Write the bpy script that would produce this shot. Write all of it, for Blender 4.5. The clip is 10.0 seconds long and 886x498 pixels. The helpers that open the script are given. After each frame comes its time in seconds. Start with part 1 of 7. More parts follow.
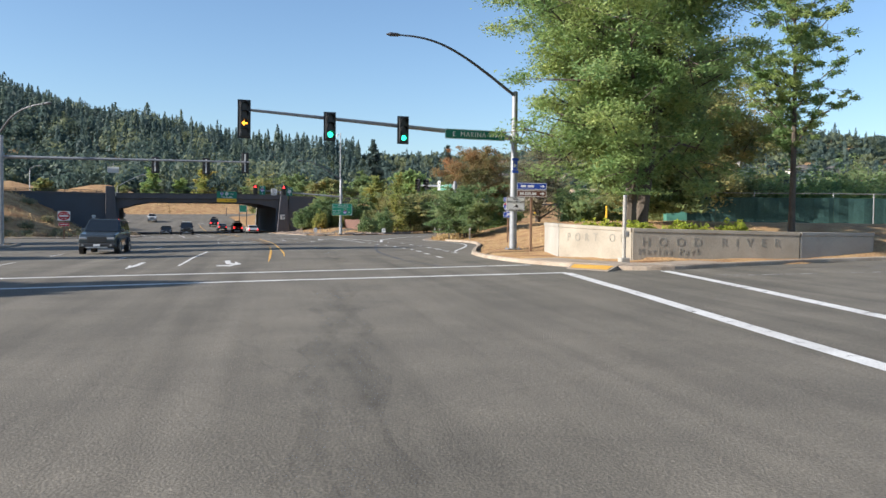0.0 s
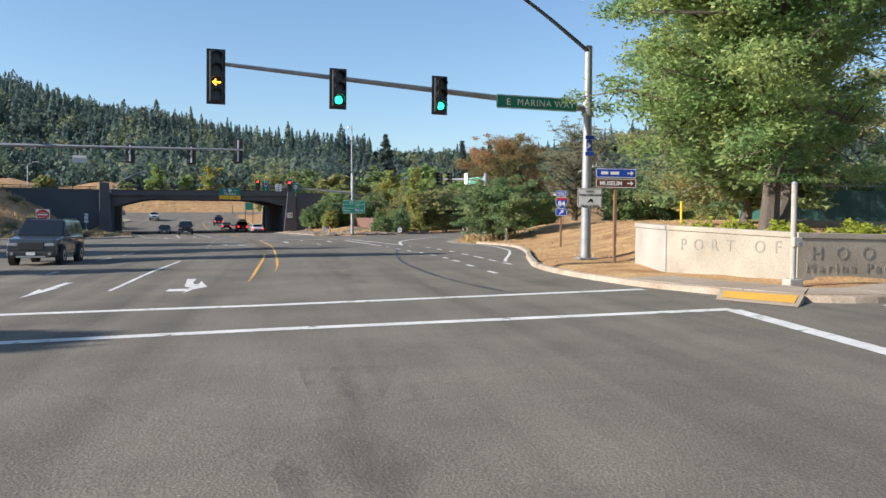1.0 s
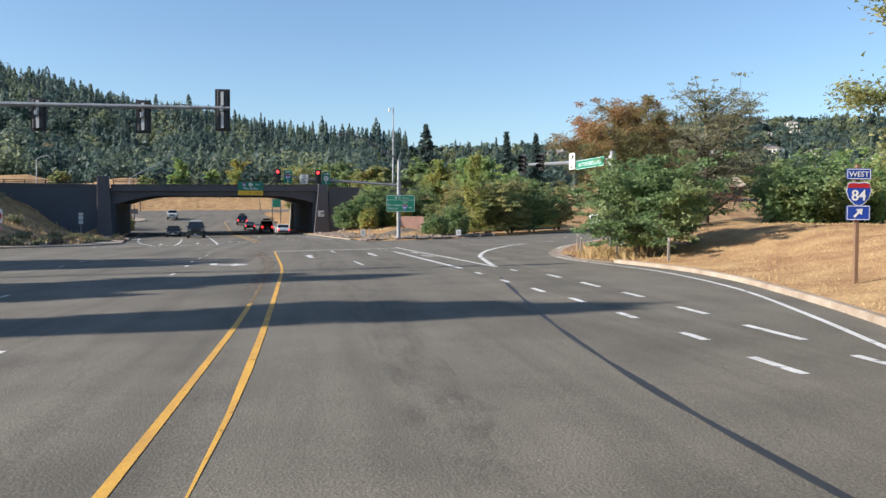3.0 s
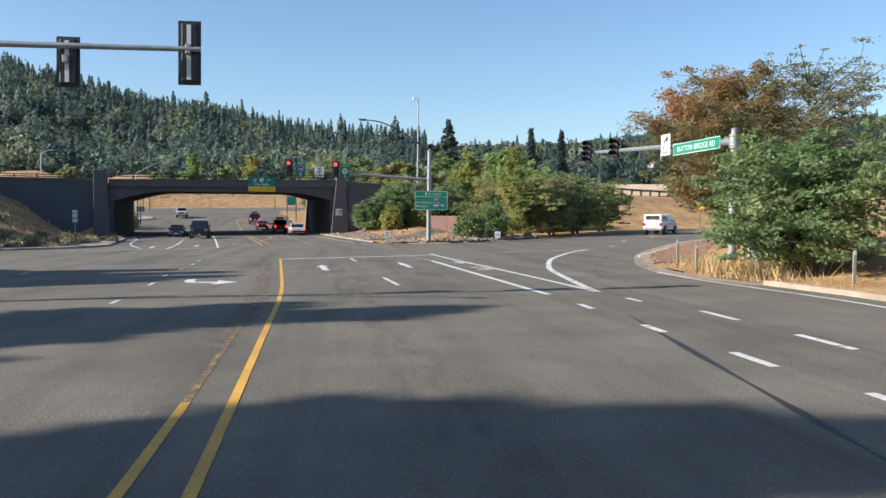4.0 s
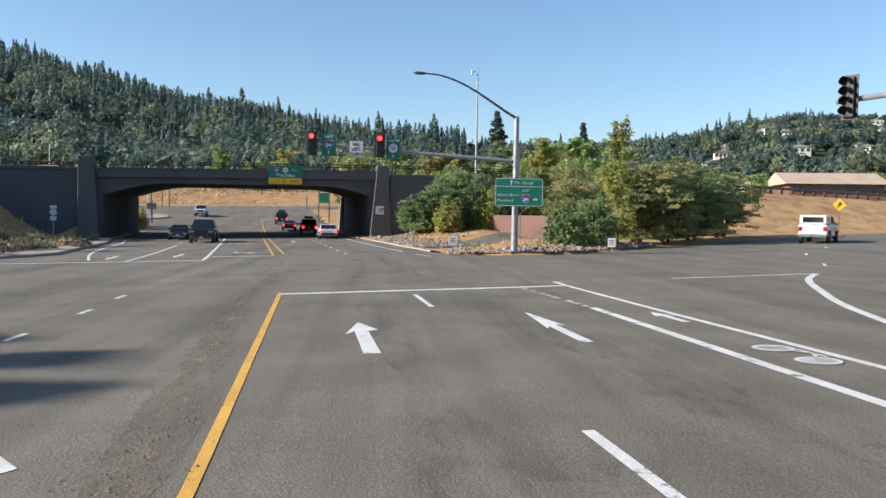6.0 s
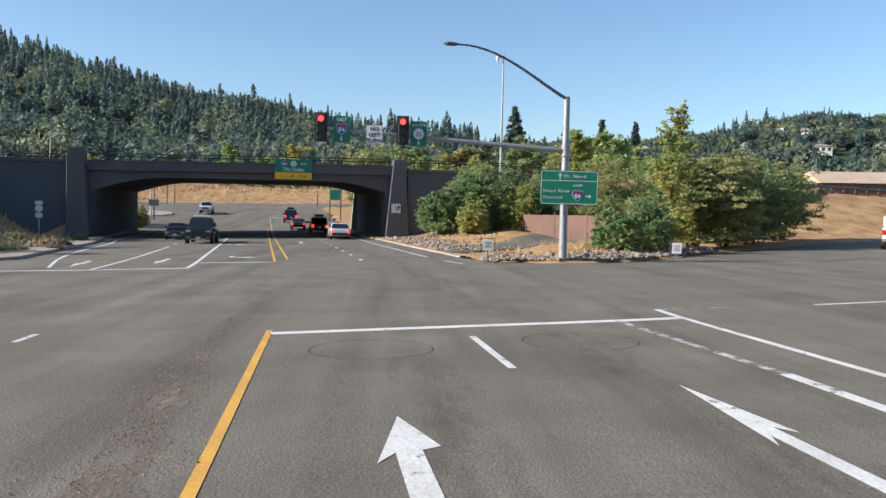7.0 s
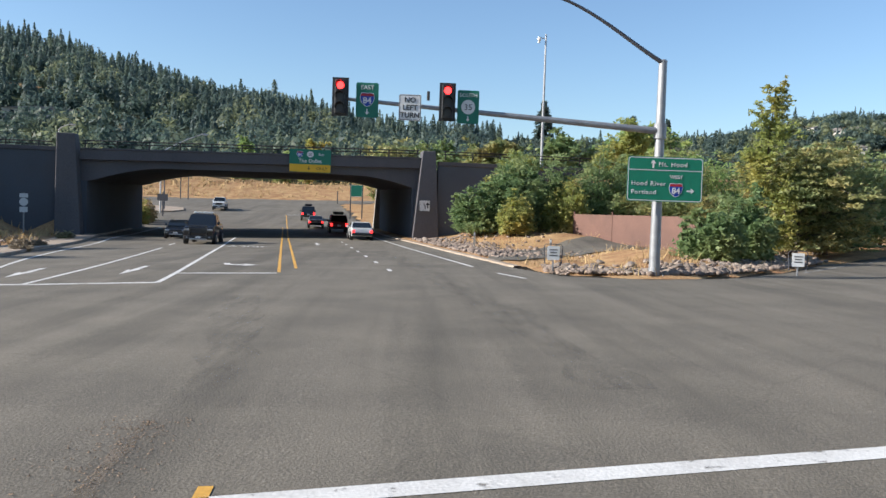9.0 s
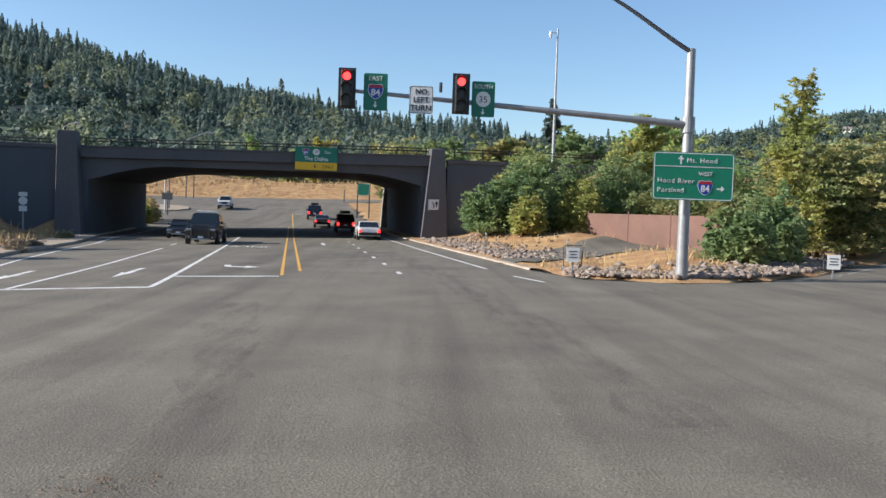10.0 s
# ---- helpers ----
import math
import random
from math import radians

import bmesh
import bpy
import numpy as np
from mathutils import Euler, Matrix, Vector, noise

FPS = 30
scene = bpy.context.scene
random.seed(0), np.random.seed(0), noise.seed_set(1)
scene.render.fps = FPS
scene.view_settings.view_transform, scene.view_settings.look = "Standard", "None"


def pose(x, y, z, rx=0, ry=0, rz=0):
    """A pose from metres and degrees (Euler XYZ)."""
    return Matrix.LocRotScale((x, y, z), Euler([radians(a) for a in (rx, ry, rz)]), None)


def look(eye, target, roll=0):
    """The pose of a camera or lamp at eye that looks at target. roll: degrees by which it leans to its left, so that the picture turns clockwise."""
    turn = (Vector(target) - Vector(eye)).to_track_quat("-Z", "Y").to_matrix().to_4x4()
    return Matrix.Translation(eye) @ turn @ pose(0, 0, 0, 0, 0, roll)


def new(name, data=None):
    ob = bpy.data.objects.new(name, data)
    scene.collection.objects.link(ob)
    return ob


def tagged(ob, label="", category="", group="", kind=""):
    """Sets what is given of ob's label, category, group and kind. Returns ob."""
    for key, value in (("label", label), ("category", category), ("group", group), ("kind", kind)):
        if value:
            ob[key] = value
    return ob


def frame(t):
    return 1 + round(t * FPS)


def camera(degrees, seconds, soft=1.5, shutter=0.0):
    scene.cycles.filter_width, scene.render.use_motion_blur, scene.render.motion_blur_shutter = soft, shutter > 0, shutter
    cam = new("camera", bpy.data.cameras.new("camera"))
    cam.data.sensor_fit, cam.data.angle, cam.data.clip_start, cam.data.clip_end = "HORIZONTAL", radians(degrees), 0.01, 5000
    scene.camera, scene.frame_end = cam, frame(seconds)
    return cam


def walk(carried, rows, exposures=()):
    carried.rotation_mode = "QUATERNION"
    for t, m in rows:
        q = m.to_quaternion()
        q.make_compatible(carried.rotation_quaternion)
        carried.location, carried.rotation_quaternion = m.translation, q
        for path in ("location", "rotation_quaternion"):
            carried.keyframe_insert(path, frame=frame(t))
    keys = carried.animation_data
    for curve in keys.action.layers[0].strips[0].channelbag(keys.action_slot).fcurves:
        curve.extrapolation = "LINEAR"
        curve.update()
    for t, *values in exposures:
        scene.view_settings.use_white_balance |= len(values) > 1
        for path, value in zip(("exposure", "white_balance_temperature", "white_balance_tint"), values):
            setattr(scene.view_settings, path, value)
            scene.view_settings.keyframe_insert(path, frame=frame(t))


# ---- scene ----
cam = camera(56.0, 10.0)
PATH = [
    (0, (-2.175, 11.215, 1.34), (-1.773, 13.174, 1.288), 0.7),
    (0.5, (-1.742, 16.477, 1.371), (-1.353, 18.438, 1.319), 0.7),
    (1, (-1.383, 21.793, 1.493), (-1.007, 23.757, 1.435), 0.6),
    (1.5, (-1.097, 27.133, 1.553), (-0.735, 29.099, 1.494), 0.5),
    (2, (-0.908, 32.574, 1.694), (-0.57, 34.544, 1.632), 0.4),
    (2.5, (-0.756, 38.134, 1.859), (-0.441, 40.108, 1.793), 0.3),
    (4, (-0.644, 54.513, 2.015), (-0.391, 56.495, 1.944), 0.6),
    (4.5, (-0.623, 59.753, 1.965), (-0.394, 61.739, 1.897), 0.7),
    (5, (-0.702, 65.337, 1.985), (-0.498, 67.326, 1.914), 0.8),
    (5.5, (-0.847, 70.408, 1.981), (-0.666, 72.398, 1.91), 0.8),
    (6, (-1.058, 75.221, 1.94), (-0.89, 77.212, 1.87), 1.0),
    (7.5, (-1.668, 85.464, 2.02), (-1.539, 87.458, 1.944), 1.5),
    (8, (-1.822, 88.005, 2.001), (-1.704, 90.0, 1.925), 1.6),
    (8.5, (-1.971, 89.898, 2.059), (-1.864, 91.893, 1.981), 1.5),
    (9, (-2.073, 91.321, 1.995), (-1.978, 93.317, 1.916), 1.9),
    (9.5, (-2.227, 92.328, 2.014), (-2.134, 94.324, 1.933), 1.9),
    (10, (-2.199, 93.057, 2.006), (-2.12, 95.054, 1.924), 1.9),
]
walk(cam, [(t, look(eye, target, roll)) for t, eye, target, roll in PATH])

# ---------------------------------------------------------------- light
SUN_EL, SUN_AZ = radians(25), radians(187)      # the sun stands to the left of the road, low
world = bpy.data.worlds.new("sky")
scene.world = world
world.use_nodes = True
wn = world.node_tree
sky = wn.nodes.new("ShaderNodeTexSky")
sky.sky_type, sky.sun_disc, sky.sun_elevation = "NISHITA", False, SUN_EL
sky.sun_rotation = radians(90) - SUN_AZ
sky.air_density, sky.dust_density, sky.ozone_density = 1.0, 0.5, 3.8
wn.links.new(sky.outputs[0], wn.nodes["Background"].inputs[0])
wn.nodes["Background"].inputs[1].default_value = 0.1
sun_data = bpy.data.lights.new("sun", "SUN")
sun_data.energy, sun_data.angle, sun_data.color = 4.8, radians(0.55), (1.0, 0.955, 0.895)
sun = new("sun", sun_data)
sun_way = Vector((math.cos(SUN_AZ) * math.cos(SUN_EL), math.sin(SUN_AZ) * math.cos(SUN_EL), math.sin(SUN_EL)))
sun.matrix_world = Matrix.Translation((0, 0, 60)) @ sun_way.to_track_quat("Z", "Y").to_matrix().to_4x4()
scene.view_settings.exposure = 0.88


# ---------------------------------------------------------------- materials
def material(name, base, rough=0.6, metal=0.0, spread=0.25, scale=2.0, fine=40.0, bump=0.15, second=None, spec=0.5,
             stretch=(1, 1, 1), coat=0.0, island=0.0, per_object=0.0, wear=None):
    """A Principled material with noise at two scales; second: a colour that stains the base in patches."""
    m = bpy.data.materials.new(name)
    m.use_nodes = True
    t = m.node_tree
    n, l = t.nodes, t.links
    bs = n["Principled BSDF"]
    bs.inputs["Roughness"].default_value, bs.inputs["Metallic"].default_value = rough, metal
    bs.inputs["Specular IOR Level"].default_value = spec
    bs.inputs["Coat Weight"].default_value = coat
    tc = n.new("ShaderNodeTexCoord")
    mp = n.new("ShaderNodeMapping")
    mp.inputs["Scale"].default_value = stretch
    l.new(tc.outputs["Object"], mp.inputs[0])
    big, small = n.new("ShaderNodeTexNoise"), n.new("ShaderNodeTexNoise")
    big.inputs["Scale"].default_value, big.inputs["Detail"].default_value = scale, 6
    small.inputs["Scale"].default_value, small.inputs["Detail"].default_value = fine, 4
    for a in (big, small):
        l.new(mp.outputs[0], a.inputs["Vector"])
    ramp = n.new("ShaderNodeMapRange")
    ramp.inputs["From Min"].default_value, ramp.inputs["From Max"].default_value = 0.3, 0.7
    l.new(big.outputs[0], ramp.inputs[0])
    mix = n.new("ShaderNodeMix")
    mix.data_type = "RGBA"
    b = Vector(base)
    s = Vector(second) if second else b * (1 - spread)
    mix.inputs["A"].default_value, mix.inputs["B"].default_value = (*b, 1), (*s, 1)
    l.new(ramp.outputs[0], mix.inputs["Factor"])
    vary = n.new("ShaderNodeHueSaturation")
    l.new(mix.outputs["Result"], vary.inputs["Color"])
    val = n.new("ShaderNodeMapRange")
    val.inputs["From Min"].default_value, val.inputs["From Max"].default_value = 0.25, 0.75
    val.inputs["To Min"].default_value, val.inputs["To Max"].default_value = 1 - spread, 1 + spread
    l.new(small.outputs[0], val.inputs[0])
    out = val.outputs[0]
    for kind, amount in (("island", island), ("object", per_object)):
        if amount:
            src = n.new("ShaderNodeNewGeometry").outputs["Random Per Island"] if kind == "island" else n.new("ShaderNodeObjectInfo").outputs["Random"]
            r = n.new("ShaderNodeMapRange")
            r.inputs["To Min"].default_value, r.inputs["To Max"].default_value = 1 - amount, 1 + amount
            l.new(src, r.inputs[0])
            mul = n.new("ShaderNodeMath")
            mul.operation = "MULTIPLY"
            l.new(out, mul.inputs[0]), l.new(r.outputs[0], mul.inputs[1])
            out = mul.outputs[0]
    l.new(out, vary.inputs["Value"])
    l.new(vary.outputs[0], bs.inputs["Base Color"])
    if wear:
        wn_, wr = n.new("ShaderNodeTexNoise"), n.new("ShaderNodeMapRange")
        wn_.inputs["Scale"].default_value, wn_.inputs["Detail"].default_value, wn_.inputs["Roughness"].default_value = 3.0, 9, 0.72
        l.new(mp.outputs[0], wn_.inputs["Vector"]), l.new(wn_.outputs[0], wr.inputs[0]), l.new(wr.outputs[0], bs.inputs["Alpha"])
        wr.inputs["From Min"].default_value, wr.inputs["From Max"].default_value = wear
    if bump:
        bp = n.new("ShaderNodeBump")
        bp.inputs["Strength"].default_value, bp.inputs["Distance"].default_value = bump, 0.02
        l.new(small.outputs[0], bp.inputs["Height"])
        l.new(bp.outputs[0], bs.inputs["Normal"])
    return m


def leaf_material(name, a, b, c, translucent=0.5, hue_scale=0.25, patch_from=0.42, patch_to=0.68):
    """Leaves: three tones mixed leaf by leaf and by broad patches, part of the light passing through."""
    m = bpy.data.materials.new(name)
    m.use_nodes = True
    t = m.node_tree
    n, l = t.nodes, t.links
    bs = n["Principled BSDF"]
    bs.inputs["Roughness"].default_value, bs.inputs["Specular IOR Level"].default_value = 0.55, 0.3
    ge = n.new("ShaderNodeNewGeometry")
    r = n.new("ShaderNodeValToRGB")
    r.color_ramp.elements[0].color, r.color_ramp.elements[1].color = (*a, 1), (*b, 1)
    l.new(ge.outputs["Random Per Island"], r.inputs[0])
    tc = n.new("ShaderNodeTexCoord")
    no = n.new("ShaderNodeTexNoise")
    no.inputs["Scale"].default_value, no.inputs["Detail"].default_value = hue_scale, 3
    l.new(tc.outputs["Object"], no.inputs["Vector"])
    mr = n.new("ShaderNodeMapRange")
    mr.inputs["From Min"].default_value, mr.inputs["From Max"].default_value = patch_from, patch_to
    l.new(no.outputs[0], mr.inputs[0])
    mx = n.new("ShaderNodeMix")
    mx.data_type = "RGBA"
    l.new(mr.outputs[0], mx.inputs["Factor"])
    l.new(r.outputs[0], mx.inputs["A"])
    mx.inputs["B"].default_value = (*c, 1)
    l.new(mx.outputs["Result"], bs.inputs["Base Color"])
    tr = n.new("ShaderNodeBsdfTranslucent")
    l.new(mx.outputs["Result"], tr.inputs[0])
    ms = n.new("ShaderNodeMixShader")
    ms.inputs[0].default_value = translucent
    l.new(bs.outputs[0], ms.inputs[1]), l.new(tr.outputs[0], ms.inputs[2])
    l.new(ms.outputs[0], n["Material Output"].inputs["Surface"])
    return m


def lamp_material(name, colour, strength):
    m = bpy.data.materials.new(name)
    m.use_nodes = True
    bs = m.node_tree.nodes["Principled BSDF"]
    bs.inputs["Base Color"].default_value = (*colour, 1)
    bs.inputs["Emission Color"].default_value = (*colour, 1)
    bs.inputs["Emission Strength"].default_value = strength
    return m


def asphalt_material():
    """Grey asphalt: aggregate, lengthwise tyre polish, oil patches and sealed cracks."""
    m = material("asphalt", (0.125, 0.110, 0.087), 0.88, spread=0.34, scale=0.5, fine=38, bump=0.5, second=(0.172, 0.150, 0.117), spec=0.3)
    t = m.node_tree
    n, l = t.nodes, t.links
    bs = n["Principled BSDF"]
    last = bs.inputs["Base Color"].links[0].from_socket
    tc = n.new("ShaderNodeTexCoord")
    for stretch, scale, lo, hi, tone in (((1.0, 0.035, 1), 1.0, 0.46, 0.72, 0.74), ((2.6, 0.12, 1), 1.0, 0.5, 0.75, 0.86), ((0.16, 0.10, 1), 1.0, 0.52, 0.68, 0.80), ((0.3, 0.22, 1), 1.0, 0.56, 0.7, 1.08),
                                         ((1, 1, 1), 24.0, 0.60, 0.72, 1.45), ((1.4, 0.05, 1), 0.8, 0.55, 0.70, 1.12)):
        mp, no, mr, mx = (n.new("ShaderNodeMapping"), n.new("ShaderNodeTexNoise"), n.new("ShaderNodeMapRange"), n.new("ShaderNodeMix"))
        mp.inputs["Scale"].default_value = stretch
        no.inputs["Scale"].default_value, no.inputs["Detail"].default_value = scale, 5
        l.new(tc.outputs["Object"], mp.inputs[0]), l.new(mp.outputs[0], no.inputs["Vector"]), l.new(no.outputs[0], mr.inputs[0])
        mr.inputs["From Min"].default_value, mr.inputs["From Max"].default_value = lo, hi
        mr.inputs["To Min"].default_value, mr.inputs["To Max"].default_value = 1.0, tone
        mx.data_type, mx.blend_type = "RGBA", "MULTIPLY"
        mx.inputs["Factor"].default_value = 1.0
        l.new(last, mx.inputs["A"]), l.new(mr.outputs[0], mx.inputs["B"])
        last = mx.outputs["Result"]
    wv, mr, mx = n.new("ShaderNodeTexVoronoi"), n.new("ShaderNodeMapRange"), n.new("ShaderNodeMix")
    wv.feature = "DISTANCE_TO_EDGE"
    wv.inputs["Scale"].default_value = 0.16
    no = n.new("ShaderNodeTexNoise")
    no.inputs["Scale"].default_value = 0.6
    ad = n.new("ShaderNodeMix")
    ad.data_type, ad.blend_type = "RGBA", "ADD"
    ad.inputs["Factor"].default_value = 1.6
    l.new(tc.outputs["Object"], no.inputs["Vector"]), l.new(tc.outputs["Object"], ad.inputs["A"]), l.new(no.outputs["Color"], ad.inputs["B"])
    l.new(ad.outputs["Result"], wv.inputs["Vector"]), l.new(wv.outputs["Distance"], mr.inputs[0])
    mr.inputs["From Min"].default_value, mr.inputs["From Max"].default_value = 0.0, 0.006
    mr.inputs["To Min"].default_value, mr.inputs["To Max"].default_value = 0.9, 1.0
    mx.data_type, mx.blend_type = "RGBA", "MULTIPLY"
    mx.inputs["Factor"].default_value = 1.0
    l.new(last, mx.inputs["A"]), l.new(mr.outputs[0], mx.inputs["B"]), l.new(mx.outputs["Result"], bs.inputs["Base Color"])
    return m


def ground_material():
    """Dry grass, bare dirt and woodland floor, mixed by broad noise."""
    m = material("dry_grass_ground", (0.45, 0.295, 0.145), 0.95, spread=0.5, scale=0.7, fine=14, bump=0.9, second=(0.27, 0.145, 0.075), spec=0.1)
    t = m.node_tree
    n, l = t.nodes, t.links
    bs = n["Principled BSDF"]
    last = bs.inputs["Base Color"].links[0].from_socket
    tc, no, mr, mx = n.new("ShaderNodeTexCoord"), n.new("ShaderNodeTexNoise"), n.new("ShaderNodeMapRange"), n.new("ShaderNodeMix")
    sp, far = n.new("ShaderNodeSeparateXYZ"), n.new("ShaderNodeMapRange")
    l.new(tc.outputs["Object"], sp.inputs[0]), l.new(sp.outputs["Y"], far.inputs[0])
    far.inputs["From Min"].default_value, far.inputs["From Max"].default_value = 335, 375
    no.inputs["Scale"].default_value = 0.012
    l.new(tc.outputs["Object"], no.inputs["Vector"]), l.new(no.outputs[0], mr.inputs[0])
    mr.inputs["From Min"].default_value, mr.inputs["From Max"].default_value = 0.66, 0.56
    mu = n.new("ShaderNodeMath")
    mu.operation = "MULTIPLY"
    l.new(far.outputs[0], mu.inputs[0]), l.new(mr.outputs[0], mu.inputs[1]), l.new(mu.outputs[0], mx.inputs["Factor"])
    mx.data_type = "RGBA"
    l.new(last, mx.inputs["A"])
    mx.inputs["B"].default_value = (0.05, 0.065, 0.03, 1)
    l.new(mx.outputs["Result"], bs.inputs["Base Color"])
    return m


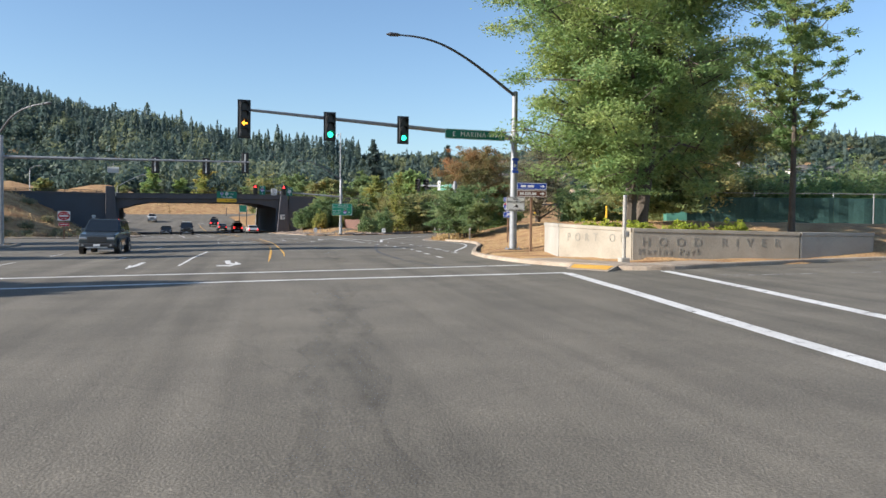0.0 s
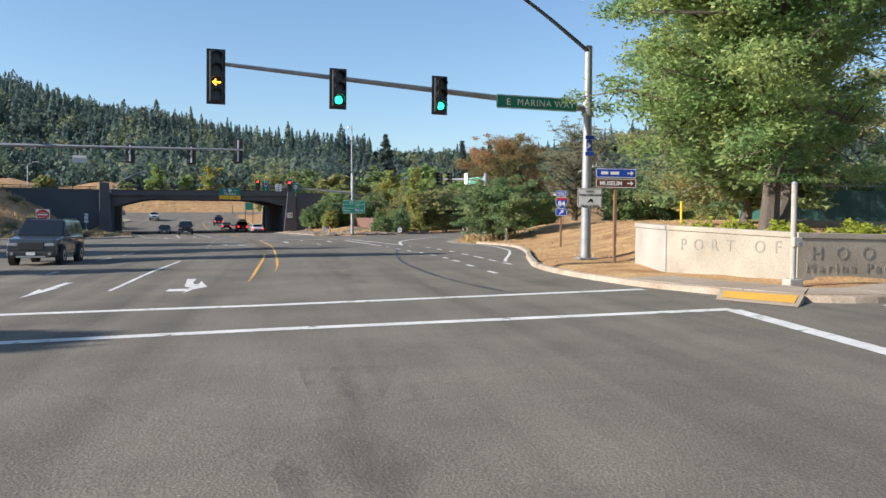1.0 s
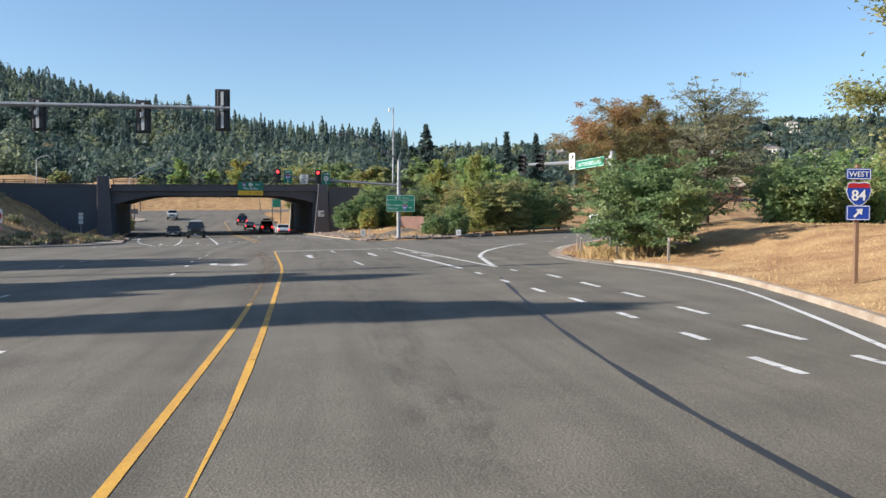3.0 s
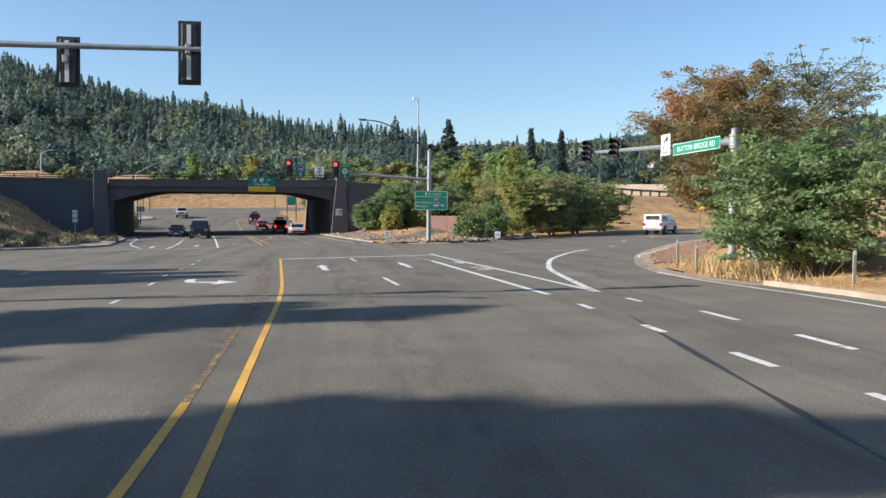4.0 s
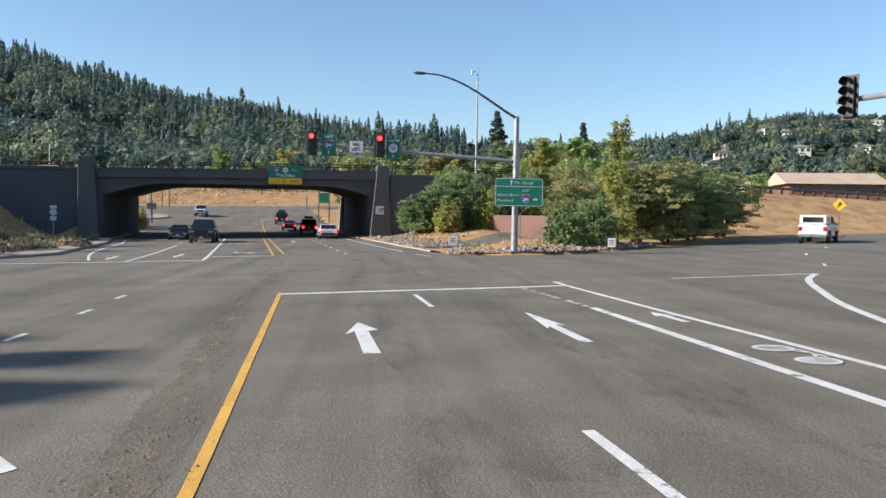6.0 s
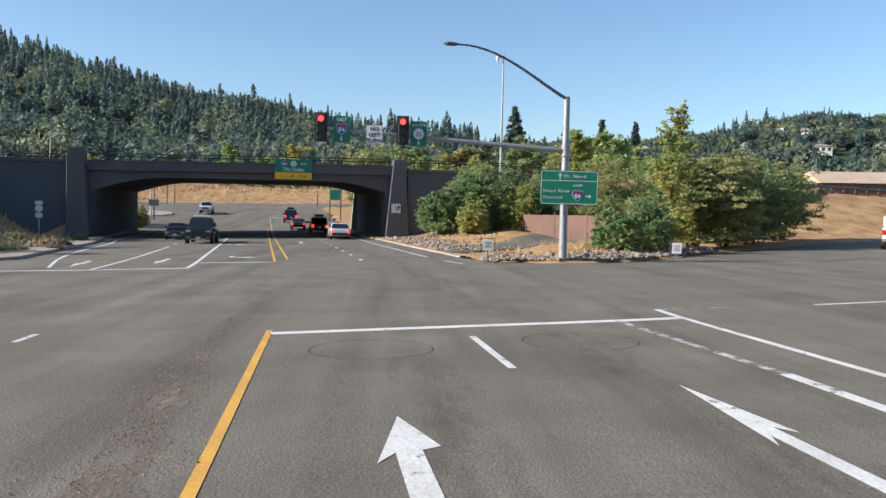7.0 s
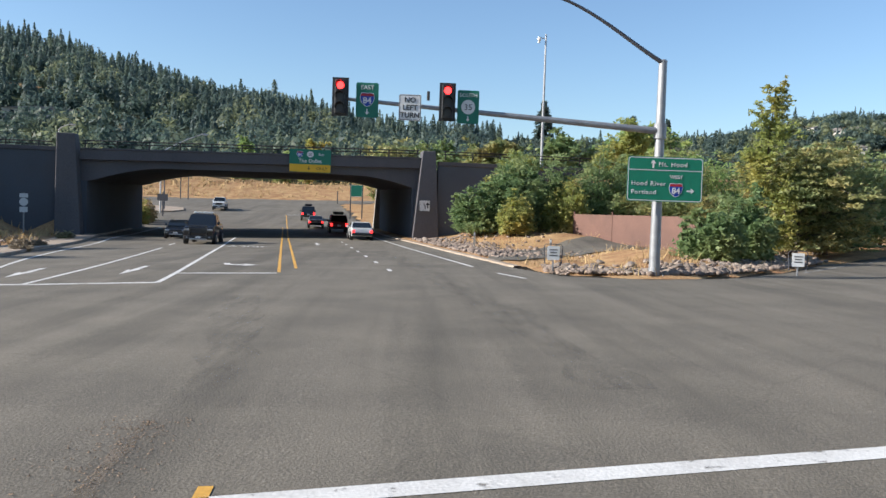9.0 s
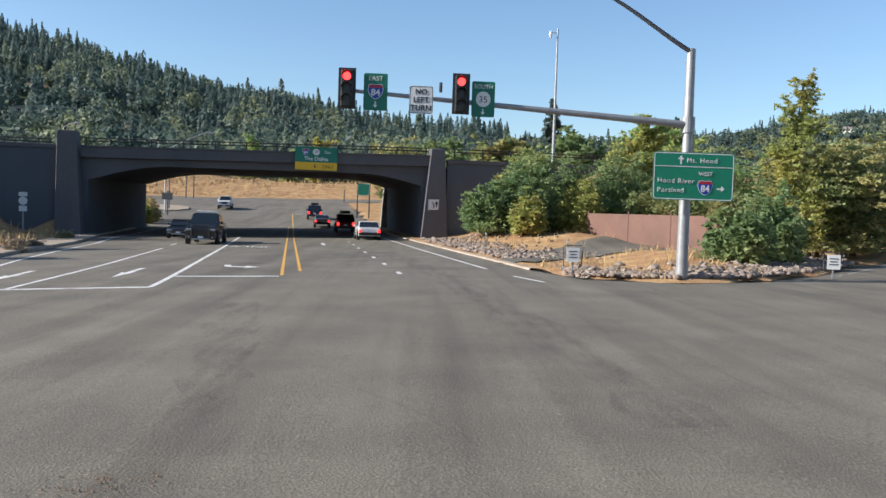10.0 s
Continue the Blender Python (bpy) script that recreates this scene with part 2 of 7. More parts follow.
M = dict(
    asphalt=asphalt_material(), ground=ground_material(),
    white_paint=material("road_paint_white", (0.66, 0.645, 0.61), 0.75, spread=0.16, scale=1.2, fine=25, bump=0.3, second=(0.50, 0.48, 0.45), wear=(0.32, 0.43)),
    worn_paint=material("road_paint_worn", (0.50, 0.48, 0.45), 0.8, spread=0.25, scale=2.5, fine=20, bump=0.2, second=(0.22, 0.21, 0.20), wear=(0.40, 0.55)),
    yellow_paint=material("road_paint_yellow", (0.66, 0.36, 0.05), 0.7, spread=0.15, scale=1.0, fine=25, bump=0.2, second=(0.5, 0.26, 0.05), wear=(0.28, 0.37)),
    yellow_worn=material("road_paint_yellow_worn", (0.34, 0.21, 0.07), 0.8, spread=0.3, scale=4.0, fine=30, bump=0.2, second=(0.16, 0.12, 0.08), wear=(0.38, 0.62)),
    oil=material("oil_stain", (0.035, 0.033, 0.032), 0.7, spread=0.3, scale=1.5, bump=0.1, wear=(0.44, 1.5), stretch=(1, 0.2, 1)),
    tar=material("crack_sealant", (0.03, 0.029, 0.029), 0.6, spread=0.2, scale=1.5, bump=0.1),
    dust=material("debris_dust", (0.185, 0.155, 0.125), 0.95, spread=0.3, scale=1.2, fine=30, bump=0.5, wear=(0.48, 0.80)),
    grit=material("road_grit", (0.225, 0.18, 0.132), 0.95, spread=0.35, scale=1.6, fine=35, bump=0.6, second=(0.155, 0.125, 0.095), wear=(0.40, 0.70), stretch=(1, 0.35, 1)),
    red_dirt=material("red_dirt", (0.27, 0.145, 0.09), 0.95, spread=0.25, scale=0.9, fine=14, bump=0.5, second=(0.19, 0.11, 0.075), wear=(0.30, 0.45)),
    gravel=material("loose_gravel", (0.27, 0.19, 0.13), 0.95, spread=0.3, scale=3, fine=20, bump=0.1, island=0.4),
    concrete=material("concrete", (0.37, 0.325, 0.26), 0.85, spread=0.2, scale=0.9, fine=30, bump=0.4, second=(0.27, 0.235, 0.185), spec=0.2),
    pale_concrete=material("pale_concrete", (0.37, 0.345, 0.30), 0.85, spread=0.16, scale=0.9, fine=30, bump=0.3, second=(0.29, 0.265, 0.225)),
    # wall letters: darker than the wall, in place of the shadows that outline them
    letter=material("letter_concrete_shaded", (0.25, 0.23, 0.19), 0.9, spread=0.2, scale=2, bump=0.1),
    kerb=material("kerb_concrete", (0.39, 0.32, 0.245), 0.9, spread=0.3, scale=1.1, fine=25, bump=0.4, second=(0.25, 0.185, 0.13)),
    pavement=material("pavement_concrete", (0.35, 0.285, 0.22), 0.9, spread=0.22, scale=0.8, fine=25, bump=0.3, second=(0.27, 0.20, 0.14)),
    # overpass concrete: dark, cool base colours carry the shade on its faces
    bridge=material("bridge_concrete_shaded", (0.115, 0.110, 0.116), 0.9, spread=0.15, scale=0.4, fine=18, bump=0.2, second=(0.090, 0.087, 0.093), stretch=(1, 1, 0.4), spec=0.2),
    bridge_shade_grey=material("bridge_concrete_grey_shaded", (0.088, 0.098, 0.115), 0.9, spread=0.12, scale=0.35, fine=14, bump=0.2, second=(0.082, 0.086, 0.096), spec=0.2),
    rail=material("dark_rail", (0.045, 0.04, 0.038), 0.6, 0.3, spread=0.2, bump=0.1),
    galvanised=material("galvanised_steel", (0.34, 0.345, 0.35), 0.5, 0.5, spread=0.14, scale=3, fine=30, bump=0.06, second=(0.25, 0.255, 0.265)),
    dark_steel=material("dark_steel", (0.10, 0.10, 0.11), 0.5, 0.4, spread=0.1, bump=0.05),
    head=material("signal_housing", (0.022, 0.022, 0.022), 0.45, spread=0.2, bump=0.05),
    lens_off=material("dark_lens", (0.03, 0.028, 0.028), 0.3, spread=0.2, bump=0.0),
    back_strip=material("reflective_strip", (0.62, 0.62, 0.60), 0.5, spread=0.1, bump=0.0),
    sign_green=material("sign_green", (0.008, 0.21, 0.12), 0.45, spread=0.08, scale=3, bump=0.02),
    sign_green_dark=material("sign_green_dark", (0.008, 0.165, 0.105), 0.5, spread=0.08, scale=3, bump=0.02),
    sign_white=material("sign_white", (0.72, 0.72, 0.70), 0.5, spread=0.06, scale=3, bump=0.02),
    sign_yellow=material("sign_yellow", (0.72, 0.42, 0.02), 0.5, spread=0.06, scale=3, bump=0.02),
    sign_blue=material("sign_blue", (0.01, 0.055, 0.36), 0.45, spread=0.08, scale=3, bump=0.02),
    sign_red=material("sign_red", (0.42, 0.02, 0.025), 0.45, spread=0.08, scale=3, bump=0.02),
    sign_brown=material("sign_brown", (0.11, 0.035, 0.02), 0.5, spread=0.08, scale=3, bump=0.02),
    sign_black=material("sign_black", (0.02, 0.02, 0.02), 0.5, spread=0.08, scale=3, bump=0.02),
    alu=material("sign_back_aluminium", (0.45, 0.45, 0.45), 0.5, 0.5, spread=0.08, scale=3, bump=0.02),
    post_wood=material("treated_wood", (0.21, 0.12, 0.07), 0.85, spread=0.2, scale=4, fine=25, bump=0.2, stretch=(4, 4, 0.5)),
    rust=material("rust_brown_sheet", (0.16, 0.082, 0.06), 0.75, spread=0.15, scale=0.8, fine=20, bump=0.1, second=(0.115, 0.06, 0.045)),
    bark=material("bark", (0.125, 0.098, 0.076), 0.95, spread=0.3, scale=3, fine=18, bump=0.6, stretch=(3, 3, 0.6)),
    rock=material("rock", (0.25, 0.205, 0.165), 0.9, spread=0.25, scale=1.5, fine=12, bump=0.4, second=(0.17, 0.135, 0.11), per_object=0.35),
    broken_rock=material("broken_rock", (0.25, 0.19, 0.15), 0.9, spread=0.2, scale=2, fine=12, bump=0.3, island=0.4),
    dry_grass=material("dry_grass_blades", (0.50, 0.36, 0.17), 0.9, spread=0.2, scale=0.3, fine=3, bump=0, second=(0.36, 0.24, 0.11), island=0.35),
    tyre=material("tyre_rubber", (0.02, 0.02, 0.02), 0.8, spread=0.2, bump=0.1),
    rim=material("wheel_rim", (0.42, 0.42, 0.43), 0.3, 0.8, spread=0.1, bump=0),
    dark_plastic=material("dark_plastic", (0.025, 0.025, 0.026), 0.5, spread=0.1, bump=0.05),
    chrome=material("chrome", (0.65, 0.65, 0.66), 0.15, 1.0, spread=0.05, bump=0),
    car_white=material("car_paint_white", (0.70, 0.70, 0.68), 0.3, spread=0.04, bump=0, coat=0.6),
    car_black=material("car_paint_black", (0.012, 0.013, 0.016), 0.25, spread=0.05, bump=0, coat=0.8),
    car_navy=material("car_paint_dark_blue", (0.02, 0.03, 0.05), 0.25, 0.2, spread=0.05, bump=0, coat=0.8),
    car_slate=material("car_paint_slate", (0.05, 0.065, 0.075), 0.3, 0.3, spread=0.05, bump=0, coat=0.8),
    car_red=material("car_paint_dark_red", (0.16, 0.012, 0.012), 0.3, spread=0.05, bump=0, coat=0.8),
    car_silver=material("car_paint_silver", (0.42, 0.43, 0.44), 0.3, 0.5, spread=0.05, bump=0, coat=0.6),
    car_glass=material("tinted_car_glass", (0.012, 0.016, 0.02), 0.06, spread=0.05, bump=0, spec=0.8),
    headlight=material("headlight_glass", (0.36, 0.38, 0.40), 0.1, 0.3, spread=0.1, bump=0, spec=0.8),
    taillight=material("red_taillight", (0.35, 0.01, 0.01), 0.2, spread=0.1, bump=0),
    orange_lens=material("amber_lens", (0.6, 0.2, 0.01), 0.2, spread=0.1, bump=0),
    roof=material("grey_roofing", (0.20, 0.18, 0.17), 0.85, spread=0.2, scale=0.5, fine=3, bump=0.2, per_object=0.4),
    tan_roof=material("tan_sheet_roof", (0.50, 0.38, 0.27), 0.7, spread=0.12, scale=0.3, fine=4, bump=0.1, second=(0.40, 0.29, 0.20)),
    house=material("house_siding", (0.52, 0.48, 0.42), 0.8, spread=0.1, scale=0.3, fine=4, bump=0.1, per_object=0.35),
    window_dark=material("dark_window", (0.03, 0.035, 0.04), 0.1, spread=0.1, bump=0),
    mesh_fence=material("green_windscreen_fabric", (0.035, 0.095, 0.088), 0.85, spread=0.25, scale=0.6, fine=8, bump=0.3, second=(0.055, 0.13, 0.115)),
    utility=material("green_utility_box", (0.06, 0.20, 0.15), 0.6, spread=0.1, scale=1, bump=0.05),
    lit_red=lamp_material("lit_red_lens", (1.0, 0.03, 0.03), 3.2),
    lit_green=lamp_material("lit_green_lens", (0.03, 1.0, 0.55), 1.6),
    lit_amber=lamp_material("lit_amber_arrow", (1.0, 0.42, 0.03), 2.6),
    lit_brake=lamp_material("lit_brake_light", (1.0, 0.03, 0.03), 1.8),
    leaf_green=leaf_material("leaf_green", (0.145, 0.245, 0.092), (0.27, 0.39, 0.142), (0.41, 0.465, 0.16), hue_scale=0.45),
    leaf_dark=leaf_material("leaf_dark_green", (0.125, 0.20, 0.088), (0.22, 0.31, 0.13), (0.31, 0.35, 0.145), hue_scale=0.4),
    leaf_yellow=leaf_material("leaf_yellow_green", (0.25, 0.30, 0.095), (0.38, 0.40, 0.125), (0.52, 0.41, 0.12)),
    leaf_olive=leaf_material("leaf_olive", (0.18, 0.235, 0.10), (0.29, 0.335, 0.14), (0.42, 0.35, 0.14), hue_scale=0.4),
    leaf_orange=leaf_material("leaf_orange_brown", (0.26, 0.20, 0.095), (0.17, 0.21, 0.09), (0.50, 0.235, 0.11)),
    dead_scrub=leaf_material("dead_scrub", (0.23, 0.185, 0.13), (0.29, 0.235, 0.165), (0.19, 0.16, 0.115)),
    leaf_brown=leaf_material("leaf_dry_brown", (0.24, 0.235, 0.14), (0.34, 0.305, 0.18), (0.21, 0.235, 0.125)),
    leaf_lime=leaf_material("leaf_lime", (0.288, 0.359, 0.043), (0.460, 0.475, 0.071), (0.374, 0.403, 0.071)),
    # far needles and leaves are blued in the base colour for distance haze
    needle=leaf_material("fir_needles_hazed", (0.088, 0.130, 0.122), (0.104, 0.150, 0.132), (0.165, 0.21, 0.15), 0.5, 0.03, 0.5, 0.66),
    far_leaf=leaf_material("far_leaves_hazed", (0.074, 0.112, 0.098), (0.088, 0.130, 0.106), (0.23, 0.255, 0.14), 0.5, 0.024, 0.49, 0.64),
)


# ---------------------------------------------------------------- small builders
def link_mesh(name, bm, mat, parent=None, label="", smooth=False):
    me = bpy.data.meshes.new(name)
    bm.to_mesh(me)
    bm.free()
    me.materials.append(M[mat])
    if smooth:
        me.shade_smooth()
    ob = new(name, me)
    if parent is not None:
        ob.parent = parent
    return tagged(ob, label)


def part(name, bm, mat, parent, label="", smooth=False):
    """A bmesh as one mesh object under a thing or a part."""
    return link_mesh(name, bm, mat, parent, label, smooth)


def arrays(name, verts, faces, mat, parent=None, smooth=False):
    """A mesh from numpy arrays; faces all have the same number of corners."""
    me = bpy.data.meshes.new(name)
    k = faces.shape[1]
    me.vertices.add(len(verts)), me.loops.add(faces.size), me.polygons.add(len(faces))
    me.vertices.foreach_set("co", verts.astype(np.float32).ravel())
    me.loops.foreach_set("vertex_index", faces.astype(np.int32).ravel())
    me.polygons.foreach_set("loop_start", np.arange(0, faces.size, k, dtype=np.int32))
    me.polygons.foreach_set("loop_total", np.full(len(faces), k, dtype=np.int32))
    if smooth:
        me.polygons.foreach_set("use_smooth", np.ones(len(faces), dtype=bool))
    me.update(calc_edges=True)
    me.materials.append(M[mat])
    ob = new(name, me)
    if parent is not None:
        ob.parent = parent
    return ob


def thing(name, at, label, category, group="", rz=0.0, kind=""):
    """An Empty at the base of a thing."""
    ob = new(name)
    ob.empty_display_size = 0.2
    ob.matrix_world = pose(*at, 0, 0, rz)
    return tagged(ob, label, category, group, kind)


def box(bm, a, b, bevel=0.0):
    """An upright box between two corners, its edges bevelled."""
    a, b = Vector(a), Vector(b)
    made = bmesh.ops.create_cube(bm, size=1.0, matrix=Matrix.Translation((a + b) / 2) @ Matrix.Diagonal((*(b - a), 1)))
    if bevel:
        edges = list({e for v in made["verts"] for e in v.link_edges})
        bmesh.ops.bevel(bm, geom=edges, offset=bevel, segments=2, affect="EDGES", profile=0.5)
    return bm


def tube(bm, pts, radii, sides=10, caps=True):
    """A round tube through points, with a radius at each."""
    pts = [Vector(p) for p in pts]
    rings = []
    for i, p in enumerate(pts):
        way = (pts[min(i + 1, len(pts) - 1)] - pts[max(i - 1, 0)]).normalized()
        side = way.cross(Vector((0, 0, 1)) if abs(way.z) < 0.95 else Vector((0, 1, 0))).normalized()
        up = side.cross(way)
        r = radii[i] if hasattr(radii, "__len__") else radii
        rings.append([bm.verts.new(p + r * (math.cos(a) * side + math.sin(a) * up)) for a in (2 * math.pi * k / sides for k in range(sides))])
    for lo, hi in zip(rings, rings[1:]):
        for k in range(sides):
            bm.faces.new((lo[k], lo[(k + 1) % sides], hi[(k + 1) % sides], hi[k]))
    if caps:
        bm.faces.new(rings[0][::-1]), bm.faces.new(rings[-1])
    return bm


def prism(bm, outline, depth, axis="y"):
    """A flat outline (two coordinates) given thickness along an axis, from 0 to depth."""
    def put(p, d):
        return bm.verts.new({"y": (p[0], d, p[1]), "z": (p[0], p[1], d), "x": (d, p[0], p[1])}[axis])
    lo, hi = [put(p, 0) for p in outline], [put(p, depth) for p in outline]
    n = len(outline)
    bm.faces.new(lo), bm.faces.new(hi[::-1])
    for i in range(n):
        bm.faces.new((lo[i], hi[i], hi[(i + 1) % n], lo[(i + 1) % n]))
    bmesh.ops.recalc_face_normals(bm, faces=bm.faces)
    return bm


def split_words(me, spaces):
    """One mesh for each word: the letters are parted at the widest gaps."""
    if spaces == 0 or len(me.vertices) == 0:
        return [me]
    bm = bmesh.new()
    bm.from_mesh(me)
    left, islands = set(bm.verts), []
    while left:
        grow, seen = [left.pop()], []
        while grow:
            v = grow.pop()
            seen.append(v)
            for e in v.link_edges:
                o = e.other_vert(v)
                if o in left:
                    left.remove(o)
                    grow.append(o)
        islands.append((min(v.co.x for v in seen), max(v.co.x for v in seen)))
    islands.sort()
    gaps, reach = [], islands[0][1]
    for lo, hi in islands[1:]:
        gaps.append((lo - reach, (lo + reach) / 2))
        reach = max(reach, hi)
    bm.free()
    cuts = sorted(c for _, c in sorted(gaps)[-spaces:])
    out = []
    for lo, hi in zip([-1e9] + cuts, cuts + [1e9]):
        bm = bmesh.new()
        bm.from_mesh(me)
        bmesh.ops.delete(bm, geom=[v for v in bm.verts if not lo <= v.co.x < hi], context="VERTS")
        word = bpy.data.meshes.new("word")
        bm.to_mesh(word)
        bm.free()
        word.materials.append(me.materials[0])
        out.append(word)
    return out


def lettering(text, size, mat, parent, at, rz=0.0, align="CENTER", name="lettering", depth=0.004, spacing=1.0, flat=False, bold=0.0, name_label=""):
    """Words as a thin mesh facing -y of the parent (or lying flat)."""
    cu = bpy.data.curves.new("letters", "FONT")
    cu.body, cu.size, cu.align_x, cu.extrude, cu.space_character, cu.offset = text, size, align, depth, spacing, bold
    cu.resolution_u = 3
    tmp = bpy.data.objects.new("letters", cu)
    scene.collection.objects.link(tmp)
    me = bpy.data.meshes.new_from_object(tmp.evaluated_get(bpy.context.evaluated_depsgraph_get()))
    bpy.data.objects.remove(tmp)
    me.materials.clear()
    me.materials.append(M[mat])
    place = pose(*at, 0 if flat else 90, 0, rz)
    for k, piece in enumerate(split_words(me, text.count(" "))):
        ob = new(name, piece)
        ob.parent = parent
        ob.matrix_basis = place
    return ob


def bbm():
    return bmesh.new()


# ---------------------------------------------------------------- lie of the land
PROFILE_Y = (-80, 8, 20, 35, 50, 70, 165, 185, 200, 220, 240, 262, 300)
PROFILE_Z = (-0.62, -0.55, -0.42, -0.2, -0.03, 0, 0, 0.2, 0.9, 2.3, 3.6, 4.8, 5.5)


def ground(x, y):
    """Height of the road surface: a slight crossfall, a rise beyond the bridge, the slip road climbing to the right."""
    x, y = np.asarray(x, float), np.asarray(y, float)
    climb = np.clip((x - 20) * 0.035, 0, 4) * np.clip((y - 95) / 12, 0, 1)
    return 0.02 * np.clip(x, -26, 22) + np.interp(y, PROFILE_Y, PROFILE_Z) + climb


def gz(x, y):
    return float(ground(x, y))


# outline of the asphalt, run against the clock
RIGHT_SIDE = [(9, -60), (9, -4), (13, 1), (90, 1), (90, 41), (40, 40), (21.1, 39.3), (13.5, 37.5), (10.8, 36.5), (9.0, 37.0), (7.7, 39.8),
              (7.1, 42), (6.75, 45.7), (7.0, 49), (7.64, 51.65), (8.68, 55.6), (9.66, 58.9), (10.6, 62.6), (11.5, 67), (11.9, 72), (11.5, 77),
              (11.0, 81.5), (11.6, 86), (13.2, 91), (15.8, 97.4), (20.5, 106), (27, 115), (40, 126), (58, 136), (90, 148), (170, 165)]
RAMP_LEFT = [(165, 182), (90, 165), (58, 155), (40, 147), (29, 139), (19.5, 130.5), (12.4, 122.2), (9, 119.2), (6.3, 118.3), (3.4, 119.6), (2.3, 124),
             (0.15, 139.5), (-1.2, 150), (-2.6, 160), (-6.2, 187), (-9.9, 214), (-14, 244), (-8, 250), (40, 256), (160, 262)]
FAR_SIDE = [(160, 274), (30, 268), (-60, 256), (-160, 242), (-160, 230), (-50, 243), (-62, 237), (-44, 216), (-31.5, 187), (-26.7, 160)]
LEFT_SIDE = [(-22.4, 144.5), (-20, 131.2), (-18.3, 122.4), (-19.5, 118), (-23, 115.5), (-30, 113.5), (-60, 110), (-140, 106), (-140, 92), (-50, 91),
             (-30, 90), (-24, 87), (-21.5, 82), (-20, 75), (-19.5, 60), (-19.5, 46), (-22, 41), (-28, 39), (-120, 36), (-120, 2), (-24, 1), (-20, -4), (-20, -60)]
ROAD = RIGHT_SIDE + RAMP_LEFT + FAR_SIDE + LEFT_SIDE


def off_road(x, y):
    """Distance of points from the asphalt's outline; negative on the road."""
    x, y = np.asarray(x, float), np.asarray(y, float)
    best, inside = np.full(x.shape, 1e9), np.zeros(x.shape, bool)
    for (ax, ay), (bx, by) in zip(ROAD, ROAD[1:] + ROAD[:1]):
        dx, dy = bx - ax, by - ay
        s = np.clip(((x - ax) * dx + (y - ay) * dy) / (dx * dx + dy * dy), 0, 1)
        best = np.minimum(best, np.hypot(x - ax - s * dx, y - ay - s * dy))
        if ay != by:
            inside ^= ((ay > y) != (by > y)) & (x < ax + (y - ay) * dx / dy)
    return np.where(inside, -best, best)


# the overpass: local axes u along the freeway, v along the road below
BRIDGE_TURN = radians(7.8)
BO = (-13.8, 160.0)
BU, BV = (math.cos(BRIDGE_TURN), math.sin(BRIDGE_TURN)), (-math.sin(BRIDGE_TURN), math.cos(BRIDGE_TURN))
BRIDGE_LENGTH = 26.0


def to_uv(x, y):
    return (x - BO[0]) * BU[0] + (y - BO[1]) * BU[1], (x - BO[0]) * BV[0] + (y - BO[1]) * BV[1]


def smooth(a, b, x):
    s = np.clip((x - a) / (b - a), 0, 1)
    return s * s * (3 - 2 * s)


RIDGE_X = (-1400, -700, -442, -354, -273, -204, -144, -108, -59, -10, 101, 210, 318, 424, 475, 560, 752, 1400)
RIDGE_Z = (215, 200, 166, 151, 130, 110, 103, 95, 80, 72, 64, 68, 80, 104, 108, 104, 104, 120)


def terrain(x, y):
    x, y = np.asarray(x, float), np.asarray(y, float)
    d = off_road(x, y)
    z = ground(x, y) - 0.12 + 0.22 * smooth(0.1, 0.5, d)
    park = smooth(46, 56, y) * smooth(140, 118, y) * smooth(6, 9, x)
    z = z + park * 1.35 * smooth(0.6, 10, d) + 0.05 * np.sin(x * 1.7) * np.sin(y * 1.3) * smooth(0.8, 3, d)
    bed = smooth(11.0, 12.2, x) * smooth(40.3, 41.6, y) * smooth(56, 47, y) * smooth(36, 26, x)
    z = np.maximum(z, z * (1 - bed) + 1.08 * bed)
    z = z + (0.85 * np.exp(-((x - 8.6) / 3.6) ** 2 - ((y - 146.5) / 5) ** 2) + 1.2 * np.exp(-((x - 4.4) / 2.2) ** 2 - ((y - 151.5) / 4.5) ** 2)) * smooth(0.5, 3, d)
    u, v = to_uv(x, y)
    # freeway embankment either side of the opening
    side = np.where(u > 0, smooth(13.5, 30, u), smooth(-15.8, -31, u))
    front = np.where(u > 0, smooth(-15, 0.5, v), smooth(-26, -2, v))
    fall = np.clip((x - 20) * 0.07, 0, 3.6) * (u > 0)
    bank = (np.where(u > 0, 5.9, 6.6) - fall) * side * front * smooth(48, 26, v) * smooth(0.3, 8, d)
    wall_side = np.where(np.abs(u) > 14.8, smooth(0.2, 0.9, v) * smooth(28, 25.5, v), 0.0)
    z = z + np.maximum(bank, (5.3 - fall) * wall_side * (d > 0.3))
    # dry bank beyond the far junction, then the wooded hills
    far = np.maximum(y - 262 - 0.1 * x, 0)
    z = z + 3.4 * smooth(2, 16, far)
    for mx, my, mw, mh in ((-88, 300, 15, 6.5), (-57, 301, 13, 5.5)):
        z = z + mh * np.exp(-((x - mx) / mw) ** 2 - ((y - my) / 17) ** 2)
    r = np.maximum(y, 1.0)
    ridge = np.interp(x / r * 1000.0, RIDGE_X, RIDGE_Z)
    z = z + (ridge - 6) * smooth(285, 1000, r) ** 1.1 * (1 + 0.08 * np.sin(x * 0.011 + 1.3) * np.sin(y * 0.009))
    return z


def tz(x, y):
    return float(terrain(np.array([x]), np.array([y]))[0])


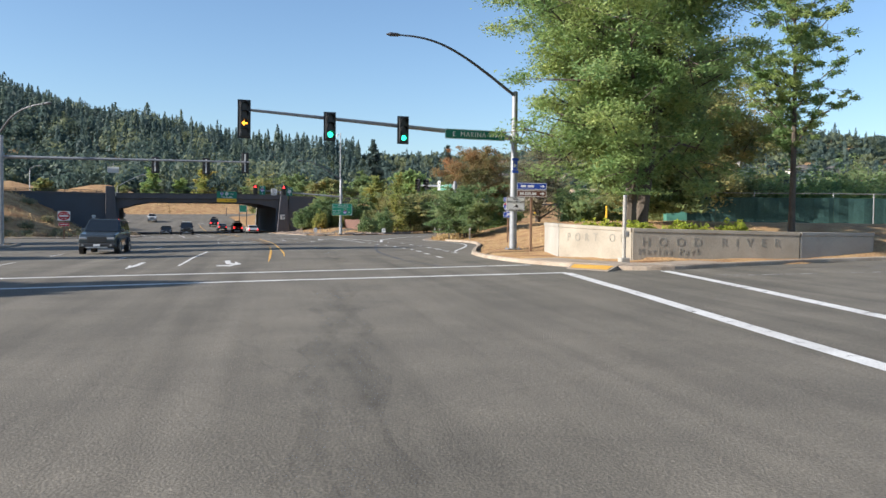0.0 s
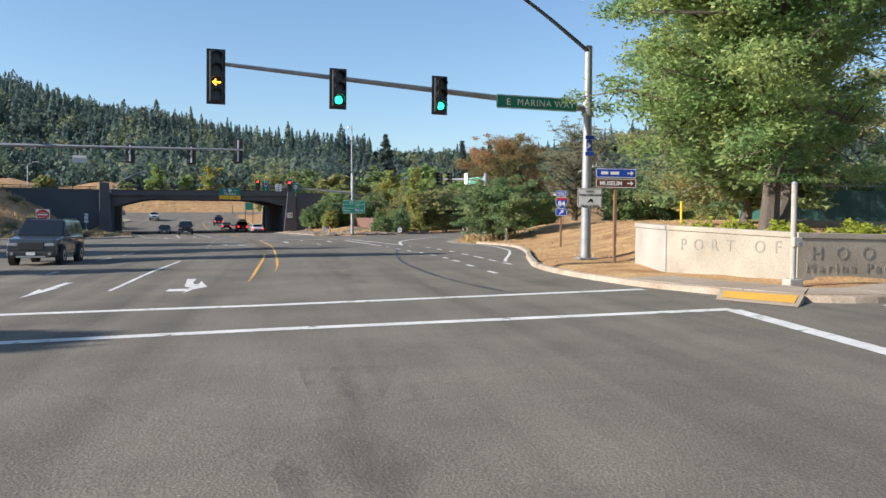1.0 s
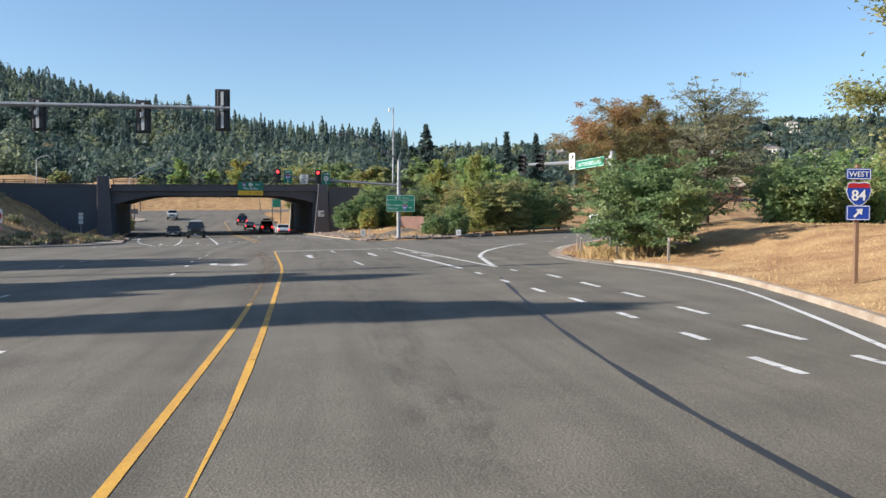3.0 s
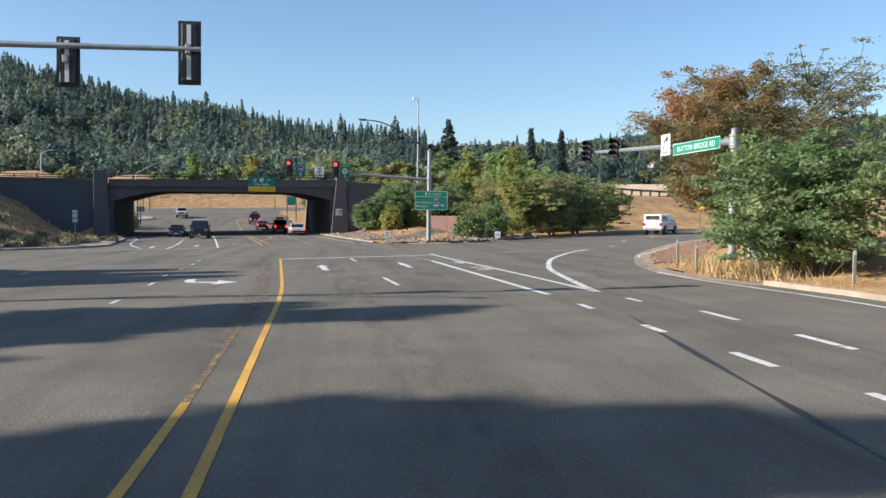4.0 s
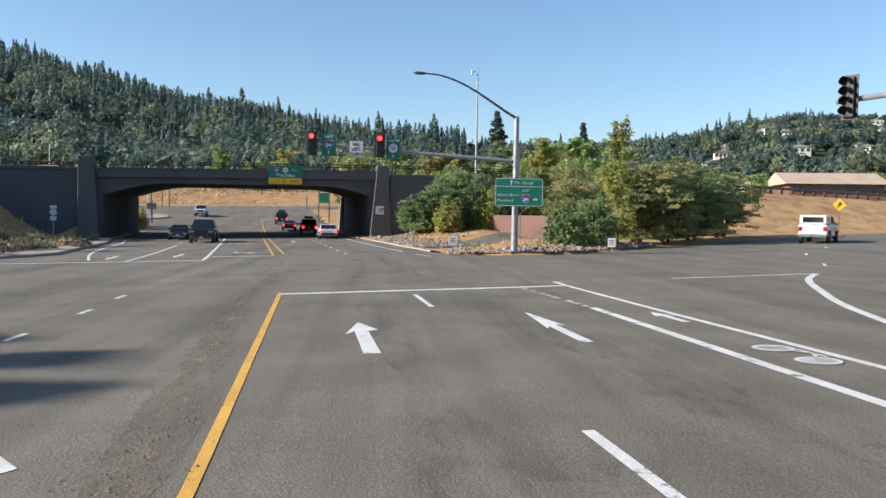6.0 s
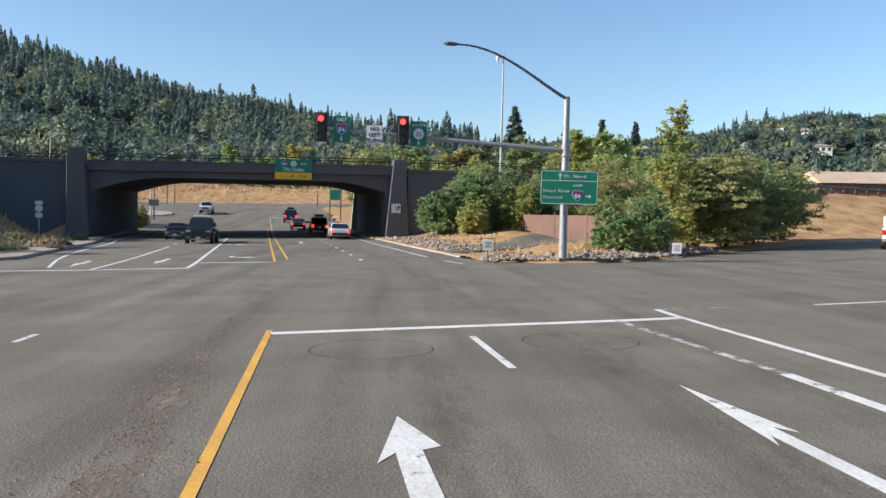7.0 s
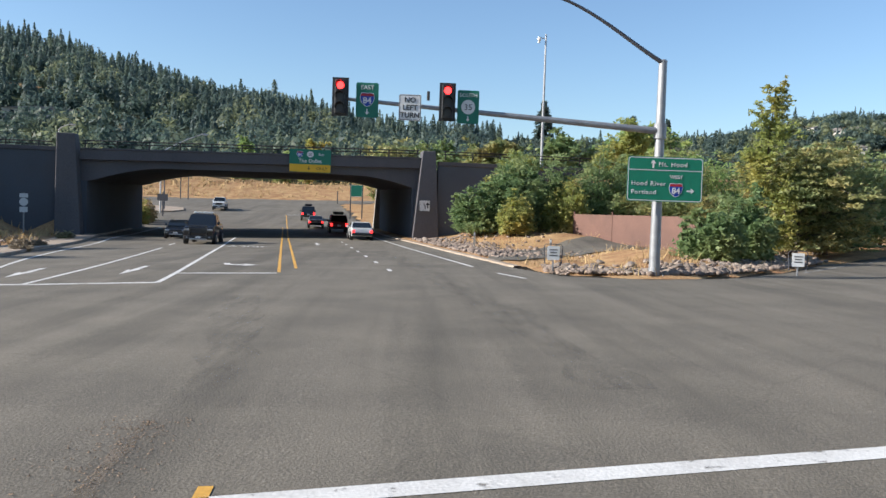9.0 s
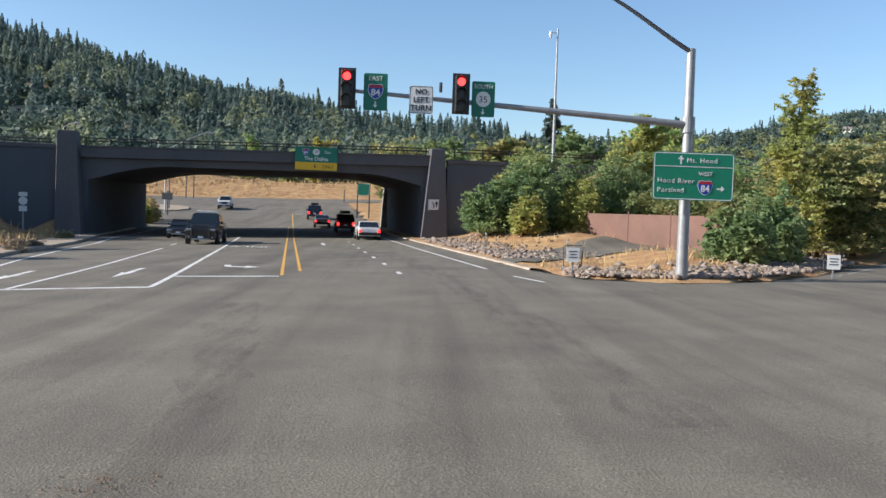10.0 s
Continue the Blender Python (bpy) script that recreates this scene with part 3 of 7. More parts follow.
def graded(lo, hi, step, reach, ratio=1.18):
    inner = list(np.arange(lo, hi + 1e-6, step))
    low, high, s = [], [], step
    while (low[-1] if low else lo) > reach[0]:
        s *= ratio
        low.append((low[-1] if low else lo) - min(s, 130))
    s = step
    while (high[-1] if high else hi) < reach[1]:
        s *= ratio
        high.append((high[-1] if high else hi) + min(s, 130))
    return np.array(low[::-1] + inner + high)


def build_ground():
    gx, gy = graded(-48, 60, 0.9, (-2600, 2600)), graded(28, 200, 1.2, (-900, 3200))
    X, Y = np.meshgrid(gx, gy)
    V = np.stack([X.ravel(), Y.ravel(), terrain(X.ravel(), Y.ravel())], 1)
    nx, ny = len(gx), len(gy)
    i = (np.arange(ny - 1)[:, None] * nx + np.arange(nx - 1)).ravel()
    ob = arrays("ground", V, np.stack([i, i + 1, i + nx + 1, i + nx], 1), "ground", smooth=True)
    tagged(ob, "dry yellow grass and bare earth with wooded hills behind", "ground", kind="structure")


def build_road():
    bm = bbm()
    bm.faces.new([bm.verts.new((x, y, 0)) for x, y in ROAD])
    bmesh.ops.triangulate(bm, faces=bm.faces[:])
    cuts = [("y", c) for c in PROFILE_Y[1:] + (95, 107, 280)] + [("x", c) for c in (-26, 20, 22, 134)]
    for axis, c in cuts:
        bmesh.ops.bisect_plane(bm, geom=bm.verts[:] + bm.edges[:] + bm.faces[:], plane_co=(c, c, 0), plane_no=(1, 0, 0) if axis == "x" else (0, 1, 0))
    for vtx in bm.verts:
        vtx.co.z = gz(vtx.co.x, vtx.co.y)
    bmesh.ops.recalc_face_normals(bm, faces=bm.faces)
    if sum(f.normal.z for f in bm.faces) < 0:
        bmesh.ops.reverse_faces(bm, faces=bm.faces)
    tagged(link_mesh("road", bm, "asphalt"), "worn grey asphalt road with sealed cracks", "road", kind="structure")


build_ground()
build_road()


def along(pts, step=1.0):
    """Points along a polyline at even small steps."""
    out = [tuple(pts[0])]
    for a, b in zip(pts, pts[1:]):
        n = max(1, round(math.dist(a[:2], b[:2]) / step))
        out += [(a[0] + (b[0] - a[0]) * k / n, a[1] + (b[1] - a[1]) * k / n) for k in range(1, n + 1)]
    return out


def curve(pts, n=6):
    """A smooth line through points (Catmull-Rom)."""
    P = [pts[0]] + list(pts) + [pts[-1]]
    out = []
    for a, b, c, d in zip(P, P[1:], P[2:], P[3:]):
        for k in range(n):
            t = k / n
            out.append(tuple(0.5 * (2 * b[i] + (c[i] - a[i]) * t + (2 * a[i] - 5 * b[i] + 4 * c[i] - d[i]) * t * t + (3 * b[i] - a[i] - 3 * c[i] + d[i]) * t ** 3) for i in (0, 1)))
    return out + [tuple(pts[-1])]


def sides_of(line):
    out = []
    for i, p in enumerate(line):
        a, b = line[max(i - 1, 0)], line[min(i + 1, len(line) - 1)]
        L = math.dist(a, b) or 1
        out.append((-(b[1] - a[1]) / L, (b[0] - a[0]) / L))
    return out


def stripe(name, pts, width, mat, label, category="road marking", lift=0.006, ragged=0.0, taper=0.0):
    """A painted line that follows the road, raised by the paint's thickness."""
    line = along(pts, 1.0)
    bm, rows = bbm(), []
    rnd = random.Random(len(line) * 7 + int(pts[0][0] * 10))
    for (x, y), (sx, sy) in zip(line, sides_of(line)):
        w = width / 2 * (1 + ragged * rnd.uniform(-1, 1))
        if taper:
            w *= min(1.0, 0.12 + math.dist((x, y), line[0]) / taper)
        rows.append([bm.verts.new((x + k * w * sx, y + k * w * sy, gz(x + k * w * sx, y + k * w * sy) + lift)) for k in (-1, 1)])
    for (a, b), (c, d) in zip(rows, rows[1:]):
        bm.faces.new((a, c, d, b))
    bmesh.ops.recalc_face_normals(bm, faces=bm.faces)
    if sum(f.normal.z for f in bm.faces) < 0:
        bmesh.ops.reverse_faces(bm, faces=bm.faces)
    return tagged(link_mesh(name, bm, mat), label, category, kind="structure")


def patch(name, outline, mat, label, at, turn=0.0, scale=1.0, lift=0.006, category="road marking"):
    """A painted symbol from an outline, laid on the road."""
    bm = bbm()
    c, s = math.cos(turn), math.sin(turn)
    vs = []
    for x, y in outline:
        px, py = at[0] + scale * (x * c - y * s), at[1] + scale * (x * s + y * c)
        vs.append(bm.verts.new((px, py, gz(px, py) + lift)))
    f = bm.faces.new(vs)
    f.normal_update()
    if f.normal.z < 0:
        f.normal_flip()
    bmesh.ops.triangulate(bm, faces=bm.faces[:])
    return tagged(link_mesh(name, bm, mat), label, category, kind="structure")


def kerb(name, pts, label, height=0.14, width=0.18, mat="kerb", inward=1):
    """A concrete kerb along a line, a real step with a rounded upper edge."""
    line = along(pts, 1.2)
    bm, rows = bbm(), []
    prof = [(-0.03, -0.02), (0.0, height * 0.8), (0.03, height), (width, height + 0.005), (width + 0.02, -0.2)]
    for (x, y), (sx, sy) in zip(line, sides_of(line)):
        rows.append([bm.verts.new((x - inward * o * sx, y - inward * o * sy, gz(x, y) + h)) for o, h in prof])
    for a, b in zip(rows, rows[1:]):
        for k in range(len(prof) - 1):
            bm.faces.new((a[k], b[k], b[k + 1], a[k + 1]))
    bmesh.ops.recalc_face_normals(bm, faces=bm.faces)
    return tagged(link_mesh(name, bm, mat), label, "kerb", kind="structure")


# ---------------------------------------------------------------- kerbs, pavements, road markings
kerb("kerb_corner", curve(RIGHT_SIDE[5:21], 4), "pale concrete kerb round the dry grass corner")
kerb("kerb_bridge", RAMP_LEFT[10:15], "low concrete kerb running under the bridge", height=0.08, width=0.3)
kerb("kerb_left", [FAR_SIDE[-2], FAR_SIDE[-1]] + LEFT_SIDE[:7], "dark concrete kerb along the pavement below the bridge")
kerb("kerb_park", LEFT_SIDE[12:18], "concrete kerb along the verge")


def build_pavement(name, inner, width, label, step=1.6):
    """A raised strip of concrete bays along a kerb, each bay a slab of its own."""
    line = along(inner, step)
    sid = sides_of(line)
    root = thing(name, (0, 0, 0), label, "pavement", kind="structure")
    for i in range(len(line) - 1):
        bm, ring = bbm(), []
        for (x, y), (sx, sy) in ((line[i], sid[i]), (line[i + 1], sid[i + 1])):
            ax, ay = line[i + 1][0] - line[i][0], line[i + 1][1] - line[i][1]
            g = 0.01 * (1 if (x, y) == line[i] else -1)
            for o in (0.19, 0.19 + width):
                ring.append((x + g * ax - o * sx, y + g * ay - o * sy))
        a, b, d, c = ring
        top = [bm.verts.new((px, py, gz(px, py) + 0.15)) for px, py in (a, b, c, d)]
        low = [bm.verts.new((px, py, gz(px, py) - 0.15)) for px, py in (a, b, c, d)]
        bm.faces.new(top)
        for k in range(4):
            bm.faces.new((top[k], low[k], low[(k + 1) % 4], top[(k + 1) % 4]))
        bmesh.ops.recalc_face_normals(bm, faces=bm.faces)
        part("slab", bm, "pavement", root)


def corner_pad():
    """Sloped ramp to the crossing with its yellow edge mat."""
    top, foot = ((8.05, 38.6), (9.1, 37.1)), ((7.5, 37.8), (8.3, 36.15))
    bm = bbm()
    t = [bm.verts.new((x, y, gz(x, y) + 0.155)) for x, y in top]
    f = [bm.verts.new((x, y, gz(x, y) + 0.012)) for x, y in foot]
    u = [bm.verts.new((x, y, gz(x, y) - 0.1)) for x, y in top]
    for face in ((t[0], f[0], f[1], t[1]), (t[0], u[0], f[0]), (t[1], f[1], u[1]), (t[0], t[1], u[1], u[0])):
        bm.faces.new(face)
    bmesh.ops.recalc_face_normals(bm, faces=bm.faces)
    tagged(link_mesh("kerb_ramp", bm, "pavement"), "sloped concrete kerb ramp down to the crossing", "ramp", kind="structure")
    bm = bbm()
    a, b, c, d = [Vector(v) for v in ((*top[0], gz(*top[0]) + 0.155), (*top[1], gz(*top[1]) + 0.155), (*foot[1], gz(*foot[1]) + 0.012), (*foot[0], gz(*foot[0]) + 0.012))]
    lift = Vector((0, 0, 0.012))
    ring = [a.lerp(d, 0.2) + lift, b.lerp(c, 0.2) + lift, b.lerp(c, 0.8) + lift, a.lerp(d, 0.8) + lift]
    ring = [ring[0].lerp(ring[1], 0.06), ring[0].lerp(ring[1], 0.94), ring[3].lerp(ring[2], 0.94), ring[3].lerp(ring[2], 0.06)]
    bm.faces.new([bm.verts.new(v) for v in ring])
    bmesh.ops.recalc_face_normals(bm, faces=bm.faces)
    tagged(link_mesh("tactile_mat", bm, "yellow_paint"), "yellow warning mat at the crossing ramp", "tactile mat", kind="structure")


W, SOLID = "white_paint", "solid white painted line"
stripe("crosswalk_line", [(-19, 33.4), (-8.9, 34.5), (-1.8, 35.45), (6.95, 36.2)], 0.33, W, "white crosswalk line across the road")
stripe("crosswalk_line", [(-19, 37.4), (-9, 38.5), (-1.8, 39.1), (7.05, 40.4)], 0.33, W, "white crosswalk line across the road")
stripe("crosswalk_line", [(6.9, 36.1), (6.3, 30), (5.5, 22.9), (4.5, 13), (3.7, 4)], 0.33, W, "white crosswalk line across the side street")
stripe("crosswalk_line", [(10.25, 36.1), (9.5, 30), (8.65, 24.2), (7.4, 13), (6.6, 4)], 0.33, W, "white crosswalk line across the side street")
stripe("edge_line", [(11.0, 33.85), (15.4, 33.85), (30, 34.6)], 0.12, "worn_paint", "faded white line along the side street")
stripe("lane_line", [(-5.57, 43.4), (-5.6, 50), (-5.58, 57.6)], 0.12, W, SOLID)
for x, a, b in ((-9.18, 59.8, 62.4), (-9.2, 65.2, 68.3), (-8.7, 49.8, 51.3), (-12.9, 69, 71.2), (-12.6, 72.5, 74.2), (-12.4, 45, 48), (-12.6, 54, 57)):
    stripe("lane_dash", [(x, a), (x, b)], 0.11, W, "short white lane dash")
for x, a in ((-6.1, 75.6), (-6.45, 81.3), (-6.8, 85.2), (-6.95, 89.1), (-7.1, 92.9), (-7.35, 96.3), (-12.2, 83), (-12.6, 88)):
    stripe("lane_dash", [(x, a), (x - 0.02, a + 0.9)], 0.12, W, "short white guide dash")
for x, a, b in ((5.06, 49.8, 50.85), (5.27, 53.2, 54.5), (5.39, 56.1, 57.0), (5.38, 59.05, 60.0), (5.35, 62.1, 63.2), (5.16, 64.9, 66.1), (5.0, 68.3, 69.3),
                (4.9, 72.1, 73.05), (5.0, 46.4, 47.5), (6.7, 53.0, 54.3), (6.86, 55.75, 57.6), (6.97, 59.3, 60.65), (7.08, 62.9, 64.2), (7.05, 66.0, 67.6),
                (7.0, 69.6, 71.2), (6.45, 73.3, 74.2), (6.62, 50.6, 51.8)):
    stripe("bike_lane_dash", [(x, a), (x, b)], 0.16, W, "short white bike lane dash")
stripe("edge_line", curve([(6.95, 52.6), (7.5, 54.6), (8.77, 58.7), (10.2, 64), (10.9, 69), (11.05, 73), (10.6, 79), (10.7, 83)], 4), 0.13, W, "solid white edge line beside the kerb")
stripe("centre_line", curve([(-1.62, 55), (-1.7, 60.3), (-1.9, 69), (-2.15, 77.7), (-2.75, 87), (-3.48, 97.5)], 4), 0.115, "yellow_paint", "solid yellow centre line")
stripe("centre_line", [(-1.64, 49.3), (-1.6, 52.5), (-1.62, 55)], 0.115, "yellow_paint", "yellow centre line tapering to a point", taper=6.5)
stripe("centre_line", curve([(-2.33, 45.2), (-2.27, 49), (-2.24, 58.9), (-2.3, 64)], 4), 0.11, "yellow_paint", "solid yellow centre line", taper=4.5)
stripe("centre_line", [(-2.3, 64), (-2.44, 70), (-2.68, 77)], 0.095, "yellow_worn", "worn yellow centre line")
GRIT = curve([(-2.55, 68), (-2.62, 74), (-2.75, 78.5), (-2.98, 83), (-3.5, 88.5), (-3.85, 92), (-4.3, 97), (-4.5, 99.5)], 4)
stripe("dirt_streak", GRIT[::-1], 0.6, "grit", "brown strip of sand and grit beside the yellow line", "dirt", 0.004, 0.5, taper=9.0)


def loose_grit():
    """Small stones swept to the middle of the road."""
    rng = np.random.default_rng(51)
    n = 2600
    line = np.array(GRIT)
    pick, f = rng.integers(0, len(line) - 1, n), rng.uniform(0, 1, (n, 1))
    c = line[pick] * (1 - f) + line[pick + 1] * f + np.stack([rng.normal(-0.05, 0.26, n), rng.normal(0, 0.1, n)], 1)
    s = rng.uniform(0.006, 0.018, n)
    z = ground(c[:, 0], c[:, 1]) + 0.009
    base = np.array([(1, 0, 0), (-0.5, 0.8, 0), (-0.5, -0.9, 0), (0.1, 0, 0.8)])
    V = np.stack([c[:, 0], c[:, 1], z], 1)[:, None] + base[None] * s[:, None, None] * rng.uniform(0.7, 1.3, (n, 4, 1))
    F = np.array([(0, 1, 3), (1, 2, 3), (2, 0, 3)])[None] + 4 * np.arange(n)[:, None, None]
    tagged(arrays("loose_grit", V.reshape(-1, 3), F.reshape(-1, 3), "gravel"), "small brown stones lying beside the yellow line", "grit", kind="stuff")


loose_grit()
stripe("stop_line", [(-3.45, 97.1), (0.05, 97.9), (3.27, 98.62), (4.56, 98.98)], 0.31, W, "white stop line across the lanes")
stripe("bike_lane_line", curve([(4.53, 100.5), (4.6, 98.4), (5.05, 92), (5.75, 83.6), (6.25, 76)], 4), 0.16, W, "solid white bike lane line")
stripe("guide_line", [(4.5, 100.5), (6.52, 100.95)], 0.13, "worn_paint", "worn white line across the bike lane")
stripe("bike_lane_line", curve([(3.75, 93), (4.35, 83), (4.8, 75.5)], 4), 0.2, W, "solid white bike lane line")
stripe("bike_lane_line", [(3.1, 98.6), (3.75, 93)], 0.16, "worn_paint", "worn white bike lane line")
stripe("gore_line", curve([(14.4, 103.1), (12.6, 100.3), (10.8, 96.3), (9.2, 92.2), (7.6, 86.2), (6.95, 82), (6.4, 77.5), (6.25, 76)], 4), 0.22, W, "thick white line round the slip road island")
stripe("stop_line", [(8.6, 101.35), (14.4, 103.1)], 0.18, W, "white line at the mouth of the slip road")
stripe("edge_line", curve([(13.9, 93.3), (14.6, 95.2), (16.1, 97.6), (20.9, 105.8), (27.6, 114.6), (40.5, 125.4), (58, 135.3), (90, 147)], 3), 0.14, W, "white edge line along the slip road")
stripe("edge_line", curve([(13.2, 122.4), (19.8, 129.9), (29.3, 138.2), (40.3, 146), (58, 153.8), (90, 164)], 3), 0.12, "worn_paint", "faded white edge line along the slip road")
for x, y in ((17.2, 107.5), (21, 116), (26, 123)):
    stripe("lane_dash", [(x, y), (x + 0.9, y + 1.7)], 0.12, W, "short white lane dash")
stripe("lane_dash", [(1.2, 79.4), (0.94, 82.7)], 0.13, W, "short white lane dash")
stripe("lane_dash", [(0.27, 93.6), (0.04, 96.6)], 0.12, W, "short white lane dash")
stripe("stop_line", [(-18.6, 113.2), (-12.4, 114.4), (-9.1, 115.5)], 0.3, W, "white stop line of the oncoming lanes")
stripe("stop_line", [(-9.5, 119.3), (-6.35, 119.75)], 0.3, W, "white stop line of the oncoming turn lane")
stripe("lane_line", curve([(-9.1, 115.5), (-9.6, 119.3), (-11.2, 130), (-13.3, 144), (-15.9, 160.7)], 4), 0.16, W, SOLID)
stripe("lane_line", curve([(-12.4, 114.4), (-13.5, 124), (-15.6, 138.7)], 4), 0.14, W, SOLID)
for k in range(5):
    stripe("lane_dash", [(-16.4 - 1.3 * k, 143 + 9 * k), (-16.75 - 1.3 * k, 145.6 + 9 * k)], 0.12, W, "short white lane dash")
stripe("edge_line", curve([(-14.5, 116), (-16.9, 123.6), (-18.9, 132), (-21.4, 145), (-24.6, 158), (-29, 185)], 4), 0.14, W, "solid white edge line beside the kerb")
stripe("centre_line", [(-6.33, 120.2), (-12.3, 162), (-16, 188)], 0.115, "yellow_paint", "solid yellow centre line under the bridge")
stripe("centre_line", [(-6.0, 122.2), (-11.8, 162), (-15.5, 188), (-19, 212)], 0.115, "yellow_paint", "solid yellow centre line under the bridge")
stripe("edge_line", [(0.7, 124.4), (-1.8, 142), (-4.4, 162.4), (-8, 188)], 0.14, W, "solid white edge line beside the kerb")
stripe("edge_line", [(1.95, 118.4), (1.3, 120.8)], 0.14, W, "short white edge line")
for k in range(7):
    stripe("lane_dash", [(-2.5 - 0.66 * k, 121.3 + 5 * k), (-2.62 - 0.66 * k, 122.4 + 5 * k)], 0.16, W, "short white lane dash")
stripe("lane_line", [(-11.4, 188), (-15.4, 214)], 0.14, W, SOLID)
stripe("stop_line", [(-19, 212.5), (-15.4, 214)], 0.3, W, "white stop line of the far junction")
# oil along the middle of the lanes, sealed cracks, detector loops
for pts, w in (([(-1.0, 94.4), (-0.6, 88), (-0.36, 84.2), (-0.2, 82.7), (0.25, 81.7), (0.85, 81.4)], 0.7), ([(1.7, 97), (2.1, 89), (2.7, 84.6), (3.1, 84)], 0.8), ([(2.3, 84.4), (2.9, 82.4), (3.35, 81.4)], 0.7), ([(-0.3, 82), (-0.2, 74)], 0.8), ([(0.5, 44), (0.6, 58), (0.2, 72)], 0.9), ([(-4.0, 100), (-6.0, 112)], 0.8), ([(0.6, 101), (-0.6, 116), (-3.4, 138)], 0.9), ([(-2.0, 12), (-0.6, 32)], 0.9)):
    stripe("oil_stain", curve(pts, 4), w, "oil", "dark oil stain along the lane", "stain", 0.0035, 0.4)
stripe("sealed_crack", curve([(5.3, 71), (4.3, 64), (3.6, 58.5), (3.15, 53.5), (3.0, 49.5), (3.1, 45.5), (3.4, 42.5), (3.9, 40.2)], 4), 0.09, "tar", "dark sealed crack in the asphalt", "crack", 0.0045, 0.7)
stripe("gutter_pan", curve(RIGHT_SIDE[20:28], 4), 0.75, "pavement", "pale dusty concrete gutter beside the dirt corner", "gutter", 0.003)
stripe("gutter_dust", curve([(11.05, 80), (11.3, 85), (12.5, 89.6), (13.9, 93.2)], 4), 0.45, "dust", "pale dusty gutter beside the dirt corner", "dirt", 0.004, 0.3)
stripe("oil_stain", curve([(13.7, 96.9), (10.6, 89.3), (9.1, 84.9), (8.0, 81)], 4), 0.3, "oil", "dark tyre mark on the slip road", "stain", 0.0035, 0.4)
stripe("sealed_crack", curve([(6.8, 38.6), (14, 36.6), (24, 36.4)], 4), 0.1, "tar", "dark sealed crack in the asphalt", "crack", 0.0045, 0.7)

for cx, cy in ((-1.65, 95.35), (1.75, 96.0)):
    a = [2 * math.pi * k / 28 for k in range(29)]
    stripe("detector_loop", [(cx + 0.95 * math.cos(t), cy + 0.95 * math.sin(t)) for t in a], 0.014, "tar", "thin dark sealed ring cut into the lane", "road marking", 0.005)

STRAIGHT = [(-0.1, 0), (0.1, 0), (0.09, 2.25), (0.24, 2.0), (0.02, 4.3), (-0.2, 1.6), (-0.09, 1.95)]
BROAD = [(-0.13, 0), (0.13, 0), (0.12, 2.45), (0.3, 2.55), (0.02, 3.7), (-0.3, 2.1), (-0.12, 2.4)]
TURN_LEFT = [(0.0, 0), (0.33, 0), (0.3, 0.6), (0.2, 1.25), (0.0, 1.5), (-0.32, 1.63), (-0.88, 1.95), (-0.82, 2.6), (-1.52, 1.55), (-0.78, 0.6), (-0.86, 1.28), (-0.4, 1.16), (-0.12, 1.05), (-0.02, 0.6)]
HOOKED = [(0.1, -0.1), (-0.12, -0.15), (-0.17, 0.25), (-0.2, 1.25), (-0.3, 1.85), (-0.4, 1.75), (-0.37, 0.75), (-0.7, 2.7), (-0.43, 3.3), (-0.26, 4.55), (-0.3, 3.85), (0.2, 3.7), (0.18, 3.15), (-0.24, 3.15), (-0.33, 2.95), (-0.1, 2.4), (-0.05, 1.75)]
patch("lane_arrow", BROAD, W, "white straight-ahead arrow painted on the lane", (-1.04, 87.3), 0.08)
for at, turn in (((2.35, 88.1), 0.06), ((-7.2, 46.3), math.pi), ((-11.6, 122.8), math.pi + 0.1), ((-14.6, 121.0), math.pi + 0.15), ((-7.6, 145.6), 0.14)):
    patch("lane_arrow", STRAIGHT, W, "white straight-ahead arrow painted on the lane", at, turn)
patch("turn_arrow", HOOKED, W, "white hooked turn arrow painted on the lane", (-4.0, 46.6), math.pi)
for at, turn, size in (((-5.33, 83.5), math.pi, 1.0), ((-9.0, 125.2), math.pi + 0.1, 0.75)):
    patch("turn_arrow", TURN_LEFT, W, "white turn arrow painted on the lane", at, turn, size)
patch("bike_arrow", [(-0.08, 0), (0.08, 0), (0.08, 1.0), (0.22, 0.9), (0, 1.7), (-0.22, 0.9), (-0.08, 1.0)], W, "white arrow in the bike lane", (4.85, 90.4), 0.08)


def ring(cx, cy, r, w, n=20, start=0.0, end=2 * math.pi):
    a = [start + (end - start) * k / n for k in range(n + 1)]
    return [(cx + (r + w) * math.cos(t), cy + (r + w) * math.sin(t)) for t in a] + [(cx + r * math.cos(t), cy + r * math.sin(t)) for t in a[::-1]]


def bike_symbol(x, y):
    root = thing("bike_symbol", (x, y, gz(x, y)), "white bicycle symbol painted in the bike lane", "road marking", rz=5, kind="structure")
    for out in (ring(0, 0.35, 0.24, 0.07, end=6.2), ring(0, 1.45, 0.24, 0.07, end=6.2), [(-0.03, 0.35), (0.03, 0.35), (0.33, 0.9), (0.27, 0.93)],
                [(-0.03, 1.45), (0.03, 1.45), (0.33, 0.9), (0.27, 0.87)], [(0.27, 0.6), (0.33, 0.6), (0.3, 1.3), (0.24, 1.3)]):
        bm = bbm()
        bm.faces.new([bm.verts.new((px, py, 0.014 + 0.02 * px)) for px, py in out])
        bmesh.ops.triangulate(bm, faces=bm.faces[:])
        bmesh.ops.recalc_face_normals(bm, faces=bm.faces)
        part("painted_stroke", bm, "white_paint", root)


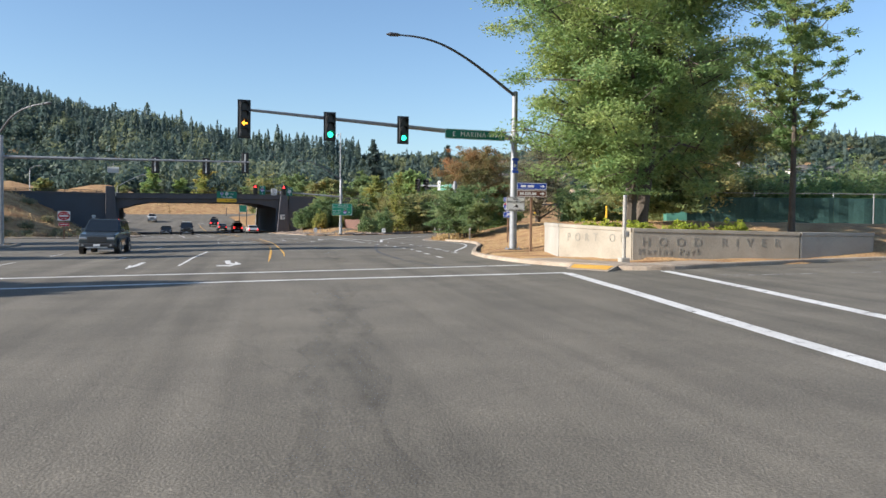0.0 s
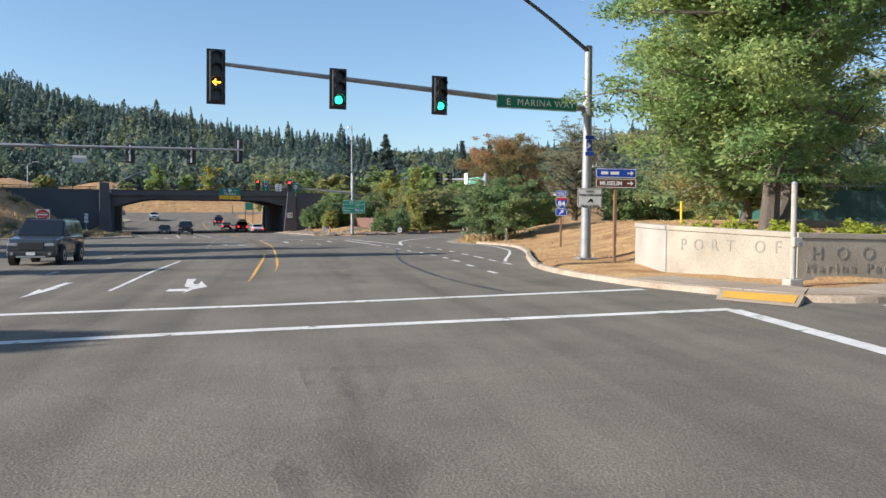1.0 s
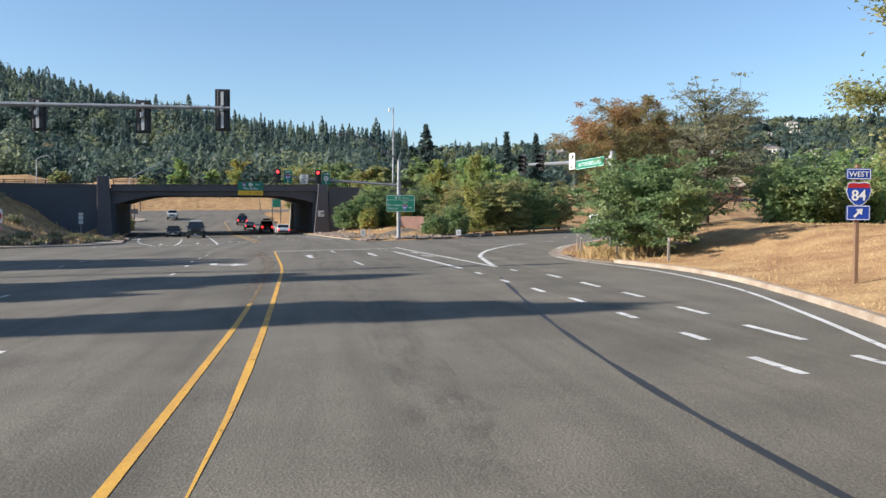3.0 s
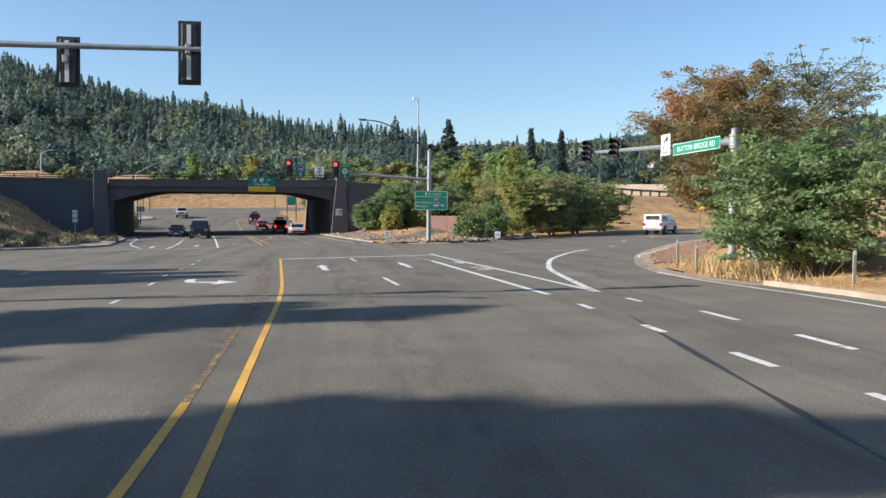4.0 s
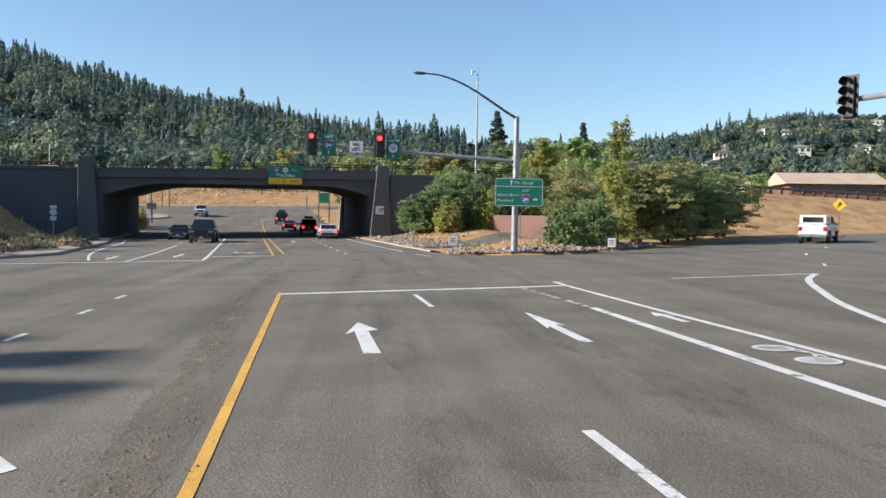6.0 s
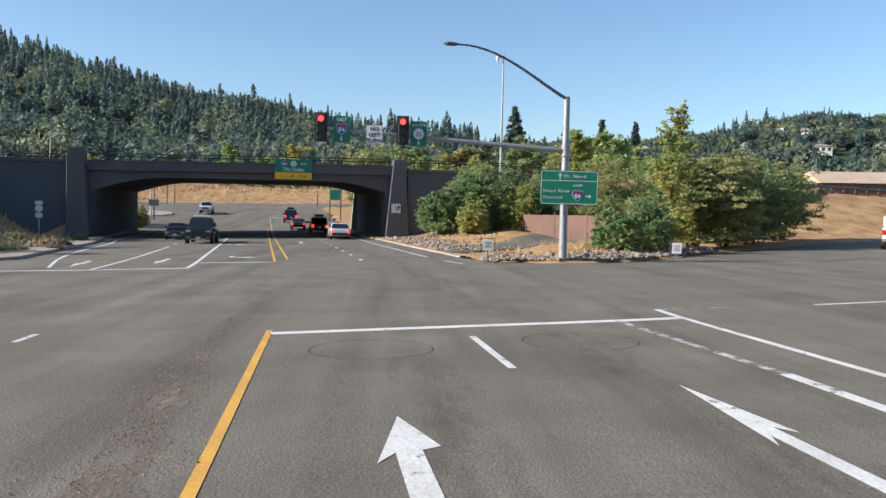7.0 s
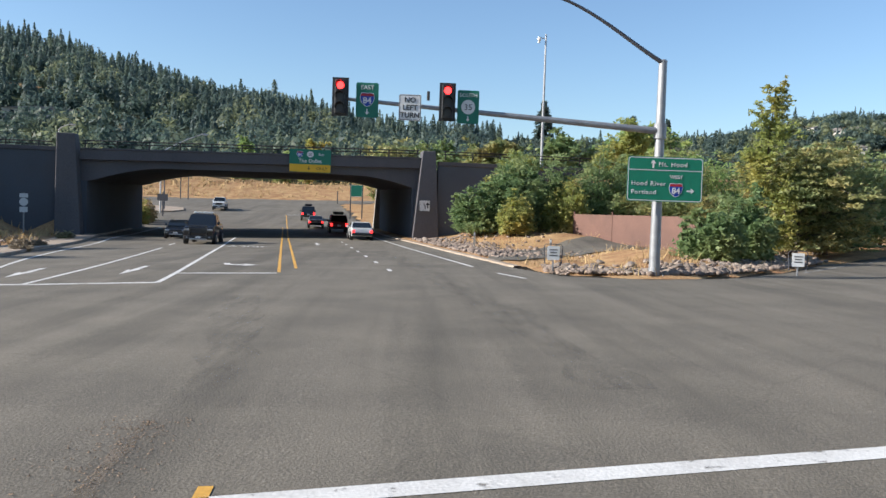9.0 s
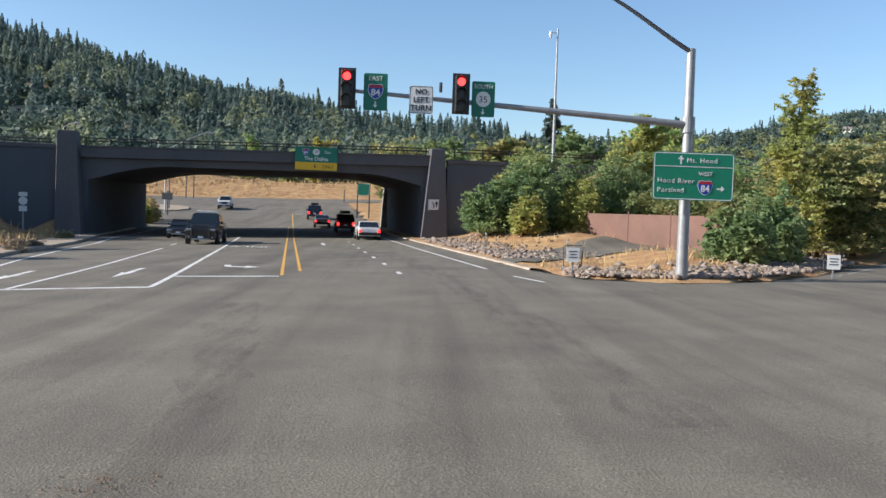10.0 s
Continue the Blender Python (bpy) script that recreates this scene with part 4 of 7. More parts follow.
bike_symbol(5.05, 85.7)
only = thing("only_marking", (-11.2, 141.6, gz(-11.2, 141.6)), "white word ONLY painted for oncoming traffic", "road marking", rz=188, kind="structure")
word = lettering("ONLY", 1.0, "white_paint", only, (0, -0.9, 0.012), flat=True, depth=0.002)
word.matrix_basis = pose(0, -0.9, 0.014) @ Matrix.Diagonal((1.0, 2.0, 1, 1))
build_pavement("pavement_left", [FAR_SIDE[-1]] + LEFT_SIDE[:6], 2.0, "grey concrete pavement below the bridge wall")
build_pavement("pavement_corner", RIGHT_SIDE[7:12], 1.5, "dusty concrete pavement at the corner")
corner_pad()


# ---------------------------------------------------------------- the overpass
def build_bridge():
    root = thing("overpass", (BO[0], BO[1], 0), "concrete freeway overpass with haunched underside, coloured dark for its shade", "bridge", rz=math.degrees(BRIDGE_TURN), kind="")
    crown = lambda u: 6.62 + 0.016 * u  # noqa: E731
    haunch = lambda u: max(0.0, (min(abs(u), 13.2) - 7.6) / 5.6) ** 1.7  # noqa: E731
    soffit = lambda u, v: 5.12 + 0.008 * u + 0.016 * v - 1.15 * haunch(u)  # noqa: E731
    us = np.linspace(-13.9, 13.0, 49)
    # deck and girders, with the curved underside
    bm, rows = bbm(), []
    for u in us:
        rows.append([bm.verts.new((u, v, z)) for v, z in ((0.45, soffit(u, 0)), (0.45, crown(u) - 0.72), (BRIDGE_LENGTH, crown(u) - 0.72), (BRIDGE_LENGTH, soffit(u, BRIDGE_LENGTH)))])
    for a, b in zip(rows, rows[1:]):
        for k in range(4):
            bm.faces.new((a[k], a[(k + 1) % 4], b[(k + 1) % 4], b[k]))
    bm.faces.new(rows[0]), bm.faces.new(rows[-1][::-1])
    bmesh.ops.recalc_face_normals(bm, faces=bm.faces)
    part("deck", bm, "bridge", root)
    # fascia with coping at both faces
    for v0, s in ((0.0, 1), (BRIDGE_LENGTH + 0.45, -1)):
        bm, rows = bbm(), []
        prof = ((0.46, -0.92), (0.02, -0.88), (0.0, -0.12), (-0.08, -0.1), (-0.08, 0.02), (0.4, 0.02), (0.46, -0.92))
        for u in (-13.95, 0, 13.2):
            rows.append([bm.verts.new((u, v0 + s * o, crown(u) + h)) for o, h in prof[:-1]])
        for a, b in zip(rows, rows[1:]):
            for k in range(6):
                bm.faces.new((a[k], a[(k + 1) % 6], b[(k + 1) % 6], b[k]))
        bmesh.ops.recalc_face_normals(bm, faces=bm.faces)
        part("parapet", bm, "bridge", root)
    # pilasters, tapering upwards, at both faces; dark stands in for shade, pale for sun
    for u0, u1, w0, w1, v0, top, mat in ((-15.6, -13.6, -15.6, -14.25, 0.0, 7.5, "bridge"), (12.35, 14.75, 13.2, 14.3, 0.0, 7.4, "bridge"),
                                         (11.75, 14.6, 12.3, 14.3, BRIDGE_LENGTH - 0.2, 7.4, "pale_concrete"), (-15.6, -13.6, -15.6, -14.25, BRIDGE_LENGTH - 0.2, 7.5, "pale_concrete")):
        bm = bbm()
        near, far = (-0.75, 1.4) if v0 == 0 else (0.3, 1.5)
        lo = [bm.verts.new(p) for p in ((u0, v0 + near, -1.2), (u1, v0 + near, -1.2), (u1, v0 + far, -1.2), (u0, v0 + far, -1.2))]
        hi = [bm.verts.new(p) for p in ((w0, v0 + near + 0.4, top), (w1, v0 + near + 0.4, top), (w1, v0 + far - 0.4, top), (w0, v0 + far - 0.4, top))]
        bm.faces.new(hi), bm.faces.new(lo[::-1])
        for k in range(4):
            bm.faces.new((lo[k], lo[(k + 1) % 4], hi[(k + 1) % 4], hi[k]))
        bmesh.ops.recalc_face_normals(bm, faces=bm.faces)
        bmesh.ops.bevel(bm, geom=bm.edges[:], offset=0.04, segments=1, affect="EDGES")
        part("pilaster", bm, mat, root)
    # abutment walls below, wing walls beside; their dark grey holds the shade
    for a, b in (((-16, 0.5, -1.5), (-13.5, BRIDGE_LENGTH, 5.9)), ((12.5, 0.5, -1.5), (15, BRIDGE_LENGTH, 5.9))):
        part("abutment", box(bbm(), a, b, 0.03), "bridge_shade_grey", root, "concrete abutment wall, its grey darkened to stand in for shade")
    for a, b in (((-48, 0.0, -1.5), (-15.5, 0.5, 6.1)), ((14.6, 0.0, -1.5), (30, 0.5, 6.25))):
        part("wing_wall", box(bbm(), a, b, 0.02), "bridge_shade_grey", root, "concrete wing wall, its grey darkened to stand in for shade")
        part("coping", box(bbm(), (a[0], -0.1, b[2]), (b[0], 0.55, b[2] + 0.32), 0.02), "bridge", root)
    # steel railing on the parapet, post by post
    for lo, hi in ((-46, -16), (-13.8, 13), (15, 30)):
        for z in (0.38, 0.62):
            base = 6.44 if lo < -14 else 6.6
            bm = bbm()
            tube(bm, [(lo, 0.2, base + z + 0.016 * max(lo, -14)), (hi, 0.2, base + z + 0.016 * min(hi, 14))], 0.045, 8)
            part("rail", bm, "rail", root)
        u = lo + 0.2
        while u < hi:
            z = (6.44 if lo < -14 else 6.6) + 0.016 * max(-14, min(14, u))
            part("rail_post", box(bbm(), (u - 0.05, 0.14, z - 0.08), (u + 0.05, 0.26, z + 0.66), 0.01), "rail", root)
            u += 2.4
    return root


bridge = build_bridge()


# ---------------------------------------------------------------- signals and signs
def local(root, name, bm, mat, label="", smooth=False):
    return part(name, bm, mat, root, label, smooth)


def panel(root, x0, x1, z0, z1, mat, y=0.0, border=None, radius=0.06, name="panel", thick=0.012, back=True):
    """A flat sign plate with rounded corners facing -y, a border line and a bare back."""
    def rounded(a, b, c, d, r):
        out = []
        for cx, cz, s in ((b - r, d - r, 0), (a + r, d - r, 1), (a + r, c + r, 2), (b - r, c + r, 3)):
            out += [(cx + r * math.cos(math.pi / 2 * (s + k / 4)), cz + r * math.sin(math.pi / 2 * (s + k / 4))) for k in range(5)]
        return out
    bm = prism(bbm(), rounded(x0, x1, z0, z1, radius), thick)
    for vtx in bm.verts:
        vtx.co.y += y
    made = local(root, name, bm, mat)
    if border:
        w = 0.018 * max(1.0, (z1 - z0))
        g = w * 0.8
        outer, inner = rounded(x0 + g, x1 - g, z0 + g, z1 - g, radius), rounded(x0 + g + w, x1 - g - w, z0 + g + w, z1 - g - w, max(radius - w, 0.01))
        bm = bbm()
        A, B = [bm.verts.new((px, y - 0.003, pz)) for px, pz in outer], [bm.verts.new((px, y - 0.003, pz)) for px, pz in inner]
        for k in range(len(A)):
            bm.faces.new((A[k], A[(k + 1) % len(A)], B[(k + 1) % len(A)], B[k]))
        bmesh.ops.recalc_face_normals(bm, faces=bm.faces)
        local(root, "border", bm, border)
    if back:
        bm = prism(bbm(), rounded(x0, x1, z0, z1, radius), 0.004)
        for vtx in bm.verts:
            vtx.co.y += y + thick
        local(root, "back", bm, "alu")
    return made


def shape(root, outline, mat, y, name):
    bm = prism(bbm(), outline, 0.003)
    for vtx in bm.verts:
        vtx.co.y += y - 0.003
    return local(root, name, bm, mat)


def arrow_shape(root, x, z, size, turn, mat, y):
    """A plain arrow on a sign; turn 0 points up."""
    c, s = math.cos(turn), math.sin(turn)
    pts = [(-0.1, -0.5), (0.1, -0.5), (0.1, 0.05), (0.36, 0.05), (0, 0.5), (-0.36, 0.05), (-0.1, 0.05)]
    return shape(root, [(x + size * (px * c - pz * s), z + size * (px * s + pz * c)) for px, pz in pts], mat, y, "arrow")


def shield(root, x, z, size, y, number):
    """An interstate shield: blue field, red band, white rim, its number."""
    def outline(k):
        return [(x + size * k * px, z + size * k * pz) for px, pz in ((-0.42, 0.40), (-0.2, 0.44), (0, 0.40), (0.2, 0.44), (0.42, 0.40), (0.5, 0.1), (0.4, -0.22), (0.18, -0.44), (0, -0.52), (-0.18, -0.44), (-0.4, -0.22), (-0.5, 0.1))]
    shape(root, outline(1.08), "sign_white", y, "shield_rim")
    shape(root, outline(1.0), "sign_blue", y - 0.003, "shield")
    shape(root, [(x + size * px, z + size * pz) for px, pz in ((-0.44, 0.38), (-0.2, 0.42), (0, 0.385), (0.2, 0.42), (0.44, 0.38), (0.48, 0.22), (-0.48, 0.22))][::1], "sign_red", y - 0.006, "shield_band")
    lettering(number, size * 0.62, "sign_white", root, (x, y - 0.012, z - size * 0.3), bold=0.006)


def oval(root, x, z, w, h, mat, y, name="plate"):
    return shape(root, [(x + w / 2 * math.cos(t), z + h / 2 * math.sin(t)) for t in (2 * math.pi * k / 24 for k in range(24))], mat, y, name)


def signal_head(at, sections, lit, label, rz=0.0, group="traffic signals", arrow=False, backs=False, tall=0.36):
    """A hanging traffic signal: housing, hooded lenses, bracket. at: the middle of its foot; lit: {section from the top: material}."""
    root = thing("traffic_signal", at, label, "traffic signal", group, rz)
    H = sections * tall + 0.06
    local(root, "housing", box(bbm(), (-0.19, -0.1, 0), (0.19, 0.12, H), 0.04), "head")
    local(root, "backplate", box(bbm(), (-0.27, 0.0, -0.06), (0.27, 0.02, H + 0.06), 0.008), "head")
    for k in range(sections):
        z = H - 0.03 - tall * (k + 0.5)
        bm = bbm()
        bmesh.ops.create_circle(bm, cap_ends=True, segments=20, radius=0.125, matrix=Matrix.Translation((0, -0.112, z)) @ Matrix.Rotation(radians(90), 4, "X"))
        mat = lit.get(k, "lens_off")
        if arrow and k in lit:
            local(root, "lens", bm, "lens_off")
            for out in ([(-0.12, 0), (0.0, 0.11), (0.0, 0.05), (-0.05, 0.0), (0.0, -0.05), (0.0, -0.11)], [(-0.08, 0.025), (0.13, 0.025), (0.13, -0.025), (-0.08, -0.025)]):
                shape(root, [(px, z + pz) for px, pz in out], mat, -0.118, "arrow_lens")
        else:
            local(root, "lens", bm, mat)
        bm, rows = bbm(), []
        for j in range(13):
            a = radians(-25 + 230 * j / 12)
            rows.append([bm.verts.new((0.16 * math.cos(a), yy, z + 0.16 * math.sin(a))) for yy in (-0.1, -0.36 + (0.1 if j in (0, 12) else 0))])
        for a, b in zip(rows, rows[1:]):
            bm.faces.new((a[0], a[1], b[1], b[0]))
        bmesh.ops.solidify(bm, geom=bm.faces[:], thickness=0.008)
        local(root, "visor", bm, "head")
    if backs:
        local(root, "back_strip", box(bbm(), (-0.05, 0.125, 0.05), (0.05, 0.13, H - 0.05), 0.002), "back_strip", "pale strip down the back")
    local(root, "bracket", box(bbm(), (-0.06, 0.1, H * 0.45), (0.06, 0.3, H * 0.62), 0.015), "galvanised")
    return root


def mast(base, height, arm, arm_label, label, lamp=None, r=0.19, arm_r=0.12, thin=0.06, bend=0.0):
    """A galvanised pole with a tapered signal arm (end point) and a curved lamp bracket (end point)."""
    root = thing("signal_mast", base, label, "signal mast", "signal masts")
    B = Vector(base)
    local(root, "pole", tube(bbm(), [(0, 0, -0.1), (0, 0, height)], [r, r * 0.72], 24), "galvanised")
    local(root, "base_plate", box(bbm(), (-0.32, -0.32, 0.02), (0.32, 0.32, 0.08), 0.01), "galvanised")
    for sx in (-1, 1):
        for sy in (-1, 1):
            local(root, "anchor_bolt", tube(bbm(), [(0.24 * sx, 0.24 * sy, 0.06), (0.24 * sx, 0.24 * sy, 0.16)], 0.025, 6), "galvanised")
    local(root, "cap", tube(bbm(), [(0, 0, height), (0, 0, height + 0.05)], [r * 0.8, r * 0.6], 16), "galvanised")
    if arm:
        a0, a1 = Vector(arm[0]) - B, Vector(arm[1]) - B
        pts = [a0.lerp(a1, k / 8) + Vector((0, 0, bend * math.sin(math.pi * k / 8))) for k in range(9)]
        local(root, "arm", tube(bbm(), pts, [arm_r + (thin - arm_r) * k / 8 for k in range(9)], 12), "galvanised")
        z = a0.z
        local(root, "clamp", tube(bbm(), [(0, 0, z - 0.25), (0, 0, z + 0.25)], r * 1.12, 16), "galvanised")
    if lamp:
        pts = [Vector(p) - B for p in lamp]
        local(root, "lamp_bracket", tube(bbm(), pts, [0.075 - 0.035 * k / (len(pts) - 1) for k in range(len(pts))], 10), "dark_steel")
        e, w = pts[-1], (pts[-1] - pts[-2]).normalized()
        bm = bbm()
        tube(bm, [e, e + w * 0.2, e + w * 0.55, e + w * 0.72], [0.05, 0.13, 0.15, 0.05], 12)
        for vtx in bm.verts:
            vtx.co.z = e.z + (vtx.co.z - e.z) * 0.6
        local(root, "lamp_head", bm, "dark_steel")
    return root


def bezier(points, n=14):
    return [tuple(v) for v in (lambda P: [sum((math.comb(len(P) - 1, i) * (1 - t) ** (len(P) - 1 - i) * t ** i * P[i] for i in range(len(P))), Vector()) for t in (k / n for k in range(n + 1))])([Vector(p) for p in points])]


# E Marina Way signal
p1 = (9.36, 50.45, 0.28)
mast(p1, 7.65, ((9.36, 50.45, 5.72), (-3.15, 47.5, 6.2)), "", "galvanised signal mast standing on the dry grass corner",
     bezier([(9.36, 50.4, 7.75), (6.6, 49.9, 9.6), (5.5, 49.6, 10.2), (3.6, 49.4, 10.15)]))
signal_head((-3.36, 47.25, 5.03), 4, {2: "lit_amber"}, "black four-section signal with a lit amber arrow", 8, arrow=True)
signal_head((0.25, 47.9, 5.1), 3, {2: "lit_green"}, "black three-section signal showing green", 8)
signal_head((3.6, 48.7, 5.15), 3, {2: "lit_green"}, "black three-section signal showing green", 8)
s = thing("street_name_sign", (7.2, 49.55, 5.72), "green street name sign with white letters on the mast arm", "street sign", "", 7)
panel(s, -1.52, 1.52, -0.23, 0.23, "sign_green_dark", 0, "sign_white")
for x, w in ((-1.08, "E"), (-0.12, "MARINA"), (1.02, "WAY")):
    lettering(w, 0.32, "sign_white", s, (x, -0.008, -0.11), spacing=1.12, bold=-0.002)
for x in (-1.0, 1.0):
    local(s, "hanger", box(bbm(), (x - 0.03, 0.02, -0.1), (x + 0.03, 0.32, 0.14), 0.005), "galvanised")
s = thing("lane_sign", (9.4, 50.2, 0.3), "white turn lane sign in black letters strapped to the mast", "road sign")
panel(s, -0.46, 0.46, 1.86, 2.56, "sign_white", 0, "sign_black")
for z, w in ((2.42, "BEGIN"), (2.29, "RIGHT TURN LANE"), (1.9, "YIELD TO BIKES")):
    lettering(w, 0.1, "sign_black", s, (0, -0.008, z))
shape(s, [(-0.12, 2.03), (-0.02, 2.14), (0.02, 2.2), (0.12, 2.14), (0.1, 2.03), (0.02, 2.09)], "sign_black", -0.004, "symbol")
s = thing("route_marker", (9.22, 50.2, 0.3), "small blue marker plates high on the mast", "road sign")
for z in (3.72, 4.3):
    panel(s, -0.02, 0.3, z, z + 0.14, "sign_blue", 0, None, 0.02)
panel(s, 0.02, 0.24, 3.88, 4.28, "sign_blue", 0, None, 0.02)
shape(s, [(0.06, 3.95), (0.2, 4.08), (0.06, 4.2)], "sign_white", -0.004, "symbol")

# oncoming signal seen from behind
p4 = (-21.0, 75.4, gz(-21, 75.4) + 0.05)
mast(p4, 7.8, ((-21.0, 75.4, 5.95), (-3.9, 75.2, 6.02)), "", "galvanised signal mast at the verge", bezier([(-21, 75.3, 7.7), (-20.2, 74.5, 8.7), (-19.3, 73.6, 9.3), (-17.6, 72.8, 9.45)]))
for x, n, z in ((-4.2, 4, 5.26), (-7.0, 3, 5.12), (-10.6, 3, 5.12)):
    signal_head((x, 75.45, z), n, {}, "black signal seen from behind with a pale strip", 180, backs=True, tall=0.34)
s = thing("overhead_sign", (-13.55, 75.6, 5.0), "white regulatory plate under the mast arm, seen from behind", "road sign")
panel(s, -0.4, 0.4, 0.02, 0.46, "back_strip", 0, None)
local(s, "hanger", box(bbm(), (-0.03, 0.01, 0.4), (0.03, 0.08, 0.75), 0.004), "galvanised")

# slip road signal
p2 = (13.6, 83.2, 0.32)
mast(p2, 5.05, ((13.6, 83.2, 4.95), (13.42, 100.4, 5.85)), "", "galvanised signal mast in tall dry grass", None, 0.17, 0.13, 0.08)
signal_head((13.1, 99.2, 5.2), 4, {}, "black four-section signal, dark, facing across", -62, tall=0.29)
signal_head((13.3, 95.3, 5.25), 3, {}, "black three-section signal, dark, facing across", -62, tall=0.29)
signal_head((13.2, 83.0, 3.25), 3, {}, "black three-section signal strapped low on the slip road mast", -62, tall=0.29)
s = thing("street_name_sign", (13.35, 85.95, 5.0), "bright green street name sign on the slip road mast arm", "street sign", "", -87)
panel(s, -1.95, 1.95, -0.24, 0.24, "sign_green", 0, "sign_white")
lettering("BUTTON BRIDGE RD", 0.31, "sign_white", s, (0, -0.008, -0.11), spacing=1.1, bold=-0.002)
s = thing("turn_sign", (13.3, 88.85, 4.85), "white sign with a black right-turn arrow", "road sign", "", -84)
panel(s, -0.4, 0.4, 0.0, 0.9, "sign_white", 0, None)
shape(s, [(-0.2, 0.28), (-0.1, 0.28), (-0.05, 0.55), (0.08, 0.68), (0.04, 0.5), (0.28, 0.72), (0.06, 0.86), (0.07, 0.78), (-0.12, 0.62)], "sign_black", -0.004, "symbol")
for x in (-0.2, -0.05, 0.1):
    shape(s, [(x, 0.08), (x + 0.1, 0.08), (x + 0.1, 0.18), (x, 0.18)], "sign_black", -0.004, "bar")
s = thing("guide_sign", (17.3, 88.0, tz(17.3, 88.0)), "small green guide sign on two wooden posts", "road sign", "", 26)
panel(s, -0.75, 0.75, 1.9, 3.5, "sign_green", 0, "sign_white")
for z, w in ((3.0, 0.7), (2.75, 0.5), (2.5, 0.6)):
    shape(s, [(-w / 2, z), (w / 2, z), (w / 2, z + 0.12), (-w / 2, z + 0.12)], "sign_white", -0.004, "bar")
for x in (-0.35, 0.35):
    local(s, "post", box(bbm(), (x - 0.06, 0.02, -0.2), (x + 0.06, 0.14, 3.2), 0.01), "post_wood")

# freeway signal
p3 = (6.48, 119.3, 0.1)
mast(p3, 7.35, ((6.48, 119.25, 5.1), (-4.2, 119.3, 5.78)), "", "galvanised signal mast standing among riprap stones",
     bezier([(6.48, 119.25, 7.38), (5.1, 119.2, 8.1), (3.5, 119.2, 9.6), (1.65, 119.2, 9.6)]))
signal_head((-4.3, 119.05, 5.24), 3, {0: "lit_red"}, "black three-section signal showing red")
signal_head((-0.77, 119.05, 5.2), 3, {0: "lit_red"}, "black three-section signal showing red")
s = thing("route_sign", (-3.42, 119.12, 5.17), "green EAST 84 lane sign hung on the mast arm", "road sign")
panel(s, -0.37, 0.37, 0, 1.14, "sign_green_dark", 0, None)
lettering("EAST", 0.2, "sign_white", s, (0, -0.008, 0.92))
shield(s, 0, 0.6, 0.46, -0.002, "84")
arrow_shape(s, 0, 0.18, 0.2, math.pi, "sign_white", -0.003)
s = thing("route_sign", (-0.07, 119.12, 5.09), "green SOUTH 35 lane sign hung on the mast arm", "road sign")
panel(s, -0.36, 0.36, 0, 1.1, "sign_green_dark", 0, None)
lettering("SOUTH", 0.18, "sign_white", s, (0, -0.008, 0.88))
oval(s, 0, 0.55, 0.46, 0.48, "sign_white", -0.002)
lettering("35", 0.28, "sign_black", s, (0, -0.01, 0.45))
arrow_shape(s, 0, 0.16, 0.18, math.pi, "sign_white", -0.003)
s = thing("no_left_turn_sign", (-2.0, 119.12, 5.12), "white turn ban sign hung on the mast arm", "road sign")
panel(s, -0.37, 0.37, 0, 0.86, "sign_white", 0, "sign_black")
for z, w in ((0.6, "NO"), (0.35, "LEFT"), (0.1, "TURN")):
    lettering(w, 0.24, "sign_black", s, (0, -0.008, z), bold=0.004)
local(s, "camera_stub", tube(bbm(), [(0.6, 0.1, 0.7), (0.6, 0.1, 1.0)], 0.05, 8), "head")
s = thing("guide_sign", (6.63, 119.0, 0.1), "green guide sign to Hood River and Portland on the mast", "road sign")
panel(s, -1.29, 1.29, 2.62, 4.12, "sign_green", 0, "sign_white", 0.1)
shape(s, [(-1.25, 3.66), (1.25, 3.66), (1.25, 3.685), (-1.25, 3.685)], "sign_white", -0.004, "divider")
arrow_shape(s, -0.42, 3.88, 0.28, 0, "sign_white", -0.003)
lettering("Mt. Hood", 0.215, "sign_white", s, (0.25, -0.008, 3.8), spacing=1.18)
lettering("WEST", 0.17, "sign_white", s, (0.38, -0.008, 3.4))
lettering("Hood River", 0.215, "sign_white", s, (-1.15, -0.008, 3.15), align="LEFT", spacing=1.16)
lettering("Portland", 0.215, "sign_white", s, (-1.15, -0.008, 2.86), align="LEFT", spacing=1.16)
shield(s, 0.38, 3.04, 0.46, -0.002, "84")
arrow_shape(s, 0.88, 3.0, 0.26, -math.pi / 2, "sign_white", -0.003)

# signs on and beside the bridge
s = thing("bridge_sign", (0, 0, 0), "green and yellow freeway sign on the bridge parapet", "road sign")
s.matrix_world = bridge.matrix_world @ pose(3.88, -0.22, 0)
panel(s, -1.68, 1.68, 5.22, 7.08, "sign_green_dark", 0, None)
panel(s, -1.66, 1.66, 5.24, 5.86, "sign_yellow", -0.016, None, back=False)
shield(s, -0.85, 6.68, 0.5, -0.002, "84")
oval(s, 0.0, 6.68, 0.55, 0.5, "sign_white", -0.002)
lettering("30", 0.3, "sign_black", s, (0, -0.01, 6.58))
lettering("East", 0.3, "sign_white", s, (0.9, -0.008, 6.6))
lettering("The Dalles", 0.44, "sign_white", s, (0, -0.008, 6.0), bold=0.004)
lettering("ONLY", 0.34, "sign_black", s, (0.95, -0.026, 5.42))
arrow_shape(s, -0.1, 5.55, 0.3, math.pi, "sign_black", -0.018)
s = thing("curve_sign", (0, 0, 0), "white lane-shift sign on the bridge pilaster", "road sign")
